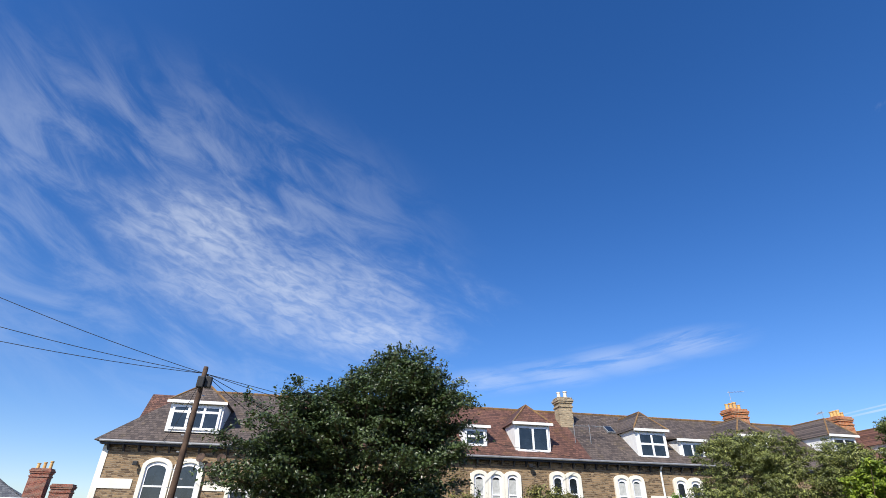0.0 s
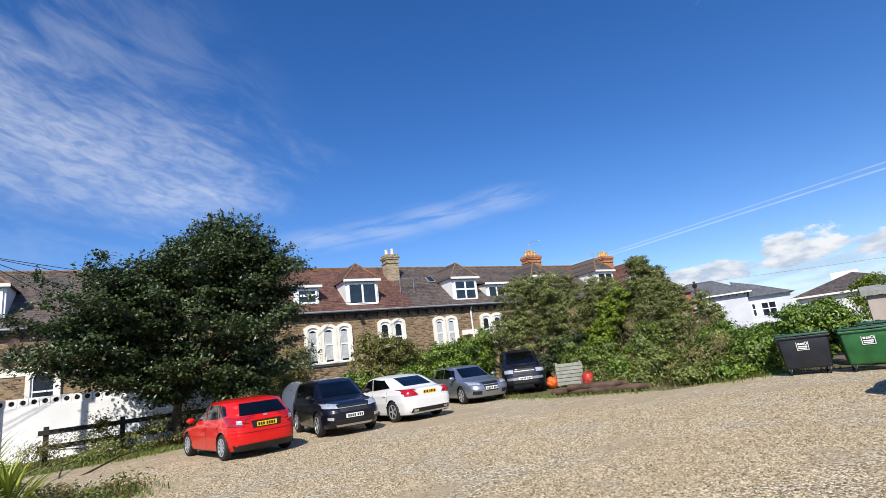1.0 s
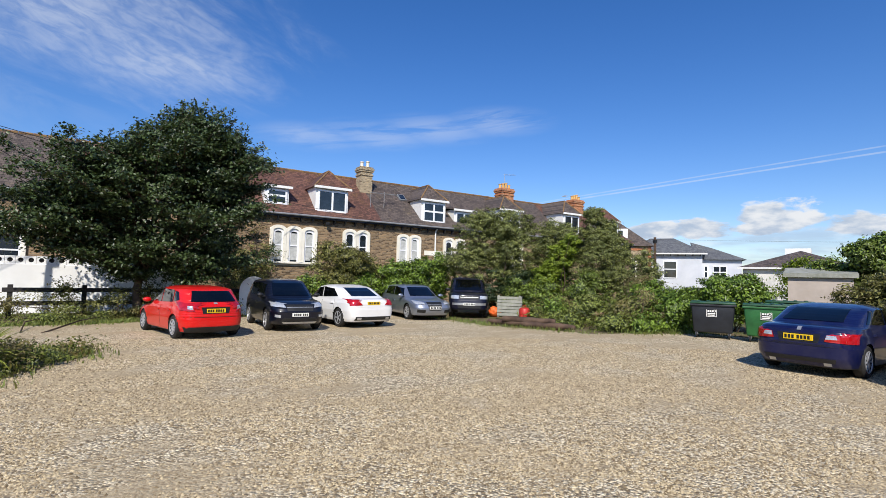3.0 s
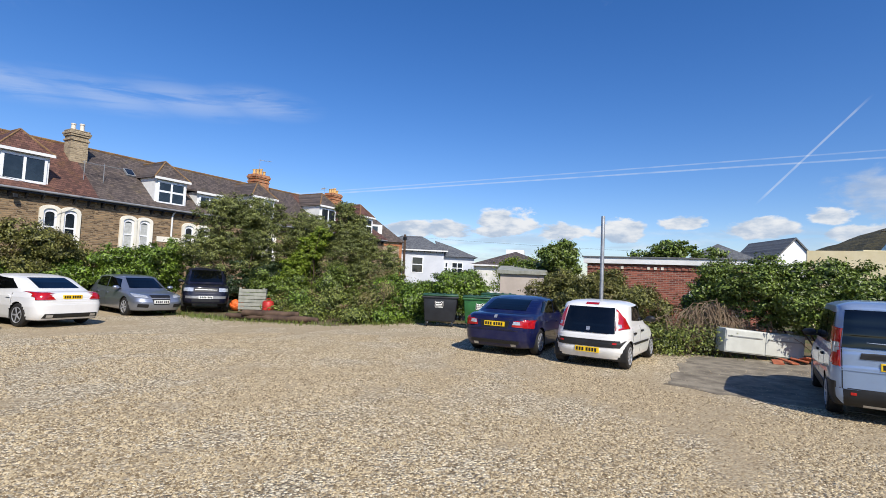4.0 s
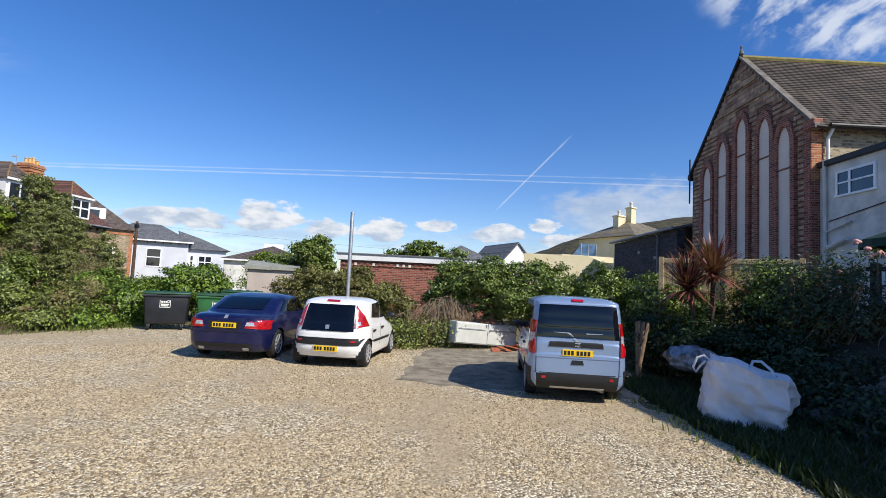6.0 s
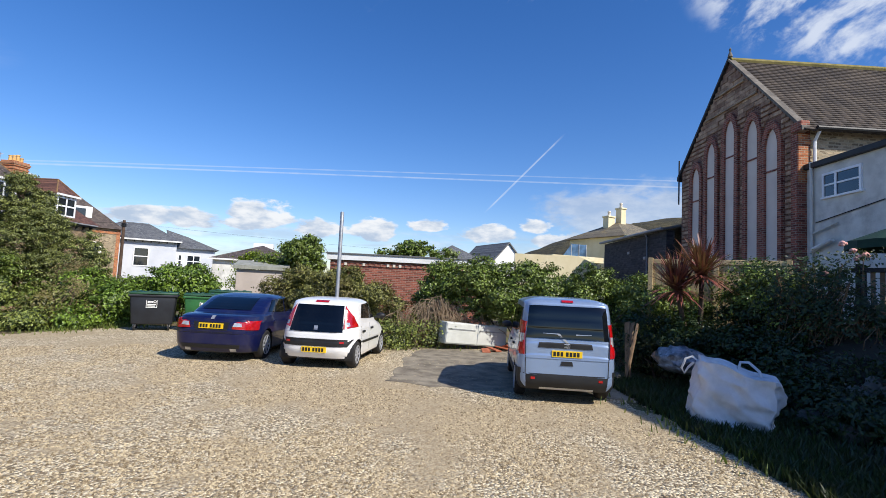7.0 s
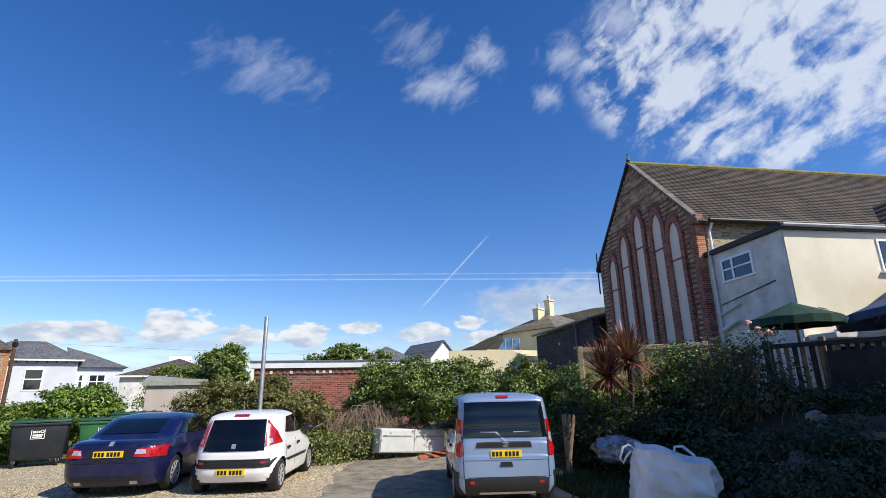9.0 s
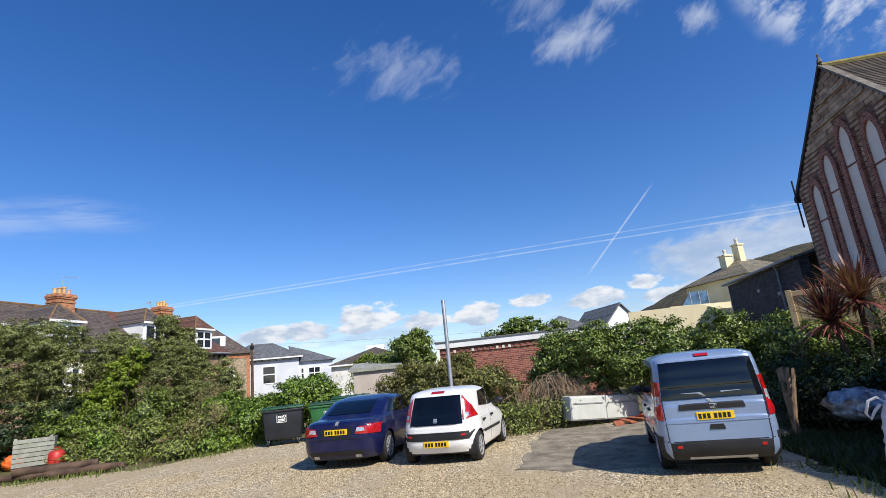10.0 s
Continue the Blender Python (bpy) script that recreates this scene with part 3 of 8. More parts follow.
def leaf_mesh(name, pts, nrm, size, rng, slim=0.5, fold=0.25, droop=0.0):
    """Folded leaves at pts that face about nrm."""
    n = len(pts)
    nrm = nrm / (np.linalg.norm(nrm, axis=1, keepdims=True) + 1e-9)
    r = rng.normal(size=(n, 3))
    r[:, 2] -= droop
    along = r - (r * nrm).sum(1, keepdims=True) * nrm
    along /= np.linalg.norm(along, axis=1, keepdims=True) + 1e-9
    side = np.cross(nrm, along)
    s = (size * rng.uniform(0.6, 1.35, n))[:, None]
    v = np.empty((n, 4, 3))
    v[:, 0] = pts - along * s * 0.5
    v[:, 1] = pts + side * s * slim * 0.5 + nrm * s * fold * 0.4
    v[:, 2] = pts + along * s * 0.5 - nrm * s * fold * 0.3
    v[:, 3] = pts - side * s * slim * 0.5 + nrm * s * fold * 0.4
    i = np.arange(n)[:, None] * 4
    f = np.concatenate([i + np.array([[0, 1, 2]]), i + np.array([[0, 2, 3]])], 0)
    return raw_mesh(name, v.reshape(-1, 3), f)


def clump_points(blobs, n, rng, lump=0.35, per=110, fill=0.3):
    """Points in ragged clumps over and inside a set of ellipsoids (cx, cy, cz, rx, ry, rz), and the way outward at each."""
    blobs = np.array(blobs, float)
    area = np.cbrt(blobs[:, 3] * blobs[:, 4] * blobs[:, 5]) ** 2
    k = max(4, n // per)
    pick = rng.choice(len(blobs), k, p=area / area.sum())
    d = rng.normal(size=(k, 3))
    d /= np.linalg.norm(d, axis=1, keepdims=True)
    rad = np.where(rng.random(k) < fill, rng.uniform(0.45, 0.9, k), rng.normal(0.98, 0.09, k))
    centre = blobs[pick, :3] + d * blobs[pick, 3:] * rad[:, None]
    centre[:, 2] = np.maximum(centre[:, 2], 0.06)
    which = rng.integers(0, k, n)
    off = rng.normal(size=(n, 3)) * lump * np.array([1, 1, 0.5]) * rng.uniform(0.5, 1.25, k)[which][:, None]
    pts = centre[which] + off
    pts[:, 2] = np.maximum(pts[:, 2], 0.02 + rng.random(n) * 0.08)
    nrm = d[which] * 0.8 + off / lump * 0.35 + rng.normal(size=(n, 3)) * 0.55 + np.array([0, 0, 0.45])
    return pts, nrm, centre


def lobed(blobs, k, rng):
    """Breaks each ellipsoid into a core and k lobes that stand out of it."""
    out = []
    for x, y, z, a, b, c in blobs:
        out.append((x, y, z, a * 0.66, b * 0.66, c * 0.66))
        for _ in range(k):
            d = rng.normal(size=3)
            d[2] = d[2] * 0.9 + 0.25
            d /= np.linalg.norm(d)
            f = rng.uniform(0.24, 0.4)
            out.append((x + d[0] * a * (1.03 - f), y + d[1] * b * (1.03 - f), z + d[2] * c * (1.03 - f), max(0.16, a * f), max(0.16, b * f), max(0.13, c * f * 0.85)))
    return out


def shrub(name, label, blobs, n, size, material, seed, lump=0.3, per=110, slim=0.5, category="shrub", stems=14, group="", fill=0.35, base=None, stem_mat=None, stem_r=0.03, lobes=0):
    """A bush: stems from the ground to its clumps, and its leaves."""
    rng = np.random.default_rng(seed)
    if lobes:
        pts, nrm, centre = clump_points(lobed(blobs, lobes, rng), n, rng, lump * 0.5, per // 2, fill)
    else:
        pts, nrm, centre = clump_points(blobs, n, rng, lump, per, fill)
    b = np.array(blobs, float)
    root = np.array(base if base else (b[:, 0].mean(), b[:, 1].mean(), 0.0))
    t = thing(name, label, category, Matrix.Translation(root), group)
    part("foliage", leaf_mesh("foliage", pts - root, nrm, size, rng, slim), material, t)
    bm = bmesh.new()
    for i in range(stems):
        c = Vector(centre[rng.integers(0, len(centre))] - root)
        foot = Vector((rng.normal() * 0.25, rng.normal() * 0.25, -0.02))
        foot = foot + Vector((c.x, c.y, 0)) * 0.45
        mid = foot.lerp(c, 0.5) + Vector((rng.normal() * 0.12, rng.normal() * 0.12, 0.1))
        tube(bm, [foot, mid, c], stem_r, stem_r * 0.3, 5)
    tagged(part("stem", bm, stem_mat or M["bark"], t, smooth=60), kind="stuff")
    return t


# ---- ground ----
def sheet(outline, z, step=0.0):
    bm = bmesh.new()
    bm.faces.new([bm.verts.new((x, y, z)) for x, y in outline])
    return bm


solo("ground", sheet([(-1500, -1500), (1500, -1500), (1500, 1500), (-1500, 1500)], -0.02), M["soil"], "earth and rough grass reaching to the horizon", "ground", kind="structure")
rng0 = random.Random(5)
yard = [(-14, -10), (3.0, -6.9), (5.6, -5.9), (8.4, -5.35), (10.0, -5.2), (16.2, -6.6), (16.6, -1.2), (18.6, 1.5), (18.9, 7.9), (16.2, 8.9), (14.6, 9.6), (13.2, 13.2), (13.8, 20.0),
        (6.0, 19.6), (1.2, 18.6), (-3.0, 18.2), (-9.0, 18.6), (-9.0, 14.6), (-2.4, 13.2), (0.2, 12.6), (0.9, 11.6), (0.0, 10.2), (-0.8, 8.8), (-3.0, 6.4), (-14, 5.0)]
ragged = []
for i, a in enumerate(yard):
    b = yard[(i + 1) % len(yard)]
    steps = max(2, int(math.dist(a, b) / 0.35))
    for k in range(steps):
        f = k / steps
        ragged.append((a[0] + (b[0] - a[0]) * f + rng0.uniform(-0.16, 0.16), a[1] + (b[1] - a[1]) * f + rng0.uniform(-0.16, 0.16)))
solo("gravel_yard", sheet(ragged, 0.0), M["gravel"], "buff loose gravel of the car park with bare earthy patches", "gravel", kind="structure")
slab = [(11.0, -0.9), (15.2, -1.35), (16.3, -1.9), (16.2, -6.4), (10.2, -5.9), (10.5, -2.4)]
worn = []
for i, a in enumerate(slab):
    b = slab[(i + 1) % len(slab)]
    steps = max(2, int(math.dist(a, b) / 0.12))
    for k in range(steps):
        f = k / steps
        w = noise.noise(Vector((a[0] + (b[0] - a[0]) * f, a[1] + (b[1] - a[1]) * f, 0)) * 1.4) * 0.3 + rng0.uniform(-0.04, 0.04)
        worn.append((a[0] + (b[0] - a[0]) * f + w, a[1] + (b[1] - a[1]) * f + w * 0.6))
solo("pavement", prism(bmesh.new(), worn, -0.05, 0.008, axis="z"), M["concrete"], "worn grey concrete slab at the edge of the gravel", "pavement", kind="structure")


# ---- terrace of stone houses ----
TERRACE = pose(9.7, 26.9, 0, 0, 0, -4.6)
EAVE, RIDGE, HALF = 5.1, 8.35, 3.6


def arch_outline(w, h, rise, steps=10, pointed=0.0):
    """A window opening from its sill at z 0, centred on x 0: straight jambs and a curved head."""
    pts = [(-w / 2, 0.0), (w / 2, 0.0)]
    for i in range(steps + 1):
        a = math.pi * i / steps
        z = h - rise + rise * (math.sin(a) ** (1.0 - pointed * 0.35))
        pts.append((w / 2 * math.cos(a), z))
    return pts


def ring(bm, outer, inner, y0, y1):
    """A flat frame between two outlines of equal count, y0 in front of y1."""
    def put(o, y):
        return [bm.verts.new((p[0], y, p[1])) for p in o]
    a, b, c, d = put(outer, y0), put(inner, y0), put(outer, y1), put(inner, y1)
    k = len(a)
    for i in range(k):
        j = (i + 1) % k
        bm.faces.new((a[i], a[j], b[j], b[i]))
        bm.faces.new((b[i], b[j], d[j], d[i]))
        bm.faces.new((a[j], a[i], c[i], c[j]))
    return bm


def shift(bm, x=0.0, y=0.0, z=0.0):
    bmesh.ops.translate(bm, verts=bm.verts, vec=(x, y, z))
    return bm


def arch_window(parent, u, z0, w, h, curtain=False, sur=0.17):
    """A sash window in a proud cream surround with a curved head; the facade is the plane y 0 and looks to -y."""
    win = part("window", shift(ring(bmesh.new(), arch_outline(w + 2 * sur, h + sur, w * 0.42 + sur * 0.4, 10, 0.5), arch_outline(w, h, w * 0.3, 10), -0.12, 0.02), u, 0, z0), M["cream"], parent, "cream-painted arched stone surround")
    part("frame", shift(ring(bmesh.new(), arch_outline(w, h, w * 0.3, 10), arch_outline(w - 0.17, h - 0.15, w * 0.24, 10), -0.05, 0.0), u, 0, z0 + 0.0), M["upvc"], win)
    part("pane", shift(prism(bmesh.new(), arch_outline(w - 0.02, h - 0.02, w * 0.3, 10), -0.02, 0.012), u, 0, z0), M["pane"], win)
    part("meeting_rail", block(u - w / 2 + 0.04, u + w / 2 - 0.04, -0.055, -0.01, z0 + h * 0.47, z0 + h * 0.47 + 0.07), M["upvc"], win)
    if curtain:
        # curtain below; above the meeting rail its grey paints the reflected sky
        part("net_curtain", block(u - w / 2 + 0.07, u + w / 2 - 0.07, -0.026, -0.021, z0 + 0.1, z0 + h * 0.86), M["curtain"], win)
    part("sill", block(u - w / 2 - sur, u + w / 2 + sur, -0.18, 0.0, z0 - 0.12, z0, 0.015), M["cream"], win)
    return win


def plain_window(parent, x0, x1, z0, z1, y, lights=2, transom=0.0, facing=-1, rail=0.06):
    """A white framed window on the plane y, looking to -y."""
    win = part("window", block(x0, x1, y - 0.03, y + 0.03, z0, z0 + rail), M["upvc"], parent)
    bm = bmesh.new()
    box(bm, x0, x1, y - 0.031, y + 0.03, z1 - rail, z1)
    for i in range(lights + 1):
        c = x0 + rail / 2 + (x1 - x0 - rail) * i / lights
        box(bm, c - rail / 2, c + rail / 2, y - 0.034, y + 0.03, z0 + rail, z1 - rail)
    if transom:
        box(bm, x0, x1, y - 0.029, y + 0.02, z0 + (z1 - z0) * transom, z0 + (z1 - z0) * transom + rail)
    part("frame", bm, M["upvc"], win)
    for i in range(lights):
        a, b = x0 + (x1 - x0) * i / lights, x0 + (x1 - x0) * (i + 1) / lights
        part("pane", block(a + rail / 2, b - rail / 2, y - 0.012, y + 0.006, z0 + rail / 2, z1 - rail / 2), M["pane"], win)
    return win


def roof_y(z):
    return -0.35 + (z - EAVE) / (RIDGE - EAVE) * (HALF + 0.35)


def dormer(house, u0, u1, z0, z1, hipped, roof_mat, front=0.45, lights=2, transom=0.0):
    """A dormer with a white front; hipped or lean-to roof that runs back into the slope."""
    d = part("dormer", prism(bmesh.new(), [(roof_y(z0 - 0.1), z0 - 0.1), (front, z0 - 0.1), (front, z1), (roof_y(z1), z1)] if front < roof_y(z0 - 0.1) else
                             [(front, z0 - 0.1), (front, z1), (roof_y(z1), z1)], u0, u1, axis="x"), M["timber_white"], house, "white-boarded dormer")
    bm = bmesh.new()
    o = 0.16
    if hipped:
        apex_z = z1 + 1.15
        um = (u0 + u1) / 2
        back = roof_y(apex_z)
        a = [(u0 - o, front - 0.2, z1), (u1 + o, front - 0.2, z1), (u1 + o, roof_y(z1) + 0.1, z1), (u0 - o, roof_y(z1) + 0.1, z1), (um, front + 0.75, apex_z), (um, back, apex_z)]
        v = [bm.verts.new(p) for p in a]
        for f in ((0, 1, 4), (1, 2, 5, 4), (3, 0, 4, 5), (0, 3, 2, 1)):
            bm.faces.new([v[i] for i in f])
        ridge = bmesh.new()
        for p, q in ((0, 4), (1, 4), (4, 5)):
            tube(ridge, [a[p], a[q]], 0.05, 0.05, 6)
        part("ridge_tile", ridge, M["lichen_ridge"], d)
    else:
        back = roof_y(z1 + 0.32)
        prism(bm, [(front - 0.18, z1), (front - 0.18, z1 + 0.08), (back, z1 + 0.36), (back, z1 + 0.2)], u0 - o, u1 + o, axis="x")
    part("dormer_roof", bm, roof_mat, d)
    part("fascia", block(u0 - o, u1 + o, front - 0.23, front - 0.2, z1 - 0.1, z1 + 0.04), M["timber_white"], d)
    w = plain_window(d, u0 + 0.12, u1 - 0.1, z0, z1 - 0.16, front - 0.03, lights, transom, rail=0.11)
    return d


def chimney(house, u, v, w, dp, z0, z1, pots, brick, pot_mat="clay"):
    c = part("chimney", block(u - w / 2, u + w / 2, v - dp / 2, v + dp / 2, z0, z1 - 0.35), brick, house, "weathered chimney stack with clay pots")
    bm = bmesh.new()
    for i, (o, a, b) in enumerate(((0.05, 0.6, 0.5), (0.06, 0.35, 0.24), (0.1, 0.24, 0.12), (0.04, 0.12, 0.0))):
        box(bm, u - w / 2 - o, u + w / 2 + o, v - dp / 2 - o, v + dp / 2 + o, z1 - a, z1 - b, 0.01)
    part("cap", bm, brick, c)
    for i in range(pots):
        x = u + (i - (pots - 1) / 2) * w / max(pots, 1)
        h = 0.38 + 0.08 * ((i * 7) % 3)
        part("chimney_pot", lathe(bmesh.new(), [(0.12, 0), (0.1, h * 0.8), (0.13, h * 0.86), (0.13, h), (0.09, h)], 10, Matrix.Translation((x, v, z1 - 0.01))), M[pot_mat], c, smooth=40)
    return c


def gutter(house, u0, u1):
    bm = bmesh.new()
    box(bm, u0, u1, -0.32, -0.02, EAVE - 0.16, EAVE - 0.03)
    g = part("eaves_board", bm, M["fascia"], house)
    k = int((u1 - u0) / 0.62)
    for i in range(k):
        c = u0 + (i + 0.5) * (u1 - u0) / k
        part("bracket", prism(bmesh.new(), [(-0.28, EAVE - 0.16), (0.0, EAVE - 0.16), (0.0, EAVE - 0.42)], c - 0.04, c + 0.04, axis="x"), M["fascia"], g)
    part("gutter", tube(bmesh.new(), [(u0, -0.4, EAVE - 0.03), (u1, -0.4, EAVE - 0.03)], 0.055, 0.055, 8), M["pipe_grey"], house)
    return g


def slope(u0, u1, hip0=0.0, hip1=0.0):
    """Both slopes of a roof with some thickness; hip0, hip1: how far the ridge stops short."""
    bm = bmesh.new()
    e = EAVE - 0.02
    lo = [(u0, -0.42, e), (u1, -0.42, e), (u1, 2 * HALF + 0.4, e), (u0, 2 * HALF + 0.4, e)]
    hi = [(u0 + hip0, HALF, RIDGE), (u1 - hip1, HALF, RIDGE)]
    v = [bm.verts.new(p) for p in lo + hi]
    for f in ((0, 1, 5, 4), (2, 3, 4, 5), (1, 2, 5), (3, 0, 4), (3, 2, 1, 0)):
        bm.faces.new([v[i] for i in f])
    return bm


def terrace_house(label, u0, u1, roof_mat, hip0=0.0, hip1=0.0, wall_mat="stone"):
    h = thing("terrace_house", label, "house", TERRACE @ pose((u0 + u1) / 2, 0, 0), "terrace of stone houses")
    c = (u0 + u1) / 2
    a, b = u0 - c, u1 - c
    part("wall", block(a, b, 0, 2 * HALF, 0, EAVE - 0.03), M[wall_mat], h, "coursed brown rubble stone wall")
    part("roof", slope(a - (0.35 if hip0 else 0), b + (0.35 if hip1 else 0), hip0, hip1), roof_mat, h)
    rb = bmesh.new()
    k = int((b - a) / 0.4)
    for i in range(k):
        x = a + hip0 + (b - a - hip0 - hip1) * i / k
        x2 = a + hip0 + (b - a - hip0 - hip1) * (i + 0.92) / k
        tube(rb, [(x, HALF, RIDGE + 0.01), (x2, HALF, RIDGE + 0.015)], 0.075, 0.07, 6)
    part("ridge_tile", rb, M["lichen_ridge"], h)
    gutter(h, a - 0.1 if hip0 else a, b)
    return h, c


def band(house, a, b, z0=3.2, z1=3.45):
    return part("string_course", block(a, b, -0.03, 0.0, z0, z1), M["cream"], house)


# end house with the hipped roof
h, c = terrace_house("stone end-terrace house with hipped tiled roof and wide dormer", -17.5, -9.2, M["slate"], hip0=2.6)
dormer(h, -15.2 - c, -12.75 - c, 5.75, 7.05, True, M["slate"], 0.15, 3, 0.68)
for u in (-15.0, -13.65):
    arch_window(h, u - c, 2.3, 0.95, 2.0)
arch_window(h, -11.3 - c, 1.6, 0.85, 1.75)
part("wall_rendering", block(-17.5 - c, -17.25 - c, -0.03, 0.0, 0, EAVE - 0.2), M["cream"], h)
band(h, -17.25 - c, -15.9 - c, 3.15, 3.55)
band(h, -12.9 - c, -9.2 - c, 3.15, 3.5)
part("rear_wing_roof", prism(bmesh.new(), [(4.2, 5.2), (9.4, 5.2), (6.8, 8.75)], -18.3 - c, -13.0 - c, axis="x"), M["tile_red"], h)
for i, (u, z) in enumerate(((-13.2, 4.5), (-12.75, 4.1), (-12.3, 4.5))):
    m = Matrix.Translation((u - c, -0.3, z)) @ pose(0, 0, 0, 75, 0, -20 + 10 * i)
    dish = part("satellite_dish", lathe(bmesh.new(), [(0.0, 0.0), (0.1, 0.015), (0.2, 0.055), (0.208, 0.046), (0.11, 0.0), (0.0, -0.015)], 16, m), M["rust"], h, "rusted satellite dish", 40)
    part("dish_arm", tube(bmesh.new(), [(u - c, 0, z - 0.15), (u - c, -0.25, z - 0.1), (u - c, -0.6, z - 0.12)], 0.015, 0.012, 5), M["rust"], dish)
# middle houses
h, c = terrace_house("stone terrace house with red-brown tiled roof", -9.2, -1.6, M["tile_red"])
arch_window(h, -7.4 - c, 2.2, 0.8, 1.9)
arch_window(h, -6.4 - c, 2.2, 0.8, 1.9)
arch_window(h, -3.2 - c, 2.2, 0.7, 1.9)
chimney(h, -1.9 - c, 3.4, 1.1, 0.7, 7.4, 9.35, 3, M["chapel_side"], "clay_pale")
h, c = terrace_house("stone terrace house with triple arched window and hipped dormer", -1.6, 6.3, M["tile_red"])
part("window_panel", block(-0.34 - c, 2.34 - c, -0.008, 0.0, 2.2, 4.3), M["cream"], h, "cream-painted panel round the triple window")
for i in range(3):
    arch_window(h, 0.12 + i * 0.88 - c, 2.42, 0.56, 1.86, curtain=True)
for i in range(2):
    arch_window(h, 4.35 + i * 0.86 - c, 2.6, 0.56, 1.75)
dormer(h, 2.2 - c, 4.2 - c, 5.45, 6.9, True, M["tile_red"], 0.1, 2)
dormer(h, -0.65 - c, 0.7 - c, 5.65, 6.65, False, M["tile_red"], 0.3, 1, 0.5)
chimney(h, 6.3 - c, 2.6, 0.85, 0.75, 7.0, 9.0, 2, M["chapel_side"], "clay_pale")
h, c = terrace_house("stone terrace house with grey slate roof and hipped dormer", 6.3, 14.6, M["slate"])
for i in range(2):
    arch_window(h, 8.0 + i * 0.85 - c, 2.6, 0.56, 1.7, curtain=True)
for i in range(2):
    arch_window(h, 11.5 + i * 0.9 - c, 2.6, 0.56, 1.7)
dormer(h, 9.35 - c, 11.25 - c, 5.42, 6.9, True, M["slate"], 0.1, 2, 0.5)
dormer(h, 12.1 - c, 13.75 - c, 5.5, 6.5, False, M["slate"], 0.3, 2)
band(h, 9.6 - c, 11.0 - c, 3.2, 3.5)
part("downpipe", tube(bmesh.new(), [(10.4 - c, -0.3, 5.0), (10.4 - c, -0.08, 4.75), (10.4 - c, -0.08, 0)], 0.05, 0.05, 8), M["timber_white"], h)
h, c = terrace_house("stone terrace house with slate roof and brick chimney", 14.6, 22.5, M["slate"])
chimney(h, 19.2 - c, 3.5, 1.25, 0.9, 7.6, 9.2, 4, M["brick_orange"])
dormer(h, 16.0 - c, 18.0 - c, 5.45, 6.9, True, M["slate"], 0.1, 2)
for i in range(2):
    arch_window(h, 16.8 + i * 0.9 - c, 2.6, 0.56, 1.7)
h, c = terrace_house("stone terrace house with red tiled roof, partly hidden by trees", 22.5, 31.0, M["tile_red"], hip1=2.6)
chimney(h, 27.6 - c, 3.5, 1.2, 0.9, 7.4, 9.15, 4, M["brick_orange"])
dormer(h, 22.5 - c, 24.4 - c, 5.6, 7.2, True, M["slate"], 0.1, 2)
dormer(h, 27.4 - c, 29.3 - c, 5.45, 7.0, True, M["tile_red"], 0.1, 2, 0.5)


# ---- chapel and its annex ----
CX0, CX1, CY = 17.0, 24.45, -13.4
CE, CR = 7.65, 11.4
CLEN = 24.0


def lancet(x, w, z0, z1, steps=8):
    """A tall opening with a pointed head, in x and z."""
    rise = w * 0.95
    pts = [(x - w / 2, z0), (x + w / 2, z0), (x + w / 2, z1 - rise)]
    for i in range(1, steps):
        f = i / steps
        pts.append((x + w / 2 * (1 - f ** 1.6), z1 - rise + rise * (1 - (1 - f) ** 1.7)))
    pts.append((x, z1))
    for i in range(steps - 1, 0, -1):
        f = i / steps
        pts.append((x - w / 2 * (1 - f ** 1.6), z1 - rise + rise * (1 - (1 - f) ** 1.7)))
    pts.append((x - w / 2, z1 - rise))
    return pts


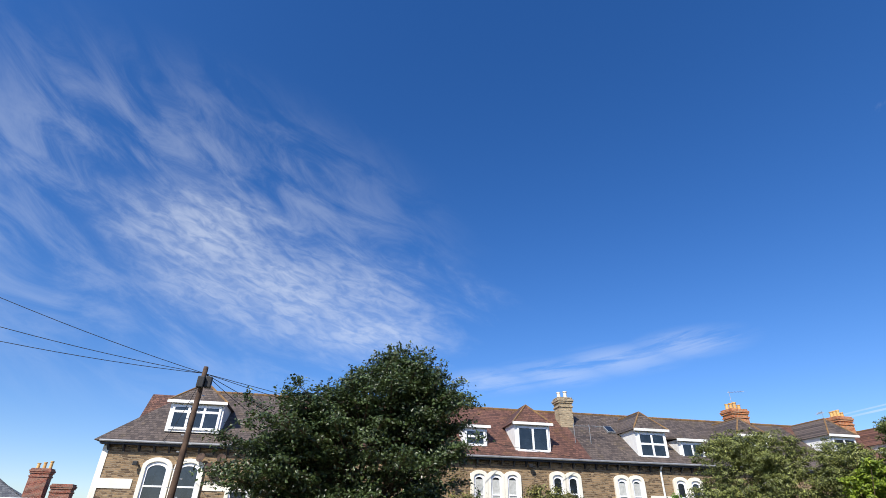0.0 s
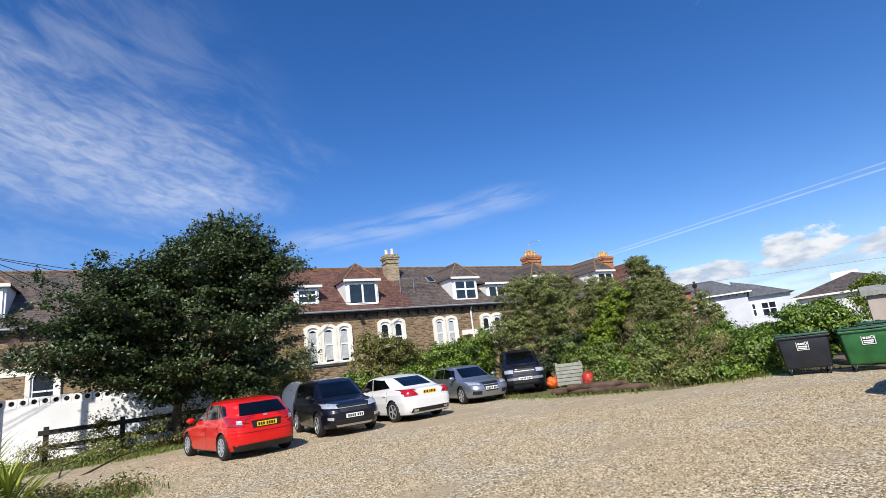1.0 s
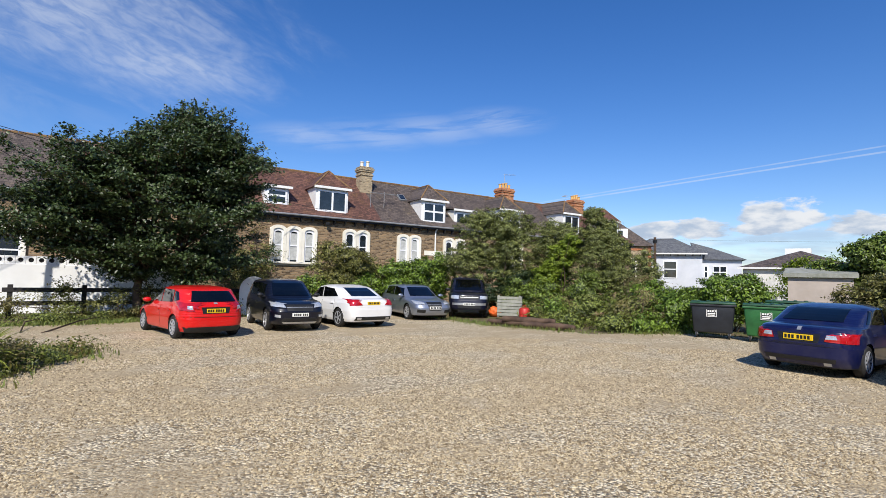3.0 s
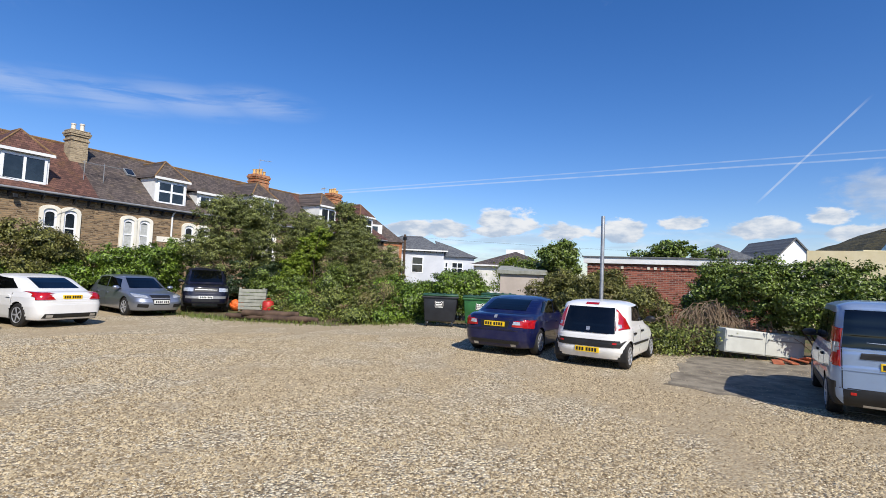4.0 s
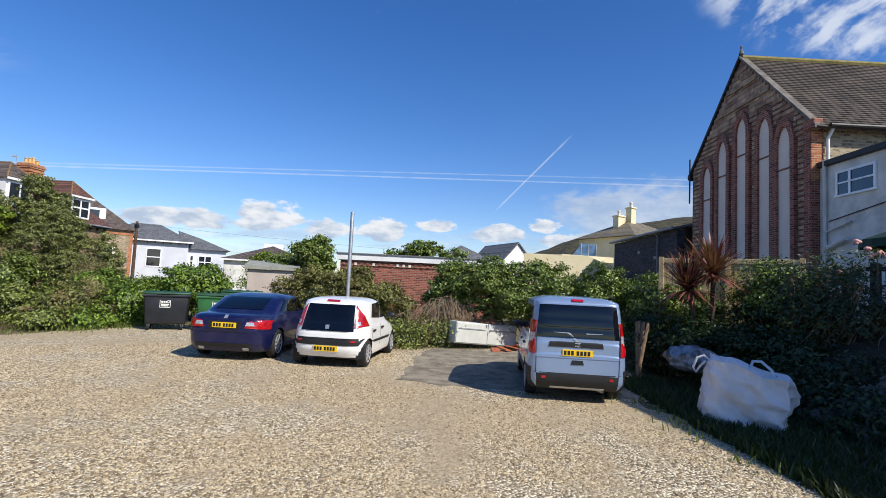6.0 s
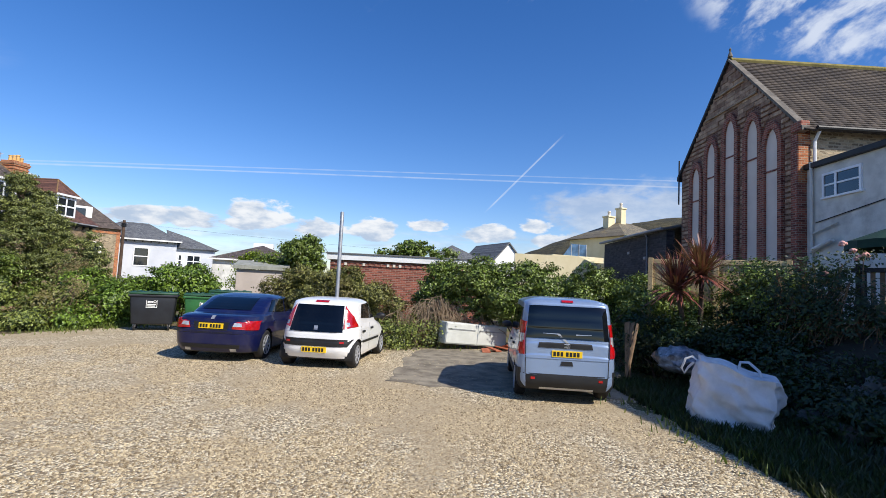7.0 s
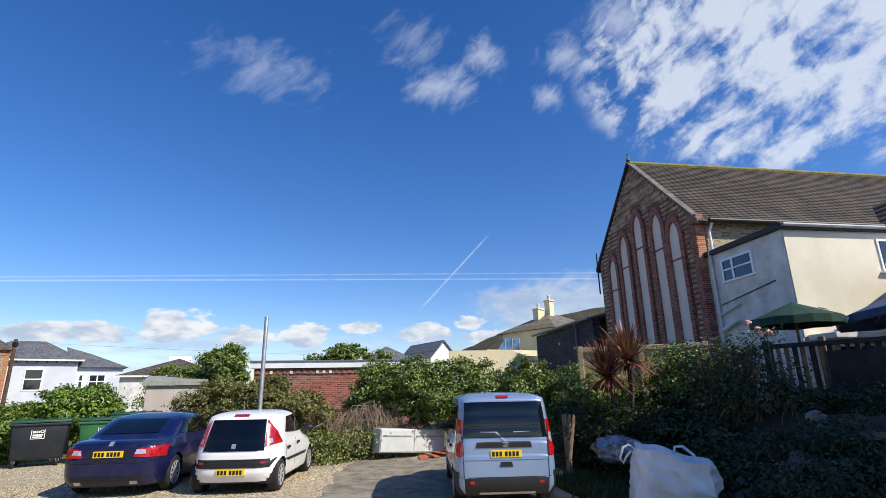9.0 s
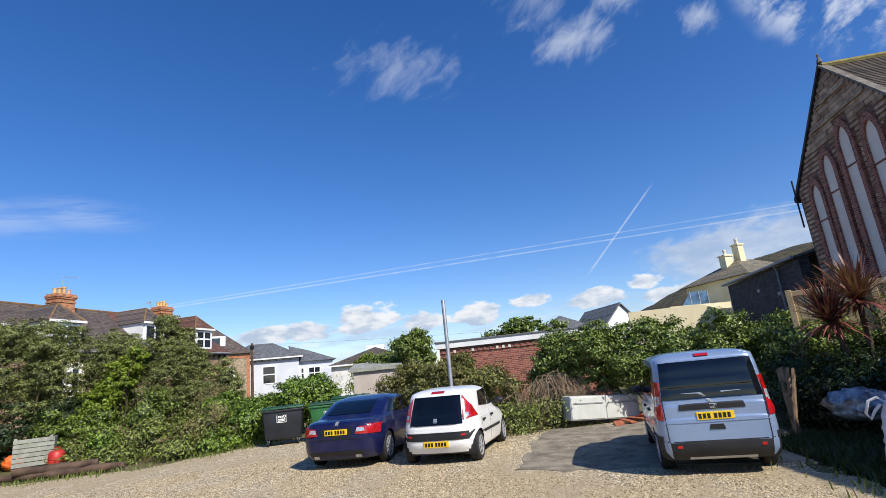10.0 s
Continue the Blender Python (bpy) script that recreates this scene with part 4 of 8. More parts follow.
def chapel():
    t = thing("chapel", "tall brown stone chapel with brick-edged lancets and tiled roof", "chapel", Matrix.Translation((CX0, CY, 0)))
    w = CX1 - CX0
    # the gable wall stands on y 0 and looks to +y; the hall runs to -y
    part("gable_wall", prism(bmesh.new(), [(0, 0), (w, 0), (w, CE), (w / 2, CR), (0, CE)], -0.4, 0.0), M["chapel_brick"], t, "dark red brick gable wall banded with pale stone")
    part("side_wall", block(0, 0.4, -CLEN, -0.4, 0, CE), M["chapel_side"], t)
    part("side_wall", block(w - 0.4, w, -CLEN, -0.4, 0, CE), M["chapel_side"], t)
    part("rear_wall", prism(bmesh.new(), [(0.4, 0), (w - 0.4, 0), (w - 0.4, CE), (w / 2, CR - 0.3), (0.4, CE)], -CLEN, -CLEN + 0.4), M["chapel_side"], t)
    part("corner_brick", block(-0.03, 0.26, -0.36, 0.06, 0, CE - 0.3), M["brick_red"], t, "dark red brick corner")
    for i in range(9):
        part("quoin", block(-0.05, -0.031, -0.3 - 0.1 * (i % 2), 0.03, 5.7 + i * 0.18, 5.87 + i * 0.18), M["brick_orange"], t, "orange brick quoin")
    # five blind lancets, tallest in the middle
    xs = [1.17, 2.22, 3.6, 4.92, 6.1]
    tops = [7.83, 8.5, 8.95, 8.4, 7.6]
    wid = 0.66
    for x, top in zip(xs, tops):
        win = part("lancet_window", shift(prism(bmesh.new(), lancet(x, wid, 2.9, top), 0.0, 0.03), 0, 0, 0), M["panel"], t, "boarded pale lancet")
        out = lancet(x, wid + 0.4, 2.88, top + 0.3)
        part("brick_surround", ring(bmesh.new(), out, lancet(x, wid, 2.9, top), 0.11, 0.0), M["brick_red"], win, "red brick surround")
        part("glazing_bar", block(x - wid / 2, x + wid / 2, 0.03, 0.06, top - 1.5, top - 1.44), M["brick_red"], win)
    # projecting courses of stone between the lancets
    rngc = random.Random(3)
    z = 2.9
    k = 0
    rest = bmesh.new()
    while z < CR - 0.5:
        half = w / 2 if z < CE else w / 2 * (CR - z) / (CR - CE)
        cuts = [(w / 2 - half + 0.12, w / 2 + half - 0.12)]
        for x, top in zip(xs, tops):
            if z < top + 0.4:
                ww = wid / 2 + 0.29 if z < top - 0.5 else wid / 2 + 0.1
                nxt = []
                for a, b in cuts:
                    if x + ww <= a or x - ww >= b:
                        nxt.append((a, b))
                    else:
                        if x - ww - a > 0.05:
                            nxt.append((a, x - ww))
                        if b - x - ww > 0.05:
                            nxt.append((x + ww, b))
                cuts = nxt
        for a, b in cuts:
            x = a
            while x < b - 0.03:
                e = min(b, x + rngc.uniform(0.3, 0.75))
                if k < 300:
                    pr = rngc.uniform(0.02, 0.05)
                    part("stone", block(x + 0.006, e - 0.006, -0.02, pr, z, z + (0.172 if z > 8.7 else rngc.uniform(0.1, 0.125))), M["chapel_course"], t)
                    k += 1
                else:
                    box(rest, x + 0.006, e - 0.006, -0.02, rngc.uniform(0.02, 0.05), z, z + (0.176 if z > 8.7 else 0.11))
                x = e
        z += 0.185
    part("upper_stonework", rest, M["chapel_course"], t)
    for z in (9.45, 10.2):
        half = w / 2 * (CR - z) / (CR - CE) - 0.2
        part("string_course", block(w / 2 - half, w / 2 + half, 0.0, 0.1, z, z + 0.09, 0.015), M["chapel_stone"], t)
    # roof: overlapping tile courses on both slopes
    run = math.hypot(w / 2 + 0.35, (w / 2 + 0.35) * (CR - CE) / (w / 2))
    ang = math.atan2(CR - CE, w / 2)
    rows = 36
    for sgn in (1, -1):
        side_roof = part("roof", prism(bmesh.new(), [(w / 2, CR), (w / 2, CR + 0.04), (w / 2 - sgn * (w / 2 + 0.33), CE - 0.27), (w / 2 - sgn * (w / 2 + 0.33), CE - 0.32)], -CLEN - 0.05, 0.0), M["chapel_tile"], t, "brown interlocking concrete tiles")
        for i in range(rows):
            a, b = run * i / rows - 0.02, run * (i + 1) / rows
            # along the slope from the ridge down, each course lifted at its lower edge
            def at(s, up):
                return (w / 2 - sgn * (s * math.cos(ang) + up * math.sin(ang)), CR + 0.05 - s * math.sin(ang) + up * math.cos(ang))
            part("tile_course", prism(bmesh.new(), [at(a, 0.0), at(a, 0.012), at(b, 0.036), at(b, 0.0)], -CLEN - 0.1, 0.02), M["chapel_tile"], side_roof)
    part("ridge_tile", tube(bmesh.new(), [(w / 2, 0.0, CR + 0.09), (w / 2, -CLEN, CR + 0.09)], 0.12, 0.12, 8), M["moss"], t)
    for sgn in (1, -1):
        d = bmesh.new()
        e = w / 2 - sgn * (w / 2 + 0.3)
        ez = CR - (w / 2 + 0.3) * (CR - CE) / (w / 2)
        prism(d, [(w / 2, CR + 0.06), (w / 2, CR + 0.16), (e, ez + 0.14), (e, ez)] if sgn > 0 else [(w / 2, CR + 0.2), (w / 2, CR + 0.06), (e, ez), (e, ez + 0.18)], -0.16, 0.1)
        part("coping", d, M["dark_stone"] if sgn < 0 else M["rubble"], t)
    part("kneeler", block(-0.26, 0.2, -0.2, 0.12, CE - 0.3, CE + 0.04, 0.04), M["brick_red"], t)
    part("gutter", tube(bmesh.new(), [(-0.36, -0.35, CE - 0.22), (-0.36, -CLEN, CE - 0.22)], 0.07, 0.07, 8), M["black"], t)
    part("downpipe", tube(bmesh.new(), [(-0.3, -0.5, CE - 0.25), (-0.12, -0.45, CE - 0.6), (-0.12, -0.45, 6.2)], 0.05, 0.05, 8), M["timber_white"], t)
    part("finial", lathe(bmesh.new(), [(0.1, 0), (0.07, 0.12), (0.03, 0.2), (0.05, 0.3), (0.0, 0.4)], 8, Matrix.Translation((w / 2, 0.0, CR + 0.24))), M["rubble"], t)
    part("plinth", block(-0.1, w + 0.1, 0.0, 0.3, 0, 2.85), M["dark_stone"], t, "dark rendered plinth")
    g = part("gablet", prism(bmesh.new(), [(-10.1, CE - 0.1), (-7.9, CE - 0.1), (-9.0, CE + 0.95)], -0.5, 2.0, axis="x"), M["dark_rail"], t, "dark timber gablet over the eaves")
    for s in (1, -1):
        part("gablet_roof", prism(bmesh.new(), [(-9.0, CE + 0.97), (-9.0, CE + 1.1), (-9.0 + s * 1.35, CE - 0.14), (-9.0 + s * 1.35, CE - 0.27)], -0.62, 2.2, axis="x"), M["chapel_tile"], g)
    part("flue", tube(bmesh.new(), [(w + 0.1, 0.1, 6.2), (w + 0.1, 0.1, 8.3)], 0.035, 0.035, 8), M["black"], t)


def annex():
    t = thing("annex", "white rendered two-storey flat-roofed annex beside the chapel", "annex", Matrix.Translation((13.68, -13.65, 0)))
    part("wall", block(0, 3.29, -14.0, 0, 0, 6.1), M["old_white"], t)
    part("front_render", block(-0.03, 0.0, -14.0, -0.03, 3.0, 6.05), M["annex_cream"], t, "weathered cream render")
    part("roof_edge", block(-0.15, 3.29, -14.1, 0.12, 6.1, 6.28, 0.02), M["black"], t)
    part("gutter", tube(bmesh.new(), [(-0.2, 0.1, 6.2), (-0.2, -14, 6.2)], 0.06, 0.06, 8), M["pipe_grey"], t)
    part("porch", block(-0.9, -0.04, -9.0, -0.12, 2.9, 3.05, 0.02), M["old_white"], t)
    win = part("window", block(1.15, 2.65, 0.0, 0.07, 5.04, 5.1), M["upvc"], t)
    bm = bmesh.new()
    for a, b, c, d in ((1.2, 2.6, 5.76, 5.83), (1.2, 1.27, 5.1, 5.76), (2.53, 2.6, 5.1, 5.76), (2.05, 2.13, 5.1, 5.76)):
        box(bm, a, b, 0.003, 0.06, c, d)
    box(bm, 1.27, 2.53, 0.004, 0.055, 5.43, 5.48)
    part("frame", bm, M["upvc"], win)
    for a, b in ((1.24, 2.07), (2.11, 2.56)):
        part("pane", block(a, b, 0.0, 0.03, 5.08, 5.79), M["pane"], win)
    for y0, y1, z0, z1 in ((-4.75, -3.1, 4.9, 5.88), (-2.2, -0.9, 2.0, 2.8)):
        win = part("window", block(-0.07, -0.03, y0, y1, z0, z1), M["upvc"], t)
        mid = y0 + (y1 - y0) * 0.4
        part("pane", block(-0.085, -0.06, y0 + 0.07, mid - 0.04, z0 + 0.07, z1 - 0.07), M["pane"], win)
        part("pane", block(-0.085, -0.06, mid + 0.04, y1 - 0.07, z0 + 0.07, z1 - 0.07), M["pane"], win)
        part("sill", block(-0.16, -0.03, y0 - 0.08, y1 + 0.08, z0 - 0.07, z0 - 0.002, 0.01), M["upvc"], win)
    bm = bmesh.new()
    tube(bm, [(3.0, 0.08, 6.3), (3.0, 0.08, 2.0)], 0.05, 0.05, 8)
    tube(bm, [(3.0, 0.08, 4.0), (2.0, 0.08, 4.25)], 0.03, 0.03, 6)
    tube(bm, [(2.95, 0.1, 3.5), (2.1, 0.14, 3.75)], 0.08, 0.06, 8)
    part("soil_pipe", bm, M["old_white"], t)
    bm = bmesh.new()
    tube(bm, [(2.9, 0.03, 4.35), (0.5, 0.03, 4.7)], 0.015, 0.015, 5)
    part("cable", bm, M["black"], t)


M["chapel_course"] = surf("chapel_course_stone", rgb((134, 100, 80)), rgb((212, 184, 154)), 2.0, 0.9, 0.5, 25, vary=0.55)
def tile_material():
    """Interlocking tiles: rolls side by side along the roof, weathered in patches."""
    m, n, b, _ = principled("brown_roll_tile")
    p = n.add("ShaderNodeTexCoord").outputs["Object"]
    y = n.add("ShaderNodeSeparateXYZ", ins={"Vector": p}).outputs[1]
    roll = n.math("ABSOLUTE", n.math("SINE", n.math("MULTIPLY", y, math.pi / 0.3)))
    col = n.mix(n.ramp(n.noise(p, 1.1, 6, 0.7), 0.35, 0.65), rgb((54, 46, 40)), rgb((86, 75, 64)))
    col = n.mix(n.ramp(n.noise(p, 12.0, 4), 0.5, 0.8, 0.0, 0.5), col, rgb((104, 96, 72)))
    col = n.mix(n.ramp(roll, 0.25, 0.0, 0.0, 0.6), col, rgb((40, 36, 32)))
    n.put(b.inputs["Base Color"], col)
    b.inputs["Roughness"].default_value = 0.82
    bump(n, b, n.math("ADD", roll, n.math("MULTIPLY", n.noise(p, 30.0, 4), 0.2)), 0.9, 0.04)
    return m


M["chapel_tile"] = tile_material()
chapel()
annex()


# ---- buildings beyond the hedge ----
def hip_house(name, label, x, y, rz, w, d, eave, ridge, wall, roof, windows=(), over=0.3, hip=None, storey=0.0):
    """A house with a hipped roof; windows: (x0, x1, z0, z1) on the side that looks to its own -y."""
    t = thing(name, label, "house", pose(x, y, 0, 0, 0, rz))
    part("wall", block(-w / 2, w / 2, -d / 2, d / 2, 0, eave), wall, t)
    bm = bmesh.new()
    hp = d / 2 if hip is None else hip
    a, b = w / 2 + over, d / 2 + over
    v = [bm.verts.new(p) for p in ((-a, -b, eave), (a, -b, eave), (a, b, eave), (-a, b, eave), (-a + hp, 0, ridge), (a - hp, 0, ridge))]
    for f in ((0, 1, 5, 4), (2, 3, 4, 5), (1, 2, 5), (3, 0, 4), (3, 2, 1, 0)):
        bm.faces.new([v[i] for i in f])
    part("roof", bm, roof, t)
    part("gutter", block(-a - 0.04, a + 0.04, -b - 0.07, -b + 0.02, eave - 0.14, eave - 0.005), M["timber_white"], t)
    for x0, x1, z0, z1 in windows:
        plain_window(t, x0, x1, z0, z1, -d / 2 - 0.02, 1 if x1 - x0 < 1.4 else 2, 0.5, rail=0.09)
    return t


def gable_house(name, label, x, y, rz, w, d, eave, ridge, wall, roof):
    """A house whose gable looks to its own -y."""
    t = thing(name, label, "house", pose(x, y, 0, 0, 0, rz))
    part("wall", prism(bmesh.new(), [(-w / 2, 0), (w / 2, 0), (w / 2, eave), (0, ridge), (-w / 2, eave)], -d / 2, d / 2), wall, t)
    for s in (1, -1):
        k = (ridge - eave) / (w / 2)
        part("roof", prism(bmesh.new(), [(0, ridge + 0.02), (0, ridge + 0.2), (s * (w / 2 + 0.3), eave + 0.18 - 0.3 * k), (s * (w / 2 + 0.3), eave - 0.3 * k)], -d / 2 - 0.2, d / 2 + 0.2), roof, t)
    return t


def flat_garage():
    t = thing("garage", "low red brick flat-roofed building with white fascia", "garage", Matrix.Translation((23.1, 0.0, 0)))
    part("wall", block(0, 7, -4.2, 2.6, 0, 2.72), M["brick_red"], t)
    part("soldier_course", block(-0.03, 0.0, -4.2, 2.6, 2.5, 2.66), M["brick_red"], t)
    for i in range(26):
        part("dentil_brick", block(-0.055, -0.031, -4.1 + i * 0.26, -3.99 + i * 0.26, 2.52, 2.64), M["clay_pale" if i in (14, 15, 16, 20, 23) else "brick_red"], t)
    part("fascia", block(-0.14, 7.1, -4.3, 2.75, 2.74, 2.98), M["timber_white"], t)
    part("roof_sheet", block(-0.18, 7.15, -4.35, 2.8, 2.982, 3.04), M["slate_far"], t)
    part("window", block(-0.04, 0.0, -2.6, -1.2, 0.9, 1.55), M["pane"], t)
    part("notice", block(-0.08, -0.045, -2.05, -1.4, 1.35, 1.7), M["timber_white"], t)


flat_garage()
t = thing("shed", "pale rendered shed with flat sheet roof", "shed", pose(24.3, 5.9, 0, 0, 0, 16))
part("wall", block(0, 2.4, -1.05, 1.05, 0, 2.15), M["shed_wall"], t)
part("roof", prism(bmesh.new(), [(-0.15, 2.16), (-0.15, 2.32), (2.6, 2.62), (2.6, 2.5)], -1.2, 1.2), M["slat_grey"], t)
w = solo("garden_wall", prism(bmesh.new(), [(-2.75, 0), (2.75, 0), (2.75, 4.15), (-1.3, 4.15), (-2.75, 3.55)], 0, 0.25, axis="x"), M["wall_yellow"], "tall cream rendered boundary wall", "wall", pose(33.4, -9.9, 0, 0, 0, -3))
w = thing("outbuilding", "dark stone outbuilding with lean-to roof beside the chapel", "outbuilding", Matrix.Translation((24.9, -12.9, 0)))
part("wall", prism(bmesh.new(), [(0, 0), (8.4, 0), (8.4, 5.0), (0, 5.0)], -0.4, 0), M["dark_stone"], w)
part("roof", prism(bmesh.new(), [(0.2, 5.0), (0.2, 5.1), (-4.0, 6.15), (-4.0, 6.0)], -0.1, 8.5, axis="x"), M["slate_far"], w)
part("gutter", tube(bmesh.new(), [(-0.1, 0.26, 5.06), (8.5, 0.26, 5.06)], 0.07, 0.07, 8), M["pipe_grey"], w, smooth=60)
part("downpipe", tube(bmesh.new(), [(1.9, 0.2, 5.0), (1.9, 0.09, 4.8), (1.9, 0.09, 0)], 0.05, 0.05, 8), M["pipe_grey"], w, smooth=60)
part("gable_infill", block(0, 8.4, -4.0, -3.7, 0, 6.0), M["dark_stone"], w)
for x, z in ((4.4, 4.1), (2.3, 3.7)):
    part("vent", block(x - 0.16, x + 0.16, 0.0, 0.06, z, z + 0.16, 0.02), M["pipe_grey"], w)
def stone_house():
    """A cream house whose corner and two walls show, with paired chimneys on a low hipped roof."""
    t = hip_house("stone_house", "cream house with low hipped slate roof and paired chimneys", 47.4, -19.6, -62, 7.2, 6.4, 6.75, 8.5, M["wall_yellow"], M["slate_lichen"], ((-2.1, -1.1, 5.0, 6.4),), over=0.45)
    part("green_gutter", block(-4.12, 4.12, -3.74, -3.68, 6.6, 6.74), M["bin_lid"], t, "dark green painted gutter")
    part("downpipe", tube(bmesh.new(), [(-3.0, -3.28, 6.7), (-3.0, -3.28, 0)], 0.06, 0.06, 8), M["pipe_grey"], t)
    part("wall_strip", block(-3.62, -3.35, -3.22, -3.2, 0, 6.6), M["cream"], t)
    for x, y, w, z1 in ((-1.6, 0.3, 0.85, 9.0), (-0.5, -0.1, 0.62, 9.85)):
        st = part("chimney", block(x - w / 2, x + w / 2, y - 0.32, y + 0.32, 7.2, z1, 0.02), M["wall_yellow"], t, "cream rendered chimney stack")
        part("cap", block(x - w / 2 - 0.07, x + w / 2 + 0.07, y - 0.4, y + 0.4, z1 - 0.16, z1 - 0.04, 0.02), M["wall_yellow"], st)
        part("chimney_pot", lathe(bmesh.new(), [(0.15, 0), (0.12, 0.3), (0.16, 0.36), (0.13, 0.46)], 10, Matrix.Translation((x, y, z1))), M["clay_pale"], st, smooth=40)


M["slate_lichen"] = roofing("lichened_slate", rgb((92, 86, 74)), rgb((138, 128, 104)), rgb((168, 142, 70)), lich=0.6)
stone_house()
t = thing("balcony_screen", "tinted glass balcony screen on a flat roof", "screen", pose(41.7, -13.4, 4.75, 0, 0, -73))
part("pane", prism(bmesh.new(), [(-1.05, 0.0), (1.1, 0.0), (1.1, 0.98), (-0.3, 0.98)], -0.01, 0.01), M["balcony_glass"], t)
for x in (-0.3, 0.4, 1.1):
    part("post", block(x - 0.03, x + 0.03, -0.04, 0.04, 0.0, 1.0), M["steel"], t)
part("roof_slab", block(-2.2, 2.6, -0.3, 4.0, -0.45, 0.0), M["wall_yellow"], t)
gable_house("gable_house", "white gabled house with grey slate roof", 62.4, -9.2, -68, 3.4, 8, 5.2, 7.0, M["white"], M["slate_far"])
hip_house("slate_house", "low slate-roofed house beside the white gable", 63.5, -4.4, -84, 6.5, 7, 4.9, 6.9, M["old_white"], M["slate_far"])


def white_villa():
    """One white house: a taller front block under a hipped roof and a lower wing under the same slope."""
    t = hip_house("white_house", "white rendered villa with hipped grey slate roof and lower wing", 53.3, 28.6, -62, 7.6, 8.2, 4.9, 6.75, M["villa_white"], M["slate_far"], ((0.2, 1.5, 2.3, 4.1),), over=0.4, hip=3.0)
    for i in range(12):
        part("eaves_bracket", block(-3.9 + i * 0.68, -3.82 + i * 0.68, -4.42, -4.1, 4.6, 4.86), M["fascia"], t)
    part("wing_wall", block(3.8, 7.4, -2.6, 3.4, 0, 4.35), M["villa_white"], t)
    bm = bmesh.new()
    v = [bm.verts.new(p) for p in ((3.5, -3.0, 4.33), (7.8, -3.0, 4.33), (7.8, 3.8, 4.33), (3.5, 3.8, 4.33), (2.8, 0.1, 6.3), (4.9, 0.3, 5.7))]
    for f in ((0, 1, 5, 4), (1, 2, 5), (2, 3, 4, 5), (3, 0, 4), (3, 2, 1, 0)):
        bm.faces.new([v[i] for i in f])
    part("wing_roof", bm, M["slate_far"], t)
    plain_window(t, 4.0, 4.4, 2.4, 3.7, -2.62, 1, 0.5, rail=0.09)
    plain_window(t, 4.8, 6.1, 2.3, 3.7, -2.62, 2, 0.5, rail=0.09)


white_villa()
hip_house("bungalow", "low house with weathered slate roof", 50.5, 14.6, -76, 7.5, 8, 3.3, 4.85, M["old_white"], M["slate"])
solo("flat_roof_block", block(-2.0, 2.0, -1.2, 1.2, 0, 6.1), M["white"], "pale flat-roofed building beyond the gardens", "building", pose(68, 20.2, 0, 0, 0, 15))
# brick house at the terrace's far end
t = thing("brick_house", "buff stone and brick house end with cream arched windows", "house", pose(49.6, 32.6, 0, 0, 0, -46))
part("wall", block(-3.2, 3.2, -4.5, 4.5, 0, 5.6), M["chapel_side"], t, "buff stone wall")
for x in (-3.22, 2.92):
    part("quoin_strip", block(x, x + 0.3, -4.52, -4.2, 0, 5.5), M["brick_orange"], t, "orange brick quoins")
part("eaves_band", block(-3.24, 3.24, -4.54, -4.5, 5.1, 5.3), M["brick_orange"], t, "orange brick band")
bm = bmesh.new()
v = [bm.verts.new(p) for p in ((-3.5, -4.8, 5.55), (3.5, -4.8, 5.55), (3.5, 4.8, 5.55), (-3.5, 4.8, 5.55), (-0.4, -1.6, 9.0), (-0.4, 1.6, 9.0))]
for f in ((0, 1, 4), (1, 2, 5, 4), (2, 3, 5), (3, 0, 4, 5), (3, 2, 1, 0)):
    bm.faces.new([v[i] for i in f])
part("roof", bm, M["slate"], t)
for x in (-1.3, 0.0, 1.3):
    win = part("window", shift(ring(bmesh.new(), arch_outline(1.1, 2.1, 0.5), arch_outline(0.66, 1.9, 0.4), -4.62, -4.5), x, 0, 2.2), M["cream"], t)
    part("pane", shift(prism(bmesh.new(), arch_outline(0.64, 1.88, 0.4), -4.53, -4.51), x, 0, 2.2), M["pane"], win)
part("dormer", block(-1.2, 1.0, -4.0, -1.0, 5.8, 7.4), M["timber_white"], t)
part("dormer_window", block(-0.5, 0.5, -4.04, -4.0, 6.2, 7.2), M["pane"], t)
chimney(t, -2.0, 1.2, 1.6, 0.8, 6.5, 9.3, 5, M["brick_orange"])
def aerial(m, arms, label):
    t = thing("tv_aerial", label, "aerial", m, "rooftop aerials")
    part("mast", tube(bmesh.new(), [(0, 0, 0), (0, 0, 1.3)], 0.018, 0.015, 6), M["steel"], t)
    part("boom", tube(bmesh.new(), [(-0.1, 0, 1.2), (0.95, 0, 1.2)], 0.012, 0.012, 5), M["steel"], t)
    for i in range(arms):
        x = 0.05 + i * 0.85 / arms
        part("element", tube(bmesh.new(), [(x, -0.2, 1.2), (x, 0.2, 1.2)], 0.008, 0.008, 4), M["steel"], t)


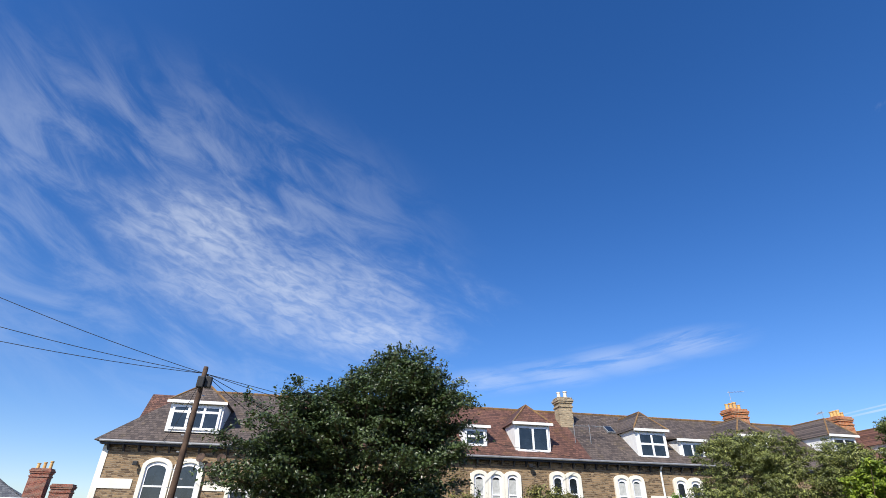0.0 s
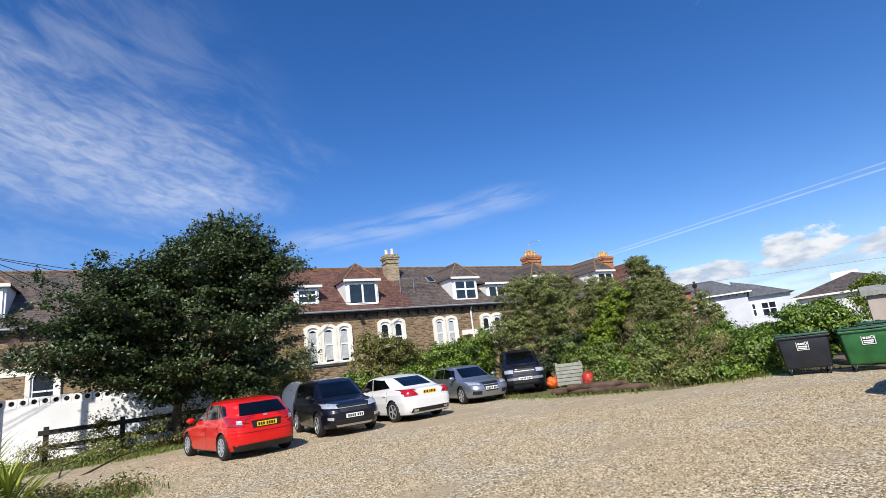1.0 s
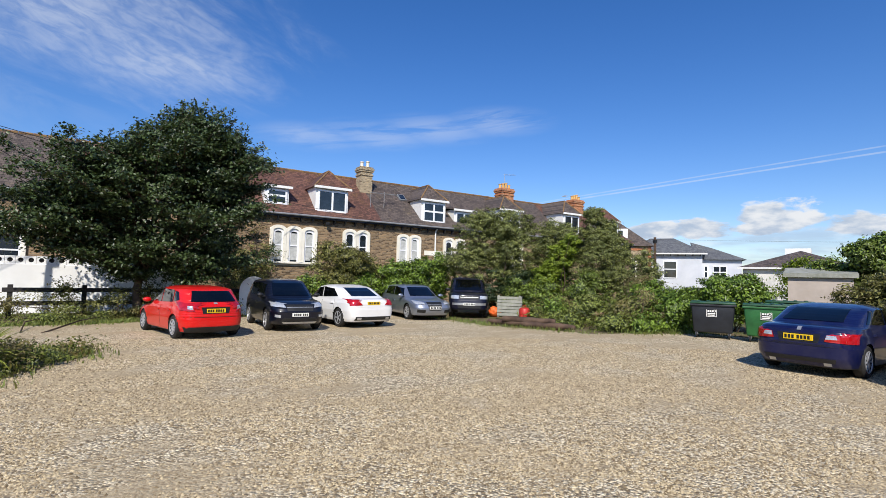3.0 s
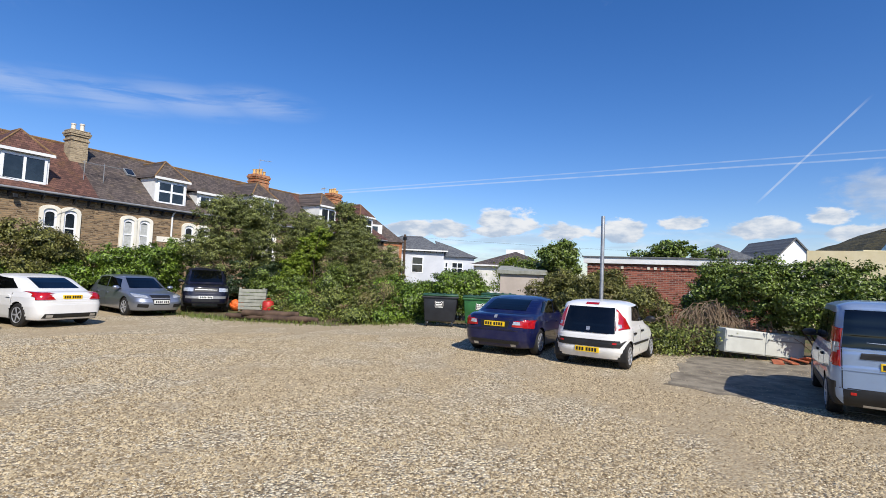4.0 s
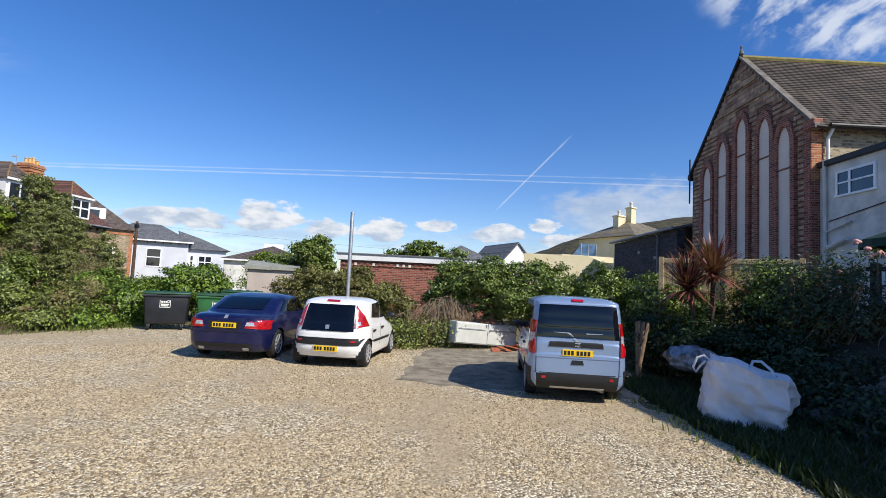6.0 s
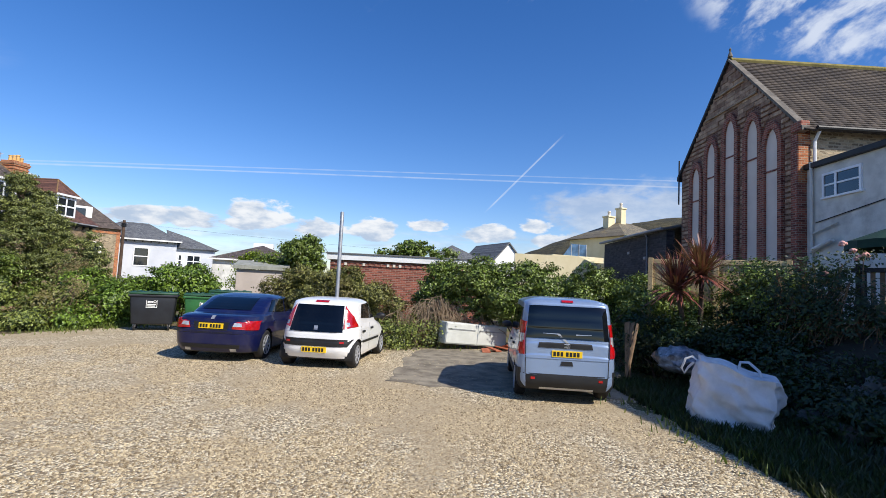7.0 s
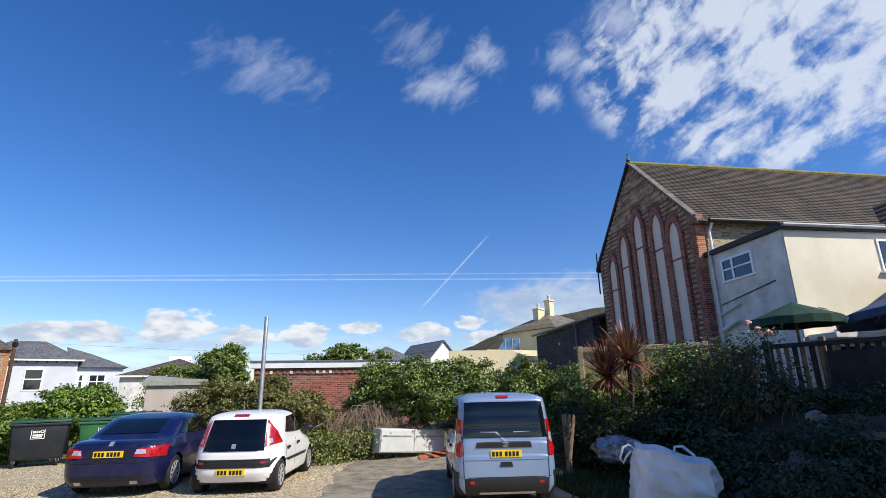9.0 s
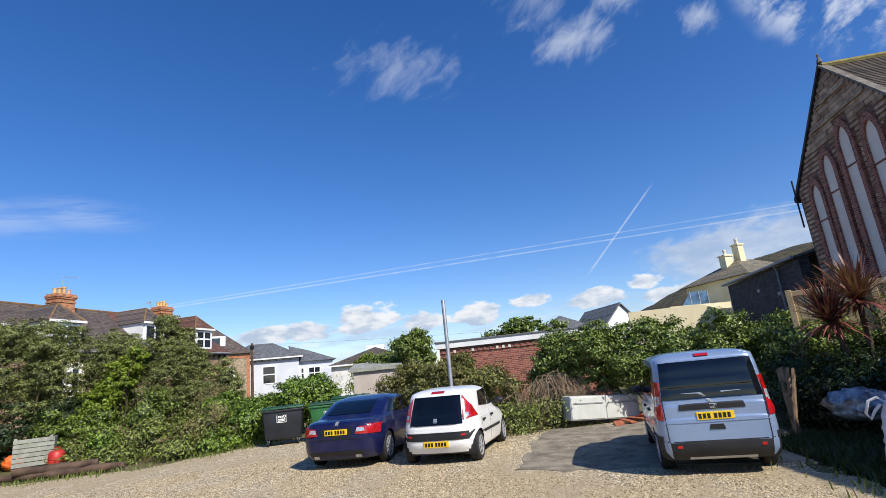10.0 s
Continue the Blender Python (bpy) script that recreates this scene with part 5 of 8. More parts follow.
aerial(TERRACE @ pose(6.05, 0.9, 5.9, 0, 0, 10), 8, "grey television aerial on the lower roof slope")
aerial(TERRACE @ pose(7.0, 0.9, 5.9, 0, 0, 4), 11, "grey television aerial on the lower roof slope")
aerial(TERRACE @ pose(19.2, 3.5, 9.2, 0, 0, -30), 9, "grey television aerial on a chimney")
aerial(TERRACE @ pose(26.5, 3.6, 8.3, 0, 0, 60), 9, "grey television aerial on the ridge")
t = thing("roof_vent", "small grey skylight in the slate roof", "skylight", TERRACE @ pose(8.9, roof_y(7.15) - 0.03, 7.15, 39, 0, 0))
part("frame", block(-0.25, 0.25, -0.35, 0.35, 0.0, 0.1, 0.01), M["pipe_grey"], t)
part("pane", block(-0.2, 0.2, -0.3, 0.3, 0.1, 0.11), M["pane"], t)
for u, z in ((2.85, 4.75), (-15.9, 4.2)):
    t = thing("wall_lamp", "small dark lamp fixed under the eaves", "lamp", TERRACE @ pose(u, -0.1, z))
    part("arm", block(-0.03, 0.03, -0.12, 0.1, 0.0, 0.05), M["black"], t)
    part("head", block(-0.1, 0.1, -0.26, -0.1, -0.12, 0.06, 0.02), M["black"], t)
# houses beyond the end house
hip_house("far_house", "grey slate-roofed house beyond the terrace", -20.6, 49, 12, 7, 8, 3.0, 5.2, M["old_white"], M["slate_far"])
t = thing("brick_chimney", "red brick chimney stack with clay pots", "chimney", pose(-16.9, 48.0, 0))
chimney(t, 0, 0, 1.2, 0.8, 2.0, 5.5, 3, M["brick_red"])
chimney(t, 1.7, 0, 1.3, 0.8, 2.0, 4.5, 0, M["brick_red"])


def hillside():
    """The headland on the skyline, far off."""
    bm = bmesh.new()
    cols, rows = 60, 8
    grid = []
    for i in range(cols + 1):
        az = radians(-4 - 46 * i / cols)
        f = i / cols
        top = float(np.interp(f, [0, 0.08, 0.16, 0.3, 0.47, 0.7, 1.0], [0, 40, 96, 140, 172, 190, 200])) + 5 * noise.noise(Vector((f * 9, 0, 0)))
        col = []
        for j in range(rows + 1):
            g = j / rows
            r = 700 + 500 * g
            z = top * math.sin(g * math.pi / 2) - 3 + 5 * noise.noise(Vector((f * 25, g * 9, 3))) * g
            col.append(bm.verts.new((r * math.cos(az), r * math.sin(az), z)))
        grid.append(col)
    for i in range(cols):
        for j in range(rows):
            bm.faces.new((grid[i][j], grid[i + 1][j], grid[i + 1][j + 1], grid[i][j + 1]))
    solo("backdrop", bm, M["hill"], "brown-green headland rising behind the town", "hill", kind="structure", smooth=80)


hillside()
# unseen house form added behind the viewer to throw shade over the planted bank
hip_house("shade_caster", "plain house form, out of view, added to shade the planted bank", -2.3, -16.0, 8, 19, 7.5, 7.2, 8.6, M["old_white"], M["slate"])


# ---- street furniture and walls ----
solo("steel_post", lathe(bmesh.new(), [(0.055, 0), (0.055, 3.8), (0.05, 3.82)], 14, pose(15.85, 0.93, 0)), M["steel"], "bare galvanised steel post", "post", smooth=40)
t = thing("telegraph_pole", "dark creosoted wooden telegraph pole with junction box", "pole", pose(-3.15, 20.4, 0, 0, 1.2, 0))
part("shaft", lathe(bmesh.new(), [(0.115, -0.1), (0.11, 2.0), (0.085, 6.7), (0.07, 6.75)], 14), M["wood_pole"], t, smooth=40)
part("junction_box", block(-0.14, 0.1, -0.26, -0.09, 5.95, 6.35, 0.03), M["black"], t)
part("junction_box", block(0.09, 0.32, -0.12, 0.12, 6.0, 6.4, 0.03), M["black"], t)
bm = bmesh.new()
for i in range(14):
    box(bm, 0.11 if i % 2 else -0.2, 0.2 if i % 2 else -0.11, -0.015, 0.015, 2.2 + i * 0.27, 2.23 + i * 0.27)
part("climbing_iron", bm, M["steel"], t)


def cable(a, b, sag, r=0.012):
    a, b = Vector(a), Vector(b)
    return tube(bmesh.new(), [a.lerp(b, i / 16) - Vector((0, 0, sag * 4 * (i / 16) * (1 - i / 16))) for i in range(17)], r, r, 4)


top = (-3.0, 20.4, 6.5)
for a in ((-15.1, 16.4, 9.7), (-14.6, 16.7, 7.95), (-14.3, 16.85, 7.1)):
    solo("overhead_cable", cable(top, a, 0.3), M["black"], "thin black overhead telephone cable", "cable", group="telephone cables")
for u in (-8.5, -5.5, 1.5, 6.0, -15.0):
    solo("overhead_cable", cable(top, TERRACE @ Vector((u, -0.3, 5.15)), 0.25), M["black"], "thin black overhead telephone cable", "cable", group="telephone cables")
t = thing("telegraph_pole", "slim dark telegraph pole by the far houses", "pole", pose(43.8, 24.0, 0), "")
part("shaft", lathe(bmesh.new(), [(0.15, 0), (0.11, 6.0)], 10), M["wood_pole"], t)
part("cross_arm", block(-0.14, 0.14, -0.14, 0.14, 5.45, 5.75, 0.02), M["black"], t)
for a in ((90, -40, 7.5), (36, 60, 6)):
    solo("overhead_cable", cable((43.8, 24.0, 5.8), a, 0.8, 0.01), M["black"], "thin black overhead telephone cable", "cable", group="telephone cables")

t = thing("boundary_wall", "tall white rendered garden wall with pierced blocks on top", "wall", pose(-2.6, 23.6, -0.25, 0, 0, -3))
part("wall", block(-9, 0.0, 0, 0.22, -0.1, 2.75, 0.02), M["white"], t)
part("wall", block(0.0, 7.6, 0.3, 0.5, -0.1, 2.1, 0.02), M["white"], t)
for i in range(18):
    x = 0.1 + i * 0.31
    o = [(a + x, b + 2.1) for a, b in ((-0.15, 0), (0, 0), (0.15, 0), (0.15, 0.15), (0.15, 0.3), (0, 0.3), (-0.15, 0.3), (-0.15, 0.15))]
    q = [(0.09 * math.cos(k) + x, 2.25 + 0.09 * math.sin(k)) for k in [math.radians(225 + 45 * j) for j in range(8)]]
    part("pierced_block", ring(bmesh.new(), o, q, 0.32, 0.46), M["white"], t)
part("block_backing", block(0.0, 5.7, 0.47, 0.49, 2.1, 2.4), M["dark_stone"], t)
t = thing("rail_fence", "dark stained two-rail timber fence", "fence", pose(-1.0, 20.9, 0, 0, 0, 2))
for i in range(5):
    part("post", block(i * 2.0 - 0.07, i * 2.0 + 0.07, -0.06, 0.06, 0, 1.15, 0.01), M["dark_rail"], t)
for z in (0.45, 0.9):
    part("rail", block(-0.2, 8.2, -0.1, -0.06, z, z + 0.15, 0.01), M["dark_rail"], t)


# ---- trees, shrubs and hedges ----
def big_tree():
    """A wide crown of flat leafy sprays in tiers, each on a limb of its own; the tips lean to one side."""
    rng = np.random.default_rng(11)
    base = np.array((3.3, 20.2, 0.0))
    zz = (1.3, 2.2, 3.2, 4.5, 5.8, 6.6, 7.1, 7.8)
    left = (1.0, 3.6, 5.4, 5.2, 4.2, 2.5, 0.7, -0.4)
    right = (2.2, 3.4, 3.8, 3.9, 4.0, 3.8, 3.2, 1.9)
    limbs, pts, nrm = bmesh.new(), [], []
    for i in range(265):
        # where the spray ends: heights spread over the crown, more of them at the rim
        z = (1.7 + 0.42 * round(rng.uniform(0, 14.4)) + rng.normal() * 0.08) if i > 26 else rng.uniform(6.2, 7.9)
        a = rng.uniform(0, math.tau)
        lo, hi = float(np.interp(z, zz, left)), float(np.interp(z, zz, right))
        mid, half = (hi - lo) / 2, (hi + lo) / 2
        f = rng.uniform(0.62, 1.1) * (1.0 if i % 3 else 0.8)
        tip = Vector((mid + half * f * math.cos(a), 0.62 * half * f * math.sin(a), z + rng.normal() * 0.1))
        rise = float(np.interp(z, (1.5, 4.5, 8.0), (0.15, 0.5, 1.5)))
        foot = Vector((0.55 if tip.x > 0 else -0.5, 0.0, min(5.6, max(1.3, z - rise - 0.25 * (tip - Vector((0, 0, tip.z))).length))))
        knee = foot.lerp(tip, 0.55) + Vector((0, 0, 0.12 - 0.1 * rise + 0.1 * rng.normal()))
        tube(limbs, [foot, knee, tip], 0.045, 0.01, 4)
        # leaf fans along the outer half of the limb
        along = (tip - knee).normalized()
        side = along.cross(Vector((0, 0, 1))).normalized()
        reach = (tip - foot).length
        count = 5 + int(reach * 1.5)
        for k in range(count):
            g = 0.4 + 0.64 * (k + rng.random()) / count
            c = (foot.lerp(knee, g / 0.55) if g < 0.55 else knee.lerp(tip, (g - 0.55) / 0.45)) + side * rng.normal() * 0.26 * (1.25 - 0.6 * g) + Vector((0, 0, rng.normal() * 0.05))
            m = int(rng.integers(34, 62))
            wide = 0.25 * (1.25 - 0.4 * g)
            off = rng.normal(size=(m, 3)) * (wide, wide, 0.05)
            off[:, 2] -= 0.35 * (off[:, 0] ** 2 + off[:, 1] ** 2)
            pts.append(np.array(c) + off)
            nrm.append(np.array((0, 0, 1.0)) + rng.normal(size=(m, 3)) * 0.55 + off * (0.8, 0.8, 0) + np.array((-0.1, -0.25, 0)))
        # a thin leafy shoot turned up at the end
        if rng.random() < 0.55:
            end = tip + Vector((0.16 + rng.normal() * 0.12, rng.normal() * 0.1, rng.uniform(0.15, 0.5))) * (1.5 if z > 6.5 else 0.8)
            tube(limbs, [tip, end], 0.01, 0.004, 3)
            m = 22
            w = rng.random(m)[:, None]
            pts.append(np.array(tip) * (1 - w) + np.array(end) * w + rng.normal(size=(m, 3)) * 0.055)
            nrm.append(rng.normal(size=(m, 3)))
    # the dark inside of the crown
    blobs = [(0.2, 0, 3.9, 2.6, 1.7, 1.9), (-2.0, 0, 3.4, 2.2, 1.5, 1.3), (1.5, 0, 5.2, 1.8, 1.5, 1.7), (-0.4, 0, 5.2, 1.7, 1.3, 1.1), (0.9, 0, 2.6, 2.6, 1.4, 0.9), (2.6, 0, 4.2, 1.2, 1.2, 1.6)]
    p, q, _ = clump_points(blobs, 22000, rng, 0.3, 200, 0.9)
    pts.append(p)
    nrm.append(q)
    t = thing("broadleaf_tree", "large dark green broadleaf tree with two trunks", "tree", Matrix.Translation(base))
    part("crown", leaf_mesh("crown", np.concatenate(pts), np.concatenate(nrm), 0.125, rng, 0.62), M["leaf_tree"], t)
    for x, r, line in ((-0.7, 0.17, ((-0.8, 0, 1.0), (-0.6, 0.1, 2.2), (-0.3, 0, 4.2))), (0.7, 0.2, ((0.75, 0.1, 1.0), (0.5, 0, 2.4), (0.4, 0, 5.6)))):
        part("trunk", tube(bmesh.new(), [(x, 0, -0.1)] + list(line), r, 0.07, 9), M["bark"], t, smooth=60)
    part("limb", limbs, M["bark"], t, smooth=60)


big_tree()
shrub("creeper", "ivy creeper climbing the stone wall", [(8.6, 26.6, 2.4, 0.9, 0.3, 1.9), (7.6, 26.4, 1.6, 1.2, 0.4, 1.3)], 9000, 0.1, M["leaf_olive"], 21, 0.25)
shrub("hazel_bush", "loose olive-green bush in front of the terrace", [(10.4, 20.4, 1.9, 2.0, 1.2, 1.5), (11.6, 20.6, 1.5, 1.6, 1.1, 1.3), (9.3, 20.4, 0.9, 0.9, 0.9, 0.9)], 40000, 0.1, M["leaf_olive"], 22, 0.26, lobes=10)
shrub("laurel_hedge", "glossy green hedge behind the parked cars", [(9.2, 19.9, 0.9, 1.4, 0.8, 0.95), (11.3, 19.8, 1.0, 1.6, 0.8, 1.0), (13.4, 19.8, 1.5, 1.7, 1.0, 1.4), (15.2, 19.9, 1.7, 1.5, 1.0, 1.5)], 56000, 0.12, M["leaf_laurel"], 23, 0.26, lobes=10)
shrub("pine_tree", "broad grey-green evergreen with dense upswept branches", [(17.5, 17.8, 3.4, 2.7, 1.9, 1.9), (16.6, 18.4, 2.3, 1.4, 1.3, 1.6), (19.2, 17.2, 3.2, 1.9, 1.7, 2.0), (18.0, 17.7, 4.5, 1.8, 1.5, 0.95), (20.4, 16.2, 3.2, 1.7, 1.5, 1.9), (19.9, 15.3, 3.5, 1.4, 1.2, 1.2), (18.9, 17.0, 1.5, 2.2, 1.0, 1.2)], 135000, 0.092, M["leaf_pine"], 24, 0.19, per=90, slim=0.34, category="tree", stem_r=0.05, lobes=12)
shrub("holly_bush", "yellow-green bush among darker evergreens", [(19.0, 14.7, 2.7, 0.8, 0.7, 0.9), (18.6, 15.1, 1.7, 1.0, 0.8, 1.0), (19.4, 14.3, 3.5, 0.5, 0.5, 0.6)], 17000, 0.11, M["leaf_yellow"], 25, 0.2, lobes=9)
shrub("conifer", "tall grey-green conifer with feathery crown", [(20.5, 13.4, 2.7, 1.5, 1.4, 2.3), (20.4, 13.6, 4.4, 0.8, 0.8, 1.0), (21.2, 12.1, 2.0, 1.3, 1.2, 1.5), (20.7, 13.3, 3.6, 1.15, 1.1, 1.2)], 85000, 0.09, M["leaf_pine"], 26, 0.17, per=90, slim=0.34, category="tree", stem_r=0.05, lobes=12)
# dark filler leaves added where only deep shade lies under the pine
shrub("understory_filler", "dark leafy filler added for the shade under the evergreens", [(17.2, 17.0, 1.2, 1.3, 0.9, 1.3), (18.6, 16.2, 1.3, 1.3, 0.9, 1.4), (19.6, 15.4, 1.4, 1.2, 0.9, 1.4)], 26000, 0.1, M["leaf_shade"], 47, 0.24, lobes=8)
shrub("elder_thicket", "mid-green elder thicket under the conifers", [(18.6, 14.6, 1.0, 1.3, 1.0, 1.1), (19.2, 13.0, 1.2, 1.2, 1.0, 1.2), (17.4, 15.6, 0.9, 1.0, 0.9, 1.0)], 22000, 0.1, M["leaf_hedge"], 41, 0.24, lobes=8)
shrub("bramble_thicket", "tangled bramble and weeds along the yard edge", [(16.4, 13.4, 0.35, 0.9, 0.6, 0.4), (17.4, 11.9, 0.5, 1.0, 0.9, 0.6), (18.0, 10.4, 0.55, 0.9, 0.8, 0.6), (15.7, 11.9, 0.2, 0.6, 0.8, 0.3), (16.4, 10.0, 0.22, 0.7, 0.5, 0.3)], 26000, 0.1, M["leaf_bramble"], 27, 0.2)
shrub("nettle_patch", "fresh green nettles at the yard edge", [(18.6, 8.7, 0.7, 0.9, 0.7, 0.8), (17.2, 9.0, 0.3, 0.7, 0.5, 0.4), (16.2, 12.6, 0.45, 0.5, 0.5, 0.5), (18.9, 10.0, 1.0, 0.8, 0.7, 0.8)], 20000, 0.1, M["leaf_laurel"], 44, 0.18)
shrub("dry_weeds", "straw-brown dry weeds among the brambles", [(17.9, 9.6, 0.8, 0.7, 0.6, 0.7), (19.5, 10.6, 1.2, 0.7, 0.6, 0.8), (16.9, 12.6, 0.7, 0.5, 0.4, 0.5)], 4000, 0.12, M["leaf_straw"], 45, 0.2, slim=0.15, stems=120, stem_mat=M["twig"], stem_r=0.012)
shrub("elder_bush", "green elder bush behind the brambles", [(20.2, 11.0, 0.7, 1.4, 1.2, 0.8), (20.6, 9.6, 0.7, 1.2, 1.0, 0.7)], 15000, 0.1, M["leaf_hedge"], 28, 0.28)
shrub("laurel_bush", "rounded bright green laurel behind the bins", [(21.2, 7.9, 1.25, 1.4, 1.6, 1.0), (20.9, 9.0, 0.9, 1.0, 1.0, 0.8)], 34000, 0.12, M["leaf_laurel"], 29, 0.24, lobes=12)
shrub("tamarisk_bush", "olive feathery bush behind the small white car", [(17.9, 2.6, 1.3, 1.2, 1.2, 1.15), (18.1, 1.2, 1.3, 1.2, 1.3, 1.1), (17.8, -0.2, 1.0, 1.0, 1.0, 0.9)], 52000, 0.1, M["leaf_olive"], 30, 0.22, slim=0.35, lobes=10)
shrub("sapling", "small dark green tree beside the sheds", [(26.0, 4.6, 2.6, 1.2, 1.2, 1.2), (26.4, 5.8, 2.0, 1.2, 1.2, 1.1), (26.0, 4.3, 3.4, 0.6, 0.6, 0.8)], 26000, 0.14, M["leaf_hedge"], 31, 0.28, category="tree", lobes=10)
shrub("privet_bush", "yellow-green bush by the far roofs", [(29.0, 7.6, 2.0, 1.2, 1.6, 1.3)], 5000, 0.14, M["leaf_yellow"], 32, 0.3)
hedge = [(17.9, -2.0, 1.7, 0.9, 0.9, 1.35), (17.3, -3.2, 1.6, 1.1, 1.2, 1.3), (16.9, -4.3, 1.55, 1.1, 1.2, 1.25), (16.6, -5.4, 1.5, 1.1, 1.2, 1.25), (16.1, -6.4, 1.45, 1.1, 1.2, 1.25), (15.4, -7.4, 1.35, 1.1, 1.1, 1.25), (14.3, -8.0, 1.25, 1.1, 1.0, 1.15)]
shrub("mixed_hedge", "dense mixed green hedge along the concrete slab", hedge, 130000, 0.088, M["leaf_hedge"], 33, 0.22, category="hedge", lobes=11)
shrub("weeds", "low green weeds at the foot of the hedge", [(15.9, -0.5, 0.3, 0.6, 0.8, 0.4), (16.4, -1.4, 0.4, 0.5, 0.8, 0.5)], 5000, 0.08, M["leaf_bramble"], 34, 0.2)
shrub("far_tree", "rounded dark green trees beyond the garage", [(46, -0.6, 4.0, 2.2, 2.6, 2.0), (47, -3.0, 3.6, 2.0, 2.0, 1.7), (46, 1.6, 3.4, 2.0, 1.8, 1.6)], 12000, 0.28, M["leaf_hedge"], 35, 0.5, category="tree", lobes=10)


def bank_height(x, y):
    """The planted bank rises from the yard to the patio behind it."""
    edge = -7.2 + 0.12 * (x - 9)
    f = min(1.0, max(0.0, (edge - y) / 2.6))
    return 1.25 * f * f * (3 - 2 * f)


def bank():
    bm = bmesh.new()
    nx, ny = 36, 22
    g = [[bm.verts.new((6.0 + 10.3 * i / nx, -6.9 - 6.6 * j / ny, bank_height(6.0 + 10.3 * i / nx, -6.9 - 6.6 * j / ny) + 0.07 * noise.noise(Vector((i * 0.5, j * 0.5, 2))) + 0.0)) for j in range(ny + 1)] for i in range(nx + 1)]
    for i in range(nx):
        for j in range(ny):
            bm.faces.new((g[i][j], g[i + 1][j], g[i + 1][j + 1], g[i][j + 1]))
    solo("planted_bank", bm, M["shaded_soil"], "earth bank rising to the patio", "bank", kind="structure", smooth=60)


bank()
shrub("fence_shrub", "leafy shrub in front of the pale fence", [(12.3, -8.9, 1.9, 0.7, 0.6, 0.6), (11.7, -9.0, 1.6, 0.7, 0.6, 0.7)], 10000, 0.09, M["leaf_hedge"], 46, 0.2, base=(12.0, -8.9, 0.9))
# plants of the bank wear the leaf colour with shade painted in
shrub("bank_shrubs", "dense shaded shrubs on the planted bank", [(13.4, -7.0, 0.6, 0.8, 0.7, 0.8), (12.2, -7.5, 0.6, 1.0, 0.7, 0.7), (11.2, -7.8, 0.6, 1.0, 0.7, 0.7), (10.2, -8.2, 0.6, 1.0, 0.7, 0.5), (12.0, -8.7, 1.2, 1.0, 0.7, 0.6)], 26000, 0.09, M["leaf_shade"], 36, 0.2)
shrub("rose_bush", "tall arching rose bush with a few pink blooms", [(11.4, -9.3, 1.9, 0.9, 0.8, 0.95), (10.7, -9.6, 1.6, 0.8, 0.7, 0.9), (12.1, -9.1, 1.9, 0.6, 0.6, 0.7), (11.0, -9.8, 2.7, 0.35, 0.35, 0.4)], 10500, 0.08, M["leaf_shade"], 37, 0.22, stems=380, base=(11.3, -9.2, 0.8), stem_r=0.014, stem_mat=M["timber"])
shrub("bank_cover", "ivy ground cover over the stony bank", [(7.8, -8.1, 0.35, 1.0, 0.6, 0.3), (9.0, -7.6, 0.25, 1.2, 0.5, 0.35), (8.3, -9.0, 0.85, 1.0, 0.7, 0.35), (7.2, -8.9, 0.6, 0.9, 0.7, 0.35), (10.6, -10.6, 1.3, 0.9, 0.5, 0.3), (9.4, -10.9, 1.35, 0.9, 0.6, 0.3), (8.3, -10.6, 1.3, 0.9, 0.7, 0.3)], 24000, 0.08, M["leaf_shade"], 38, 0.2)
rr = random.Random(8)
for i, (x, y, z) in enumerate(((10.97, -9.75, 3.02), (10.87, -9.87, 2.87), (10.82, -9.92, 2.74), (11.1, -9.5, 2.43), (10.98, -9.72, 1.85), (10.75, -10.0, 2.8))):
    bm = bmesh.new()
    for k in range(14):
        a, e = rr.uniform(0, math.tau), rr.uniform(-0.3, 1.3)
        d = Vector((math.cos(a) * math.cos(e), math.sin(a) * math.cos(e), math.sin(e)))
        bmesh.ops.create_icosphere(bm, subdivisions=1, radius=0.035, matrix=Matrix.Translation(d * 0.05))
    solo("rose_bloom", bm, M["rose"], "pale pink rose bloom on the tall bush", "rose", pose(x, y, z), "rose blooms", smooth=80)
for i in range(52):
    x, y = (rr.uniform(6.3, 9.3), rr.uniform(-9.4, -7.4)) if i < 46 else (rr.uniform(-2.0, -0.5), rr.uniform(9.1, 9.5))
    bm = bmesh.new()
    bmesh.ops.create_icosphere(bm, subdivisions=2, radius=1)
    sc = Vector((rr.uniform(0.1, 0.24), rr.uniform(0.1, 0.2), rr.uniform(0.07, 0.14)))
    for v in bm.verts:
        v.co = Vector((v.co.x * sc.x, v.co.y * sc.y, v.co.z * sc.z)) * (1 + 0.35 * noise.noise(v.co * 1.7 + Vector((i, 0, 0))))
    solo("rubble_stone", bm, M["rubble"], "rough grey stone lying on the earth", "stone", pose(x, y, bank_height(x, y) + (0.06 if y < 0 else 0.02), 0, 0, rr.uniform(0, 360)), "loose edging stones", smooth=35)


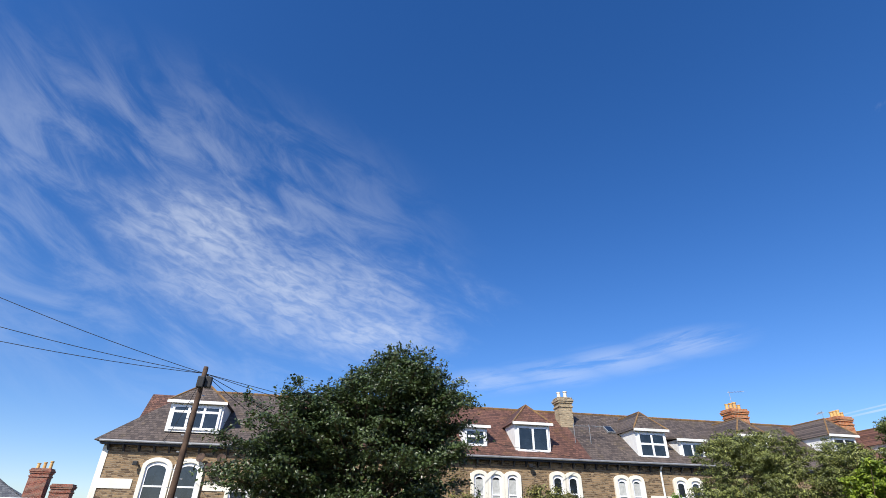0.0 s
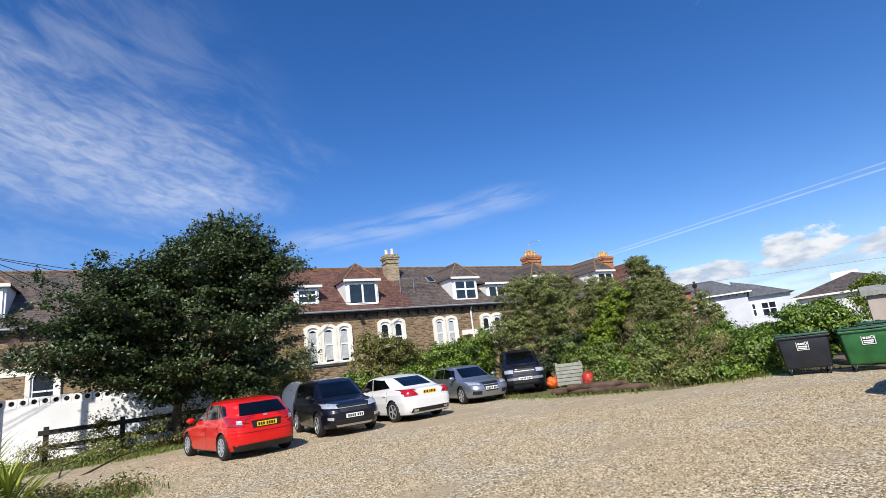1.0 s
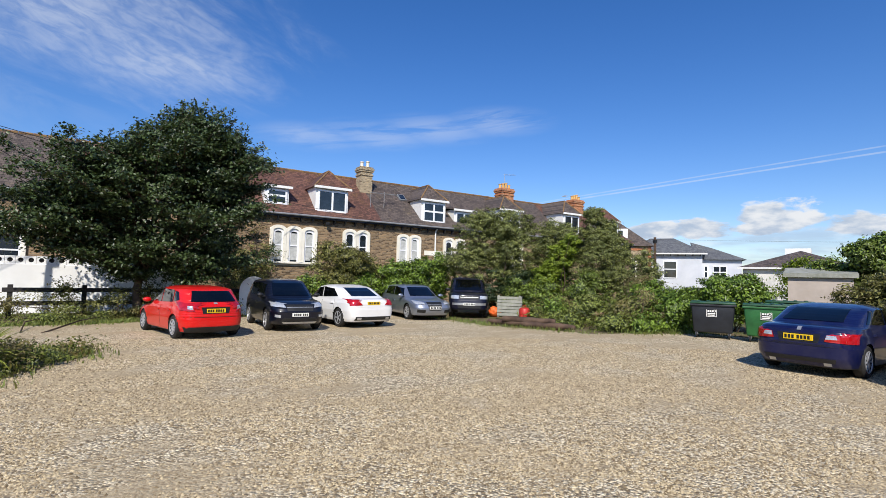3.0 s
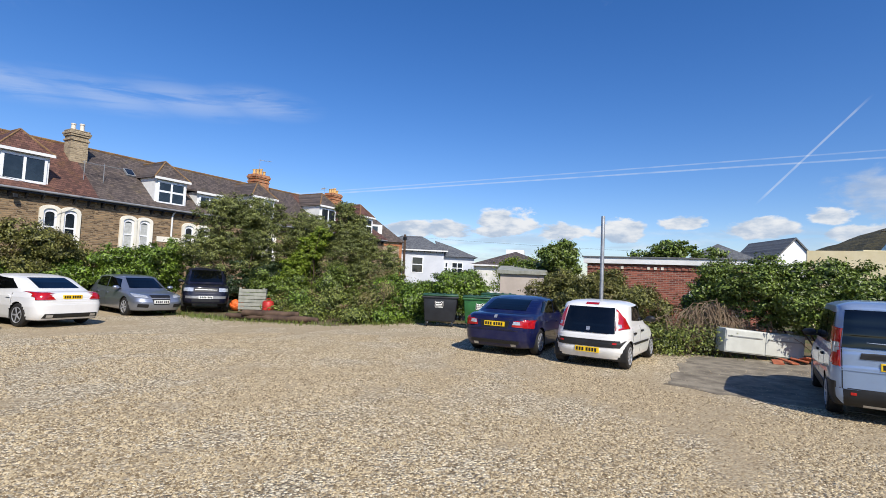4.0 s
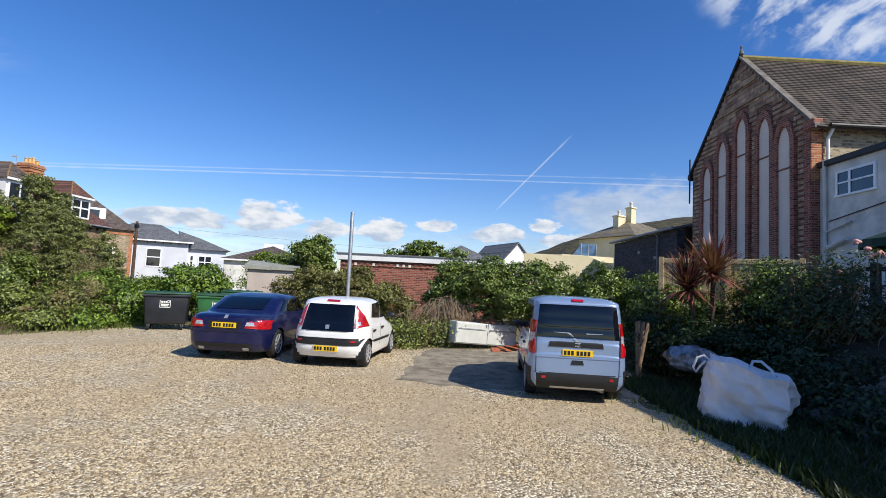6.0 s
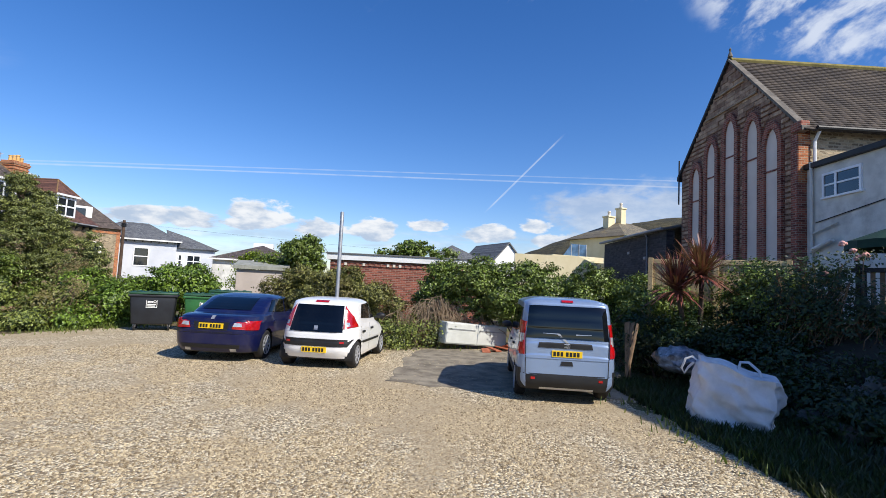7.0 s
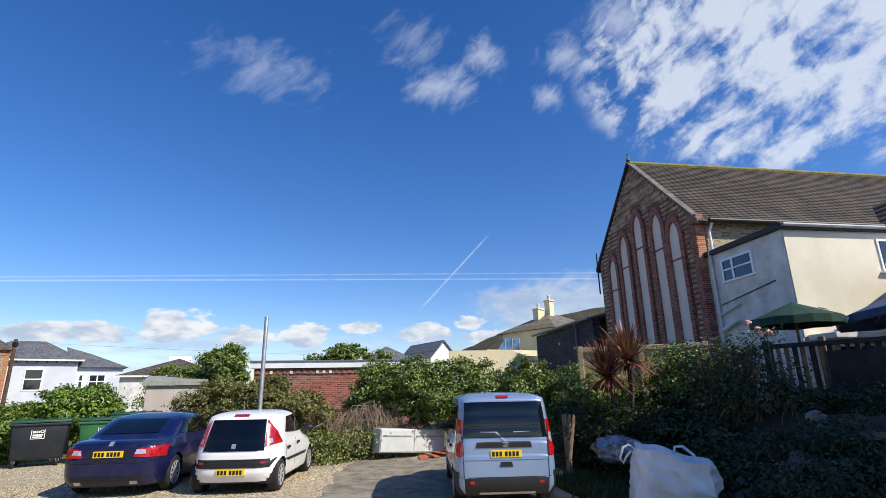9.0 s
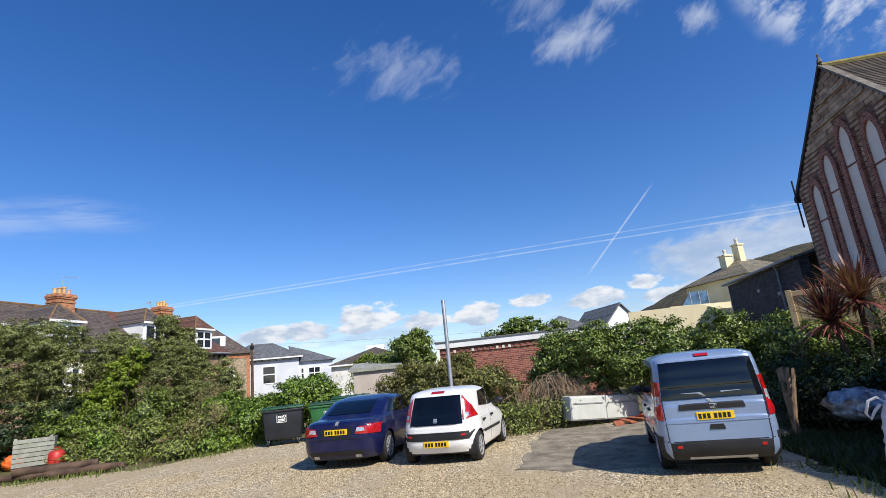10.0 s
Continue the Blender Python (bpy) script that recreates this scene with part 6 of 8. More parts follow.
def strap_plant(name, label, m, mat, n, length, width, seed, up=0.5, category="plant", trunk=0.0, trunks=((0, 0),), droop=0.8):
    """Long arching blades from one or more heads; on bare stems where trunk is given."""
    rng = np.random.default_rng(seed)
    t = thing(name, label, category, m)
    vs, fs = [], []
    for hx, hy, *hz in trunks:
        for i in range(n):
            a = rng.uniform(0, math.tau)
            e = rng.uniform(up - 0.75, 1.5)
            L = length * rng.uniform(0.6, 1.1)
            d = np.array((math.cos(a), math.sin(a), 0.0))
            sd = np.array((-math.sin(a), math.cos(a), 0.0))
            o = np.array((hx + rng.normal() * 0.04, hy + rng.normal() * 0.04, trunk * (hz[0] if hz else 1.0)))
            k = 6
            b0 = len(vs)
            p = o.copy()
            for j in range(k + 1):
                f = j / k
                w = width * (0.5 + 0.7 * f) * (1 - f ** 3) + 0.002
                vs += [p - sd * w / 2, p + sd * w / 2]
                ee = e - (1.0 + 0.5 * math.cos(e)) * f * f * droop
                p = p + (d * math.cos(ee) + np.array((0, 0, math.sin(ee)))) * L / k
            for j in range(k):
                q = b0 + 2 * j
                fs.append((q, q + 1, q + 3, q + 2))
    part("blade", raw_mesh("blade", np.array(vs), np.array(fs)), mat, t)
    if trunk:
        for hx, hy, *hz in trunks:
            h = trunk * (hz[0] if hz else 1.0)
            part("stem", tube(bmesh.new(), [(hx * 0.2, hy * 0.2, 0), (hx * 0.6, hy * 0.6, h * 0.5), (hx, hy, h)], 0.06, 0.05, 8), M["bark"], t, smooth=60)
    return t


strap_plant("cordyline", "dark red spiky cordyline on bare stems", pose(12.15, -7.55, 0.2), M["leaf_red"], 280, 0.92, 0.05, 5, 0.35, "plant", 2.15, ((0.1, -0.1), (0.3, 0.35, 0.84)), 0.3)
for i, (x, y, s) in enumerate(((-1.5, 10.5, 1.0), (-0.85, 10.3, 0.85), (-2.4, 11.2, 1.1), (-1.3, 11.4, 0.95), (-2.2, 9.9, 0.95), (-1.75, 9.7, 0.7), (-3.1, 10.4, 1.1))):
    strap_plant("flax_clump", "arching green and straw-coloured flax clump", pose(x, y, 0, 0, 0, 70 * i), M["leaf_strap"], 260, 1.5 * s, 0.042, 50 + i, 0.7, droop=1.0)


def pale_fence():
    t = thing("panel_fence", "pale close-boarded timber fence on the patio edge", "fence", pose(14.35, -7.45, 0.9, 0, 0, -120))
    L = 3.0
    for i in range(22):
        x = i * L / 22
        part("board", block(x, x + L / 22 - 0.012, -0.01, 0.01, 0.0, 1.78), M["fence_pale"], t)
    part("capping", block(-0.05, L + 0.05, -0.05, 0.05, 1.78, 1.9, 0.01), M["fence_pale"], t)
    for x in (0.0, 1.5, 3.0):
        part("post", block(x - 0.06, x + 0.06, -0.07, 0.05, -0.9, 1.93, 0.01), M["fence_pale"], t)


pale_fence()


def patio_fence():
    t = thing("patio_fence", "dark weathered patio fence of open vertical slats", "fence", pose(12.2, -11.1, 1.25, 0, 0, -154.4))
    L = 4.2
    for z in (0.3, 1.32):
        part("rail", block(-0.1, L, -0.035, 0.035, z, z + 0.1, 0.008), M["dark_rail"], t)
    rngf = random.Random(12)
    for i in range(25):
        x = 0.06 + i * L / 25
        # some slats take a lighter wood, sunlight put into their colour
        pale = i in (1, 2, 4, 6, 8, 13)
        part("slat", block(x, x + rngf.uniform(0.08, 0.115), 0.036, 0.056, 0.12 + rngf.uniform(-0.03, 0.03), 1.36 + rngf.uniform(-0.02, 0.02)), M["timber" if pale else "dark_rail"], t)
    part("rear_board", block(1.25, L, -0.09, -0.06, 0.05, 1.2), M["dark_rail"], t)
    for i, x in enumerate((0.0, 1.15, 2.6, 4.1)):
        # the second post is likewise coloured as if sunlit
        part("post", block(x - 0.06, x + 0.06, 0.058, 0.17, -0.5, 1.52, 0.012), M["timber" if i == 1 else "dark_rail"], t)


patio_fence()


def parasol(label, m, canvas, r, words):
    t = thing("parasol", label, "parasol", m)
    part("pole", lathe(bmesh.new(), [(0.03, 0), (0.03, 2.2)], 10), M["timber"], t)
    bm = bmesh.new()
    apex = bm.verts.new((0, 0, 2.45))
    rim, low = [], []
    for k in range(16):
        a = math.tau * k / 16
        rr2 = r * (1.0 if k % 2 == 0 else 0.965)
        rim.append(bm.verts.new((rr2 * math.cos(a), rr2 * math.sin(a), 2.05 + (0.0 if k % 2 == 0 else 0.02))))
        low.append(bm.verts.new((rr2 * 1.005 * math.cos(a), rr2 * 1.005 * math.sin(a), 1.87 + (0.0 if k % 2 == 0 else 0.015))))
    for k in range(16):
        j = (k + 1) % 16
        bm.faces.new((apex, rim[k], rim[j]))
        bm.faces.new((rim[k], low[k], low[j], rim[j]))
    canopy = part("canopy", bm, canvas, t)
    for k in range(8):
        a = math.tau * k / 8
        part("rib", tube(bmesh.new(), [(0, 0, 2.42), (r * 0.97 * math.cos(a), r * 0.97 * math.sin(a), 2.03)], 0.01, 0.01, 4), M["steel"], t)
    if words:
        bm = bmesh.new()
        for k in range(14):
            if k not in (3, 7, 10):
                box(bm, -r * 1.03, -r * 1.01, -0.34 + k * 0.05, -0.3 + k * 0.05, 1.93, 1.99)
        part("printed_bar", bm, M["timber_white"], canopy)
        bm = lathe(bmesh.new(), [(0.1, 0), (0.1, 0.004)], 16, pose(-r * 0.6, 0.0, 2.24, 0, -20, 0))
        part("emblem", bm, M["timber_white"], canopy)


parasol("dark green canvas parasol with white lettering over the patio", pose(11.9, -11.8, 1.2, 0, 0, 45), M["parasol_green"], 0.95, True)
parasol("faded blue and white canvas parasol over the patio", pose(10.9, -14.0, 1.3, 0, 8, 20), M["parasol_blue"], 1.3, False)
t = thing("conservatory", "white framed glazed bay at the patio's end", "conservatory", pose(11.6, -17.75, 1.2, 0, 0, 38))
part("base_wall", block(-1.5, 1.5, -1.2, 1.2, -1.2, 0.6), M["old_white"], t)
for i in range(5):
    part("mullion", block(-1.5 + i * 0.72, -1.38 + i * 0.72, 1.1, 1.2, 0.6, 3.4), M["upvc"], t)
    part("mullion", block(1.4, 1.5, -1.2 + i * 0.55, -1.1 + i * 0.55, 0.6, 3.4), M["upvc"], t)
for z in (0.6, 2.3, 3.3):
    part("transom", block(-1.5, 1.52, 1.08, 1.22, z, z + 0.11), M["upvc"], t)
    part("transom", block(1.38, 1.52, -1.2, 1.08, z, z + 0.11), M["upvc"], t)
part("pane", block(-1.4, 1.44, 1.13, 1.15, 0.65, 3.35), M["pane"], t)
part("pane", block(1.43, 1.45, -1.1, 1.13, 0.65, 3.35), M["pane"], t)
part("roof", prism(bmesh.new(), [(-1.75, 3.42), (1.75, 3.42), (1.75, 3.56), (0, 4.3), (-1.75, 3.56)], -1.4, 1.42), M["upvc"], t)
t = thing("arched_shelter", "white arched garden shelter behind the cars", "shelter", pose(6.75, 20.6, 0, 0, 0, -15) @ Matrix.Scale(0.86, 4))
part("hood", prism(bmesh.new(), [(0.65 * math.cos(a), 1.15 + 0.7 * math.sin(a)) for a in np.linspace(0, math.pi, 15)] + [(-0.65, 0.0), (0.65, 0.0)], 0.0, 0.5), M["white"], t)


# ---- cars ----
def smooth_curve(pts, n):
    """Points along a line of (x, z), rounded where it bends."""
    p = np.array(pts, float)
    for _ in range(2):
        q = [p[0]]
        for a, b in zip(p, p[1:]):
            q += [a * 0.8 + b * 0.2, a * 0.2 + b * 0.8]
        p = np.array(q + [p[-1]])
    s = np.concatenate([[0], np.cumsum(np.hypot(*np.diff(p, axis=0).T))])
    u = np.linspace(0, s[-1], n)
    return np.stack([np.interp(u, s, p[:, 0]), np.interp(u, s, p[:, 1])], 1)


def wheel_parts(parent, x, y, r, w, spokes, side):
    """A tyre and its spoked rim; side: +1 for the left of the car."""
    m = Matrix.Translation((x, y, r)) @ pose(0, 0, 0, -90 * side, 0, 0)
    tyre_prof = [(r * 0.66, -w / 2), (r * 0.9, -w / 2), (r * 0.985, -w / 2 + 0.025), (r, -w / 4), (r, w / 4), (r * 0.985, w / 2 - 0.025), (r * 0.9, w / 2), (r * 0.66, w / 2 - 0.01)]
    wh = part("wheel", lathe(bmesh.new(), tyre_prof, 28, m), M["rubber"], parent, smooth=40)
    bm = lathe(bmesh.new(), [(r * 0.66, w / 2 - 0.02), (r * 0.68, w / 2 + 0.002), (r * 0.62, w / 2 + 0.002), (r * 0.58, w / 2 - 0.05), (r * 0.55, w / 2 - 0.06)], 28, m)
    lathe(bm, [(r * 0.15, w / 2 - 0.06), (r * 0.15, w / 2 - 0.015), (r * 0.1, w / 2 - 0.005), (0.0, w / 2)], 12, m)
    for i in range(spokes):
        a = math.tau * i / spokes
        box(bm, r * 0.1, r * 0.63, -r * 0.075, r * 0.075, w / 2 - 0.045, w / 2 - 0.004, 0.008, m @ Matrix.Rotation(a, 4, "Z"))
    part("rim", bm, M["alloy"], wh, smooth=35)
    part("brake_disc", lathe(bmesh.new(), [(r * 0.55, w / 2 - 0.09), (r * 0.55, w / 2 - 0.075), (0.0, w / 2 - 0.075)], 20, m), M["black"], wh)
    return wh


def car(name, label, m, c):
    """A car from its side outline, skinned in level slices. c holds lengths in metres: top, the bonnet and boot line; roof, the outline of the cabin;
    wb, wheelbase; r, wheel radius; W, width; windows, lamps and trims as quads laid onto the skin."""
    t = thing(name, label, "car", m)
    W, wb, r = c["W"], c["wb"], c["r"]
    xr, xf = c["ends"]
    body = paint(name + "_paint", c["colour"], c.get("flake", 0.0), c.get("dirt", 0.06))
    sill = c.get("sill", 0.2)
    top, roof = smooth_curve(c["top"], 90), smooth_curve(c["roof"], 90)
    R = r * 1.14
    # the outline from the side: the higher of the body's and the cabin's line
    gx = np.linspace(xr, xf, 600)
    gz = np.maximum(np.interp(gx, top[:, 0], top[:, 1]), np.interp(gx, roof[:, 0], roof[:, 1], left=0, right=0))
    ztop = float(gz.max())
    cx0, cx1 = roof[0, 0], roof[-1, 0]
    belt = float(np.interp((cx0 + cx1) / 2, top[:, 0], top[:, 1]))
    levels = sorted(set(np.round(np.concatenate([np.linspace(sill, ztop - 0.002, 56), gz[::8], ztop - 0.12 * np.linspace(0.02, 1, 14) ** 2]), 3)))
    levels = [z for z in levels if sill <= z < ztop]
    tumble = c.get("tumble", 0.22)
    n_rear, n_front = c.get("corner", (7.0, 4.2))

    def half_width(z):
        k = np.interp(z, (sill, sill + 0.1, (sill + belt) / 2, belt - 0.1, belt), (0.93, 0.965, 1.0, 0.985, 0.95)) * W / 2
        if z > belt:
            k -= tumble * (z - belt) * 0.85 + 0.1 * tumble * (z - belt) ** 2
        edge = ztop - 0.08
        if z > edge:
            k *= max(0.02, 1 - (z - edge) / 0.08) ** 0.2
        return k

    N = 84
    th = np.linspace(0, math.pi, 900)
    bm = bmesh.new()
    rings = []
    for z in levels:
        ok = np.nonzero(gz >= z - 1e-6)[0]
        a, b = gx[ok[0]], gx[ok[-1]]
        # the bumpers tuck in below
        a += 0.1 * max(0.0, (0.4 - z) / 0.2) ** 1.5
        b -= 0.14 * max(0.0, (0.45 - z) / 0.25) ** 1.5
        mid, half, hw = (a + b) / 2, (b - a) / 2, half_width(z)
        ca, sa = -np.cos(th), np.sin(th)
        nn = np.where(ca < 0, n_rear, n_front)
        # corners rounded over a length near the car's own width, whatever the length of the slice
        px, py = np.sign(ca) * np.abs(ca) ** (2 / nn), np.abs(sa) ** (2 / nn)
        cl = min(half, W * 0.62)
        px = np.where(px < 0, a + cl * (1 + px), b - cl * (1 - px))
        py = py * hw
        arc = np.concatenate([[0], np.cumsum(np.hypot(np.diff(px), np.diff(py)))])
        u = np.linspace(0, arc[-1], N)
        x, y = np.interp(u, arc, px), np.interp(u, arc, py)
        drop = 0.035 * max(0.0, min(1.0, (z - 0.55) / 0.3)) * (y / (W / 2)) ** 4
        line = [(x[k], y[k], z - drop[k]) for k in range(N)]
        rings.append([bm.verts.new(p) for p in line] + [bm.verts.new((p[0], -p[1], p[2])) for p in line[-2:0:-1]])
    K = len(rings[0])
    # the wheel arches: points near the rim of each arch move onto it, faces inside go
    for ring_ in rings:
        for v in ring_:
            for w0 in (-wb / 2, wb / 2):
                d = Vector((v.co.x - w0, 0, v.co.z - r))
                if abs(v.co.y) > W * 0.3 and abs(d.length - R) < 0.022:
                    d = d.normalized() * R
                    v.co.x, v.co.z = w0 + d.x, r + d.z
    for p, q in zip(rings, rings[1:]):
        for i in range(K):
            j = (i + 1) % K
            cen = (p[i].co + p[j].co + q[i].co + q[j].co) / 4
            if abs(cen.y) > W * 0.3 and any(math.hypot(cen.x - w0, cen.z - r) < R - 0.004 for w0 in (-wb / 2, wb / 2)):
                continue
            bm.faces.new((p[i], p[j], q[j], q[i]))
    bm.faces.new(rings[0][::-1])
    bm.faces.new(rings[-1])
    bmesh.ops.recalc_face_normals(bm, faces=bm.faces)
    tree_bm = bm.copy()
    me = finish(bm, "body", 42)
    me.materials.append(body)
    me.materials.append(M["black"])
    for p in me.polygons:
        if p.normal.z < -0.7 or p.center.z < sill + 0.02:
            p.material_index = 1
    part("body", me, body, t)
    for w0 in (-wb / 2, wb / 2):
        for s in (1, -1):
            liner = bmesh.new()
            arc = [radians(q) for q in np.linspace(-20, 200, 23)]
            inn = [liner.verts.new((w0 + R * math.cos(q), s * W * 0.27, r + R * math.sin(q))) for q in arc]
            out = [liner.verts.new((w0 + R * math.cos(q), s * (W * 0.485), r + R * math.sin(q))) for q in arc]
            for i in range(22):
                liner.faces.new((inn[i], inn[i + 1], out[i + 1], out[i]))
            liner.faces.new(inn)
            part("wheel_arch_liner", liner, M["rubber"], t)
    bmesh.ops.triangulate(tree_bm, faces=tree_bm.faces)
    bvh = BVHTree.FromBMesh(tree_bm)
    tree_bm.free()

    def lay(quad, way, nu=8, nv=6, lift=0.007):
        """A patch laid onto the skin: quad of four corners in (y, z) seen along x, or (x, z) seen along y."""
        d = {"rear": Vector((1, 0, 0)), "front": Vector((-1, 0, 0)), "left": Vector((0, -1, 0)), "right": Vector((0, 1, 0)), "above": Vector((0, 0, -1))}[way]
        q = [Vector(p) for p in quad]
        bm = bmesh.new()
        grid = {}
        for i in range(nu + 1):
            for j in range(nv + 1):
                u, v = i / nu, j / nv
                p = (q[0] * (1 - u) + q[1] * u) * (1 - v) + (q[3] * (1 - u) + q[2] * u) * v
                o = Vector((-6 * d.x, p.x, p.y)) if way in ("rear", "front") else (Vector((p.x, -4 * d.y, p.y)) if way != "above" else Vector((p.x, p.y, 4)))
                hit, nrm, _, _ = bvh.ray_cast(o, d)
                if hit:
                    grid[i, j] = bm.verts.new(hit + (nrm if nrm.dot(d) < 0 else -nrm) * lift)
        for i in range(nu):
            for j in range(nv):
                ks = [(i, j), (i + 1, j), (i + 1, j + 1), (i, j + 1)]
                if all(k in grid for k in ks):
                    vs = [grid[k].co for k in ks]
                    if max((vs[a] - vs[b]).length for a, b in ((0, 2), (1, 3))) < 0.75:
                        bm.faces.new([grid[k] for k in ks])
        edge = [e for e in bm.edges if e.is_boundary]
        ext = bmesh.ops.extrude_edge_only(bm, edges=edge)["geom"]
        bmesh.ops.translate(bm, verts=[g for g in ext if isinstance(g, bmesh.types.BMVert)], vec=d * (lift + 0.01))
        return bm

    mats = {"glass": M["car_glass"], "black": M["black"], "red": M["lamp_red"], "clear": M["lamp_clear"], "chrome": M["chrome"], "amber": M["lamp_amber"], "body": body, "gap": M["ink"]}
    for pname, quad, way, mk in c["patches"]:
        lift = {"glass": 0.012, "red": 0.02, "clear": 0.022, "gap": 0.004}.get(mk, 0.012)
        ways = [way] if way != "sides" else ["left", "right"]
        for wy in ways:
            part(pname, lay(quad, wy, *((24, 18) if mk == "glass" else (12, 9)), lift), mats[mk], t, smooth=50)
        if way == "rear" or way == "front":
            if any(v[0] for v in quad) and min(v[0] for v in quad) > 0.02:
                part(pname, lay([(-a, b) for a, b in quad], way, 12, 9, lift), mats[mk], t, smooth=50)
    # door seams and handles
    for x0, x1 in c.get("doors", ()):
        zt = float(np.interp(x0, top[:, 0], top[:, 1])) - 0.05
        for wy in ("left", "right"):
            part("door_seam", lay([(x0, sill + 0.1), (x0 + 0.012, sill + 0.1), (x0 + 0.012, zt), (x0, zt)], wy, 1, 8, 0.002), M["ink"], t)
            part("door_handle", lay([(x0 + 0.06, zt - 0.14), (x0 + 0.24, zt - 0.14), (x0 + 0.24, zt - 0.1), (x0 + 0.06, zt - 0.1)], wy, 3, 1, 0.03), mats[c.get("handle", "body")], t)
    for s in (1, -1):
        mx, mz = c["mirror"]
        mm = Matrix.Translation((mx, s * (W / 2 + 0.06), mz)) @ Matrix.Diagonal((0.09, 0.12, 0.075, 1))
        bm = bmesh.new()
        bmesh.ops.create_icosphere(bm, subdivisions=2, radius=1, matrix=mm)
        wmir = part("wing_mirror", bm, mats[c.get("mirror_mat", "body")], t, smooth=80)
        part("mirror_arm", block(mx - 0.03, mx + 0.05, min(s * (W / 2 - 0.1), s * W / 2), max(s * (W / 2 - 0.1), s * W / 2), mz - 0.06, mz - 0.02), M["black"], wmir)
        for w0 in (-wb / 2, wb / 2):
            wheel_parts(t, w0, s * (W / 2 - 0.115), r, 0.2, c.get("spokes", 7), s)
    # number plate with plain bars for its characters
    for way in c.get("plates", ("rear",)):
        z = c["plate_z"]
        d = 1 if way == "rear" else -1
        hit = bvh.ray_cast(Vector((-6 * d, 0.0, z)), Vector((d, 0, 0)))[0]
        x = hit.x - d * 0.02
        pl = part("number_plate", block(min(x, x + d * 0.05), max(x, x + d * 0.05), -0.26, 0.26, z - 0.056, z + 0.056, 0.004), M["plate_yellow"] if way == "rear" else M["plate_white"], t)
        for i in range(7):
            y = -0.21 + i * 0.062 + (0.03 if i > 3 else 0)
            part("plate_bar", block(min(x - d * 0.004, x), max(x - d * 0.004, x), y, y + 0.042, z - 0.036, z + 0.036), M["ink"], pl)
    return t


def sides(pname, quad, mk="glass"):
    return (pname, quad, "sides", mk)


# red five-door hatchback
CARS = {}
CARS["red"] = dict(W=1.82, wb=2.65, r=0.325, ends=(-2.1, 2.2), colour=rgb((206, 20, 18)), dirt=0.02, corner=(4.4, 3.8),
    top=[(-2.1, 0.5), (-2.07, 0.86), (-1.95, 0.97), (-1.2, 0.97), (0.2, 0.93), (1.15, 0.9), (1.8, 0.8), (2.1, 0.68), (2.2, 0.55)],
    roof=[(-2.06, 0.92), (-1.9, 1.1), (-1.62, 1.36), (-1.3, 1.45), (-0.4, 1.48), (0.2, 1.44), (0.75, 1.16), (1.2, 0.89)], mirror=(0.75, 1.0), plate_z=0.8, doors=[(-0.25, 0), (-1.15, 0)],
    patches=[("rear_window", [(-0.62, 1.04), (0.62, 1.04), (0.52, 1.33), (-0.52, 1.33)], "rear", "glass"),
             ("tail_light", [(0.56, 0.78), (0.85, 0.82), (0.84, 1.04), (0.62, 0.98)], "rear", "red"), ("reverse_light", [(0.6, 0.83), (0.72, 0.85), (0.72, 0.93), (0.62, 0.92)], "rear", "clear"),
             sides("tail_light", [(-2.04, 0.86), (-1.78, 0.92), (-1.82, 1.0), (-2.0, 1.02)], "red"),
             ("rear_bumper_trim", [(-0.74, 0.22), (0.74, 0.22), (0.8, 0.36), (-0.8, 0.36)], "rear", "black"), ("plate_recess", [(-0.36, 0.72), (0.36, 0.72), (0.4, 0.9), (-0.4, 0.9)], "rear", "gap"), ("bumper_seam", [(-0.8, 0.62), (0.8, 0.62), (0.8, 0.632), (-0.8, 0.632)], "rear", "gap"), ("badge", [(-0.05, 0.98), (0.05, 0.98), (0.05, 1.02), (-0.05, 1.02)], "rear", "chrome"),
             ("windscreen", [(-0.6, 0.98), (0.6, 0.98), (0.5, 1.38), (-0.5, 1.38)], "front", "glass"),
             sides("side_window", [(-0.2, 0.99), (0.72, 0.98), (0.36, 1.3), (-0.16, 1.37)]), sides("side_window", [(-1.12, 1.02), (-0.27, 0.99), (-0.23, 1.37), (-1.05, 1.35)]),
             sides("side_window", [(-1.5, 1.08), (-1.18, 1.03), (-1.12, 1.33), (-1.3, 1.3)]),
             ("headlight", [(0.5, 0.62), (0.82, 0.68), (0.84, 0.8), (0.55, 0.72)], "front", "clear")], plates=("rear",), spokes=10)
